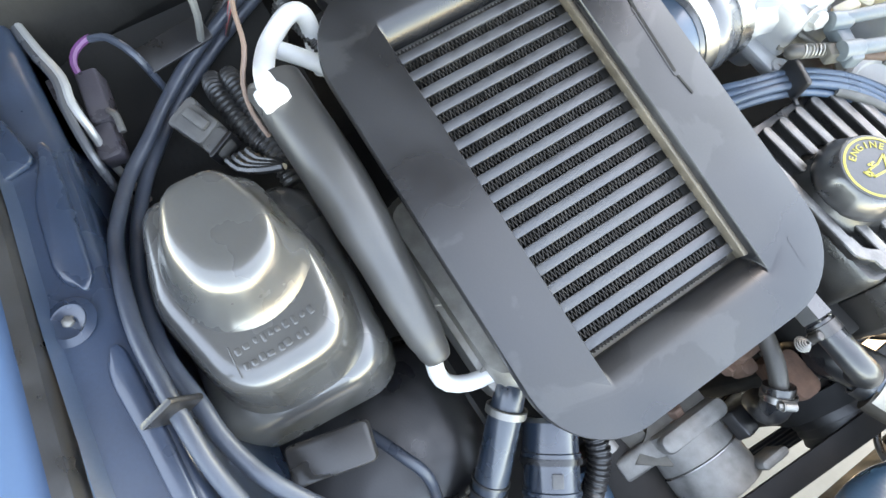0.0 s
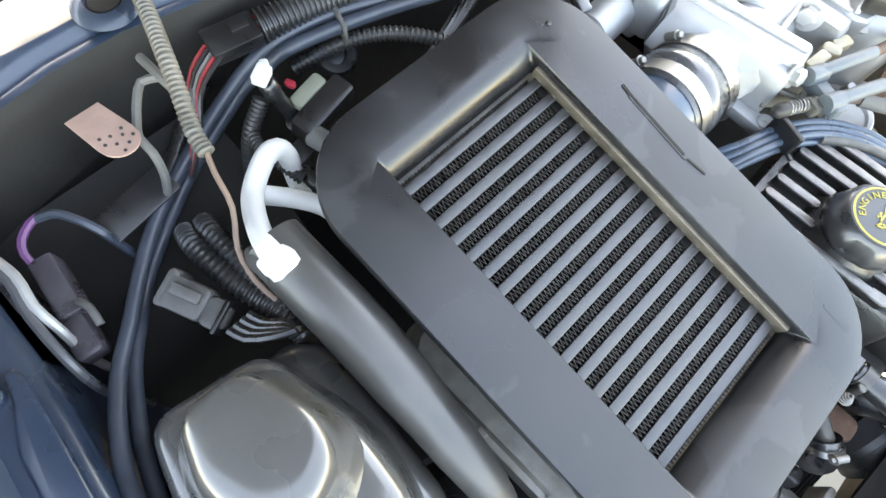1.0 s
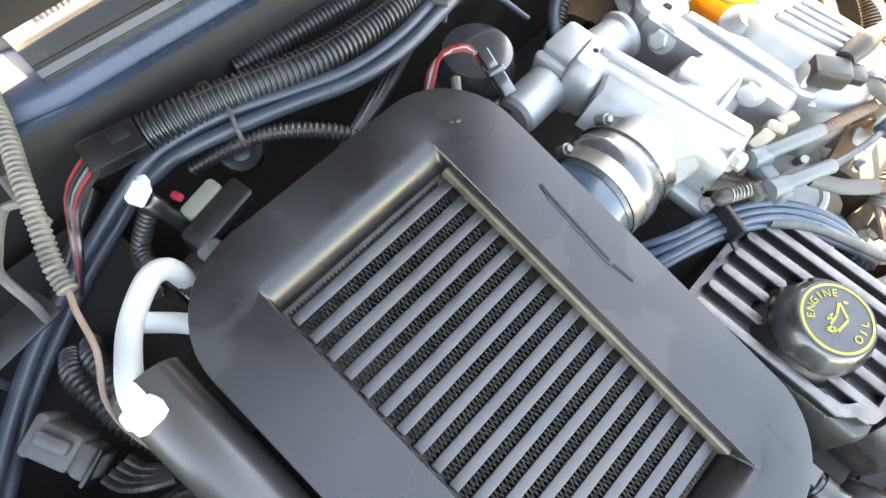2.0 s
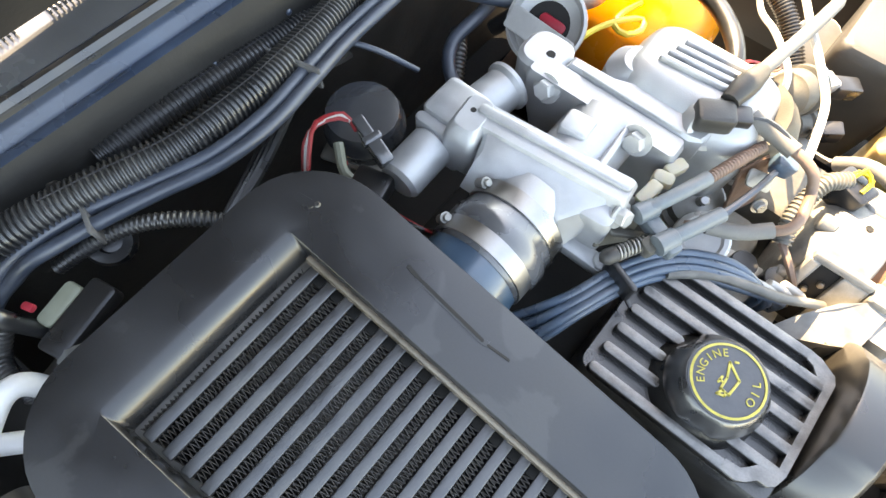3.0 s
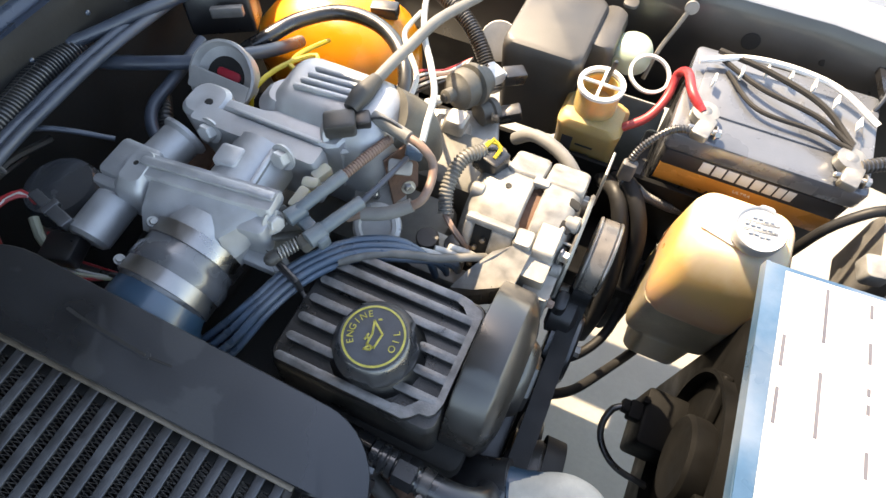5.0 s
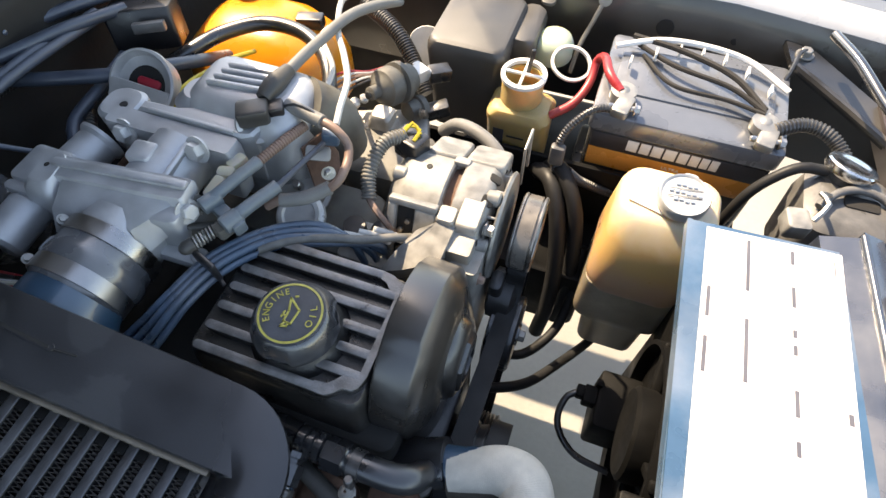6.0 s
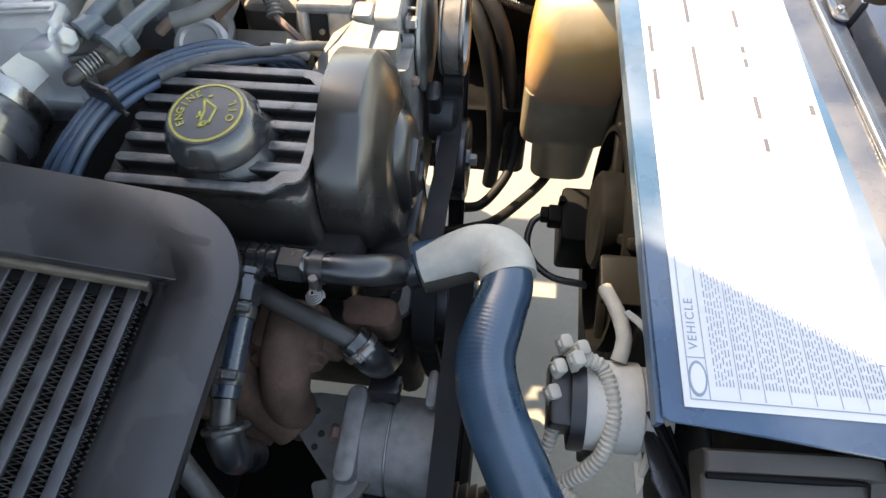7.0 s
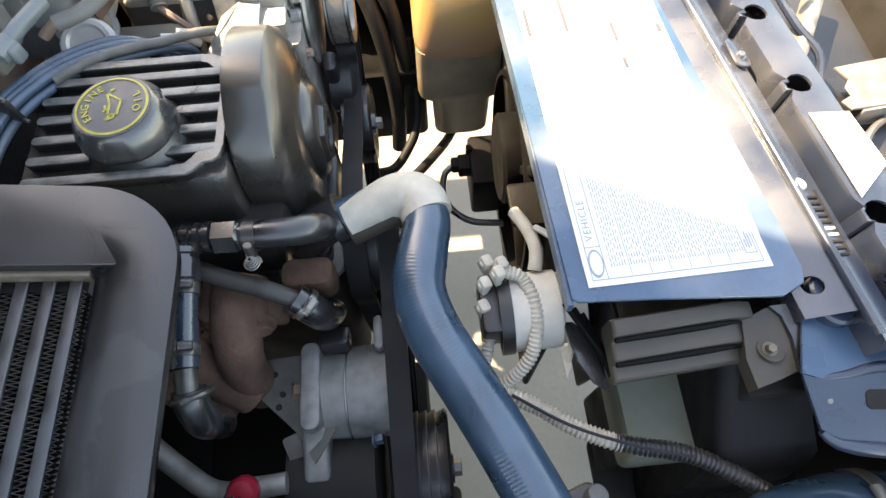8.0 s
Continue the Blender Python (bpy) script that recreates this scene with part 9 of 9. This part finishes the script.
plug = thing("black_plug", (-0.40, -0.275, 0.80), "long black two-part connector", "connector")
part("body", moved(rbox((0.022, 0.062, 0.022), (0, 0, 0), 0.004, 0.003), (-0.402, -0.275, 0.820), (0, 12, 12)), BLACK_PLASTIC, plug)
part("green_lock", moved(rbox((0.014, 0.036, 0.010), (0, 0, 0), 0.004, 0.003), (-0.416, -0.276, 0.836), (0, 12, 12)), GREEN_COOLER, plug, "faded green lock")
part("tail", moved(rbox((0.018, 0.028, 0.016), (0, 0, 0), 0.003, 0.002), (-0.390, -0.312, 0.806), (0, 12, 12)), BLACK_PLASTIC, plug)
cable("grey_hose_stub", [(-0.386, -0.297, 0.830), (-0.370, -0.293, 0.830), (-0.350, -0.284, 0.826), (-0.33, -0.275, 0.81)], 0.0100, GREY_RUBBER, "grey hose stub entering under the cooler", "hose")
cable("grey_hose_stub", [(-0.388, -0.318, 0.805), (-0.365, -0.318, 0.805), (-0.335, -0.312, 0.80)], 0.0075, RUBBER, "black hose stub entering under the cooler", "hose")
cable("mini_loom", [(-0.435, -0.325, 0.825), (-0.412, -0.335, 0.826), (-0.390, -0.332, 0.822), (-0.37, -0.325, 0.81)], 0.006, LOOM, "small corrugated loom by the bare tube", "wiring loom", ribs=0.0038)
cable("mini_loom", [(-0.432, -0.310, 0.845), (-0.425, -0.335, 0.82), (-0.418, -0.352, 0.77)], 0.0075, LOOM, "small corrugated loom going down", "wiring loom", ribs=0.004)
cable("white_lead", [(-0.378, -0.245, 0.812), (-0.372, -0.236, 0.826), (-0.362, -0.228, 0.820)], 0.003, WIRE_WHITE, "short white wire loop", "wire", n=7)
bigp = thing("grey_connector", (-0.345, -0.455, 0.80), "dusty grey multi-pin connector", "connector")
part("body", moved(rbox((0.034, 0.026, 0.024), (0, 0, 0), 0.004, 0.003), (-0.345, -0.452, 0.808), (10, 5, 22)), GREY_PLASTIC, bigp)
part("collar", moved(rbox((0.010, 0.030, 0.027), (0, 0, 0), 0.004, 0.002), (-0.360, -0.456, 0.806), (10, 5, 22)), GREY_PLASTIC, bigp)
part("latch", moved(rbox((0.024, 0.009, 0.006), (0, 0, 0), 0.002, 0.0015), (-0.342, -0.452, 0.831), (10, 5, 22)), GREY_PLASTIC, bigp)
part("rear", moved(rbox((0.018, 0.024, 0.021), (0, 0, 0), 0.006, 0.003), (-0.322, -0.445, 0.807), (10, 5, 22)), GREY_PLASTIC, bigp)
part("rear_ring", moved(rbox((0.004, 0.027, 0.024), (0, 0, 0), 0.006, 0.001), (-0.316, -0.443, 0.806), (10, 5, 22)), BLACK_PLASTIC, bigp)
for k in range(4):
    cable("connector_lead", [(-0.306, -0.448 + 0.006 * k, 0.815), (-0.292, -0.443 + 0.006 * k, 0.815), (-0.278, -0.428 + 0.005 * k, 0.82), (-0.268, -0.412, 0.825)], 0.0035, RUBBER, "black lead behind the grey connector", "wire", group="connector leads", n=7)
for k in range(2):
    cable("under_loom", [(-0.405 - 0.004 * k, -0.408 - 0.016 * k, 0.790), (-0.380, -0.409 - 0.017 * k, 0.808), (-0.333 - 0.004 * k, -0.408 - 0.014 * k, 0.808), (-0.30, -0.408 - 0.004 * k, 0.80), (-0.27, -0.41, 0.79)], 0.0098, LOOM, "black corrugated loom under the bare tube", "wiring loom", ribs=0.0055)
pw = thing("relay_plug", (-0.39, -0.52, 0.80), "plum-grey relay plug with a paler lower half", "connector")
part("body", moved(rbox((0.052, 0.018, 0.022), (0, 0, 0), 0.003, 0.002), (-0.413, -0.515, 0.812), (0, 6, -8)), PLUM_PLASTIC, pw)
part("grey_half", moved(rbox((0.034, 0.020, 0.020), (0, 0, 0), 0.004, 0.003), (-0.374, -0.525, 0.805), (0, 8, -6)), PLUM_PLASTIC, pw)
part("collar", moved(rbox((0.006, 0.024, 0.024), (0, 0, 0), 0.003, 0.001), (-0.392, -0.522, 0.806), (0, 8, -6)), BLACK_PLASTIC, pw)
part("latch", sweep([(-0.390, -0.510, 0.832), (-0.378, -0.506, 0.836), (-0.364, -0.508, 0.832)], 0.003, n=8), GREY_PLASTIC, pw)
cable("purple_wire", [(-0.430, -0.518, 0.828), (-0.443, -0.517, 0.838), (-0.453, -0.511, 0.841), (-0.460, -0.501, 0.841), (-0.462, -0.494, 0.840)], 0.0032, WIRE_PURPLE, "purple wire looping to the relay plug", "wire", n=7)
cable("taped_wire", [(-0.461, -0.496, 0.840), (-0.456, -0.485, 0.841), (-0.447, -0.478, 0.840), (-0.428, -0.469, 0.834), (-0.414, -0.464, 0.80), (-0.41, -0.46, 0.76)], 0.0036, HOSE_BLUE, "blue-black taped wire end", "wire", n=7)
for k in range(2):
    cable("brake_pipe", [(-0.54, -0.545 - 0.003 * k, 0.86), (-0.505, -0.541 - 0.003 * k, 0.852), (-0.461, -0.534 - 0.005 * k, 0.850), (-0.424, -0.527 - 0.005 * k, 0.849), (-0.398 + 0.004 * k, -0.530 - 0.006 * k, 0.846), (-0.378 + 0.03 * k, -0.529 - 0.007 * k, 0.836), (-0.364 + 0.03 * k, -0.533 - 0.005 * k, 0.80), (-0.360 + 0.03 * k, -0.534, 0.74)], 0.0036, GREY_HOSE if k else PALE_ZINC, "slender pipe along the near wing", "pipe", n=8)
rel = thing("relay", (-0.432, -0.546, 0.80), "dark plum-grey box relay beside the near wing", "relay")
part("cube", moved(rbox((0.038, 0.024, 0.024), (0, 0, 0), 0.004, 0.003), (-0.432, -0.546, 0.806), (0, 5, 8)), PLUM_PLASTIC, rel)
wedge = thing("duct_edge", (-0.435, -0.436, 0.80), "dark folded panel edge in the corner well", "panel")
part("sheet", moved(rbox((0.026, 0.066, 0.003), (0, 0, 0), 0.003, 0.001), (-0.434, -0.437, 0.822), (0, 20, 8)), BLACK_PLASTIC, wedge)
post = thing("wing_fixing", (-0.20, -0.584, 0.86), "dull screw in a pressed round boss", "screw")
part("boss", lathe([(0.017, 0), (0.0175, 0.001), (0.012, 0.003), (0.010, 0.002), (0.001, 0.002)], (-0.214, -0.586, 0.8655), n=28), NAVY_PAINT, post)
part("head", nut(0.0042, 0.004, (-0.214, -0.586, 0.866)), ZINC, post)
hinge = thing("wing_bracket", (-0.40, -0.59, 0.86), "blue-black pressed hinge bracket at the wing's rear", "bracket")
part("plate", moved(rbox((0.075, 0.040, 0.006), (0, 0, 0), 0.008, 0.002), (-0.375, -0.590, 0.868), (0, 4, 12)), NAVY_PAINT, hinge)
part("hump", moved(rod(0.016, 0.03, (-0.392, -0.592, 0.874), (1, -0.2, 0), 0.004)), NAVY_PAINT, hinge)
hole = thing("cowl_hole", (-0.545, -0.355, 0.90), "pressed oval hole in the cowl corner", "hole")
part("rim", moved(lathe([(0.026, -0.003), (0.022, 0.001), (0.017, 0.0030), (0.0145, 0.0030), (0.0125, -0.001)], n=32), (-0.541, -0.356, 0.8985), (0, 4, 0)), NAVY_PAINT, hole)
part("opening", rod(0.0127, 0.0010, (-0.541, -0.356, 0.8985)), DARK, hole)
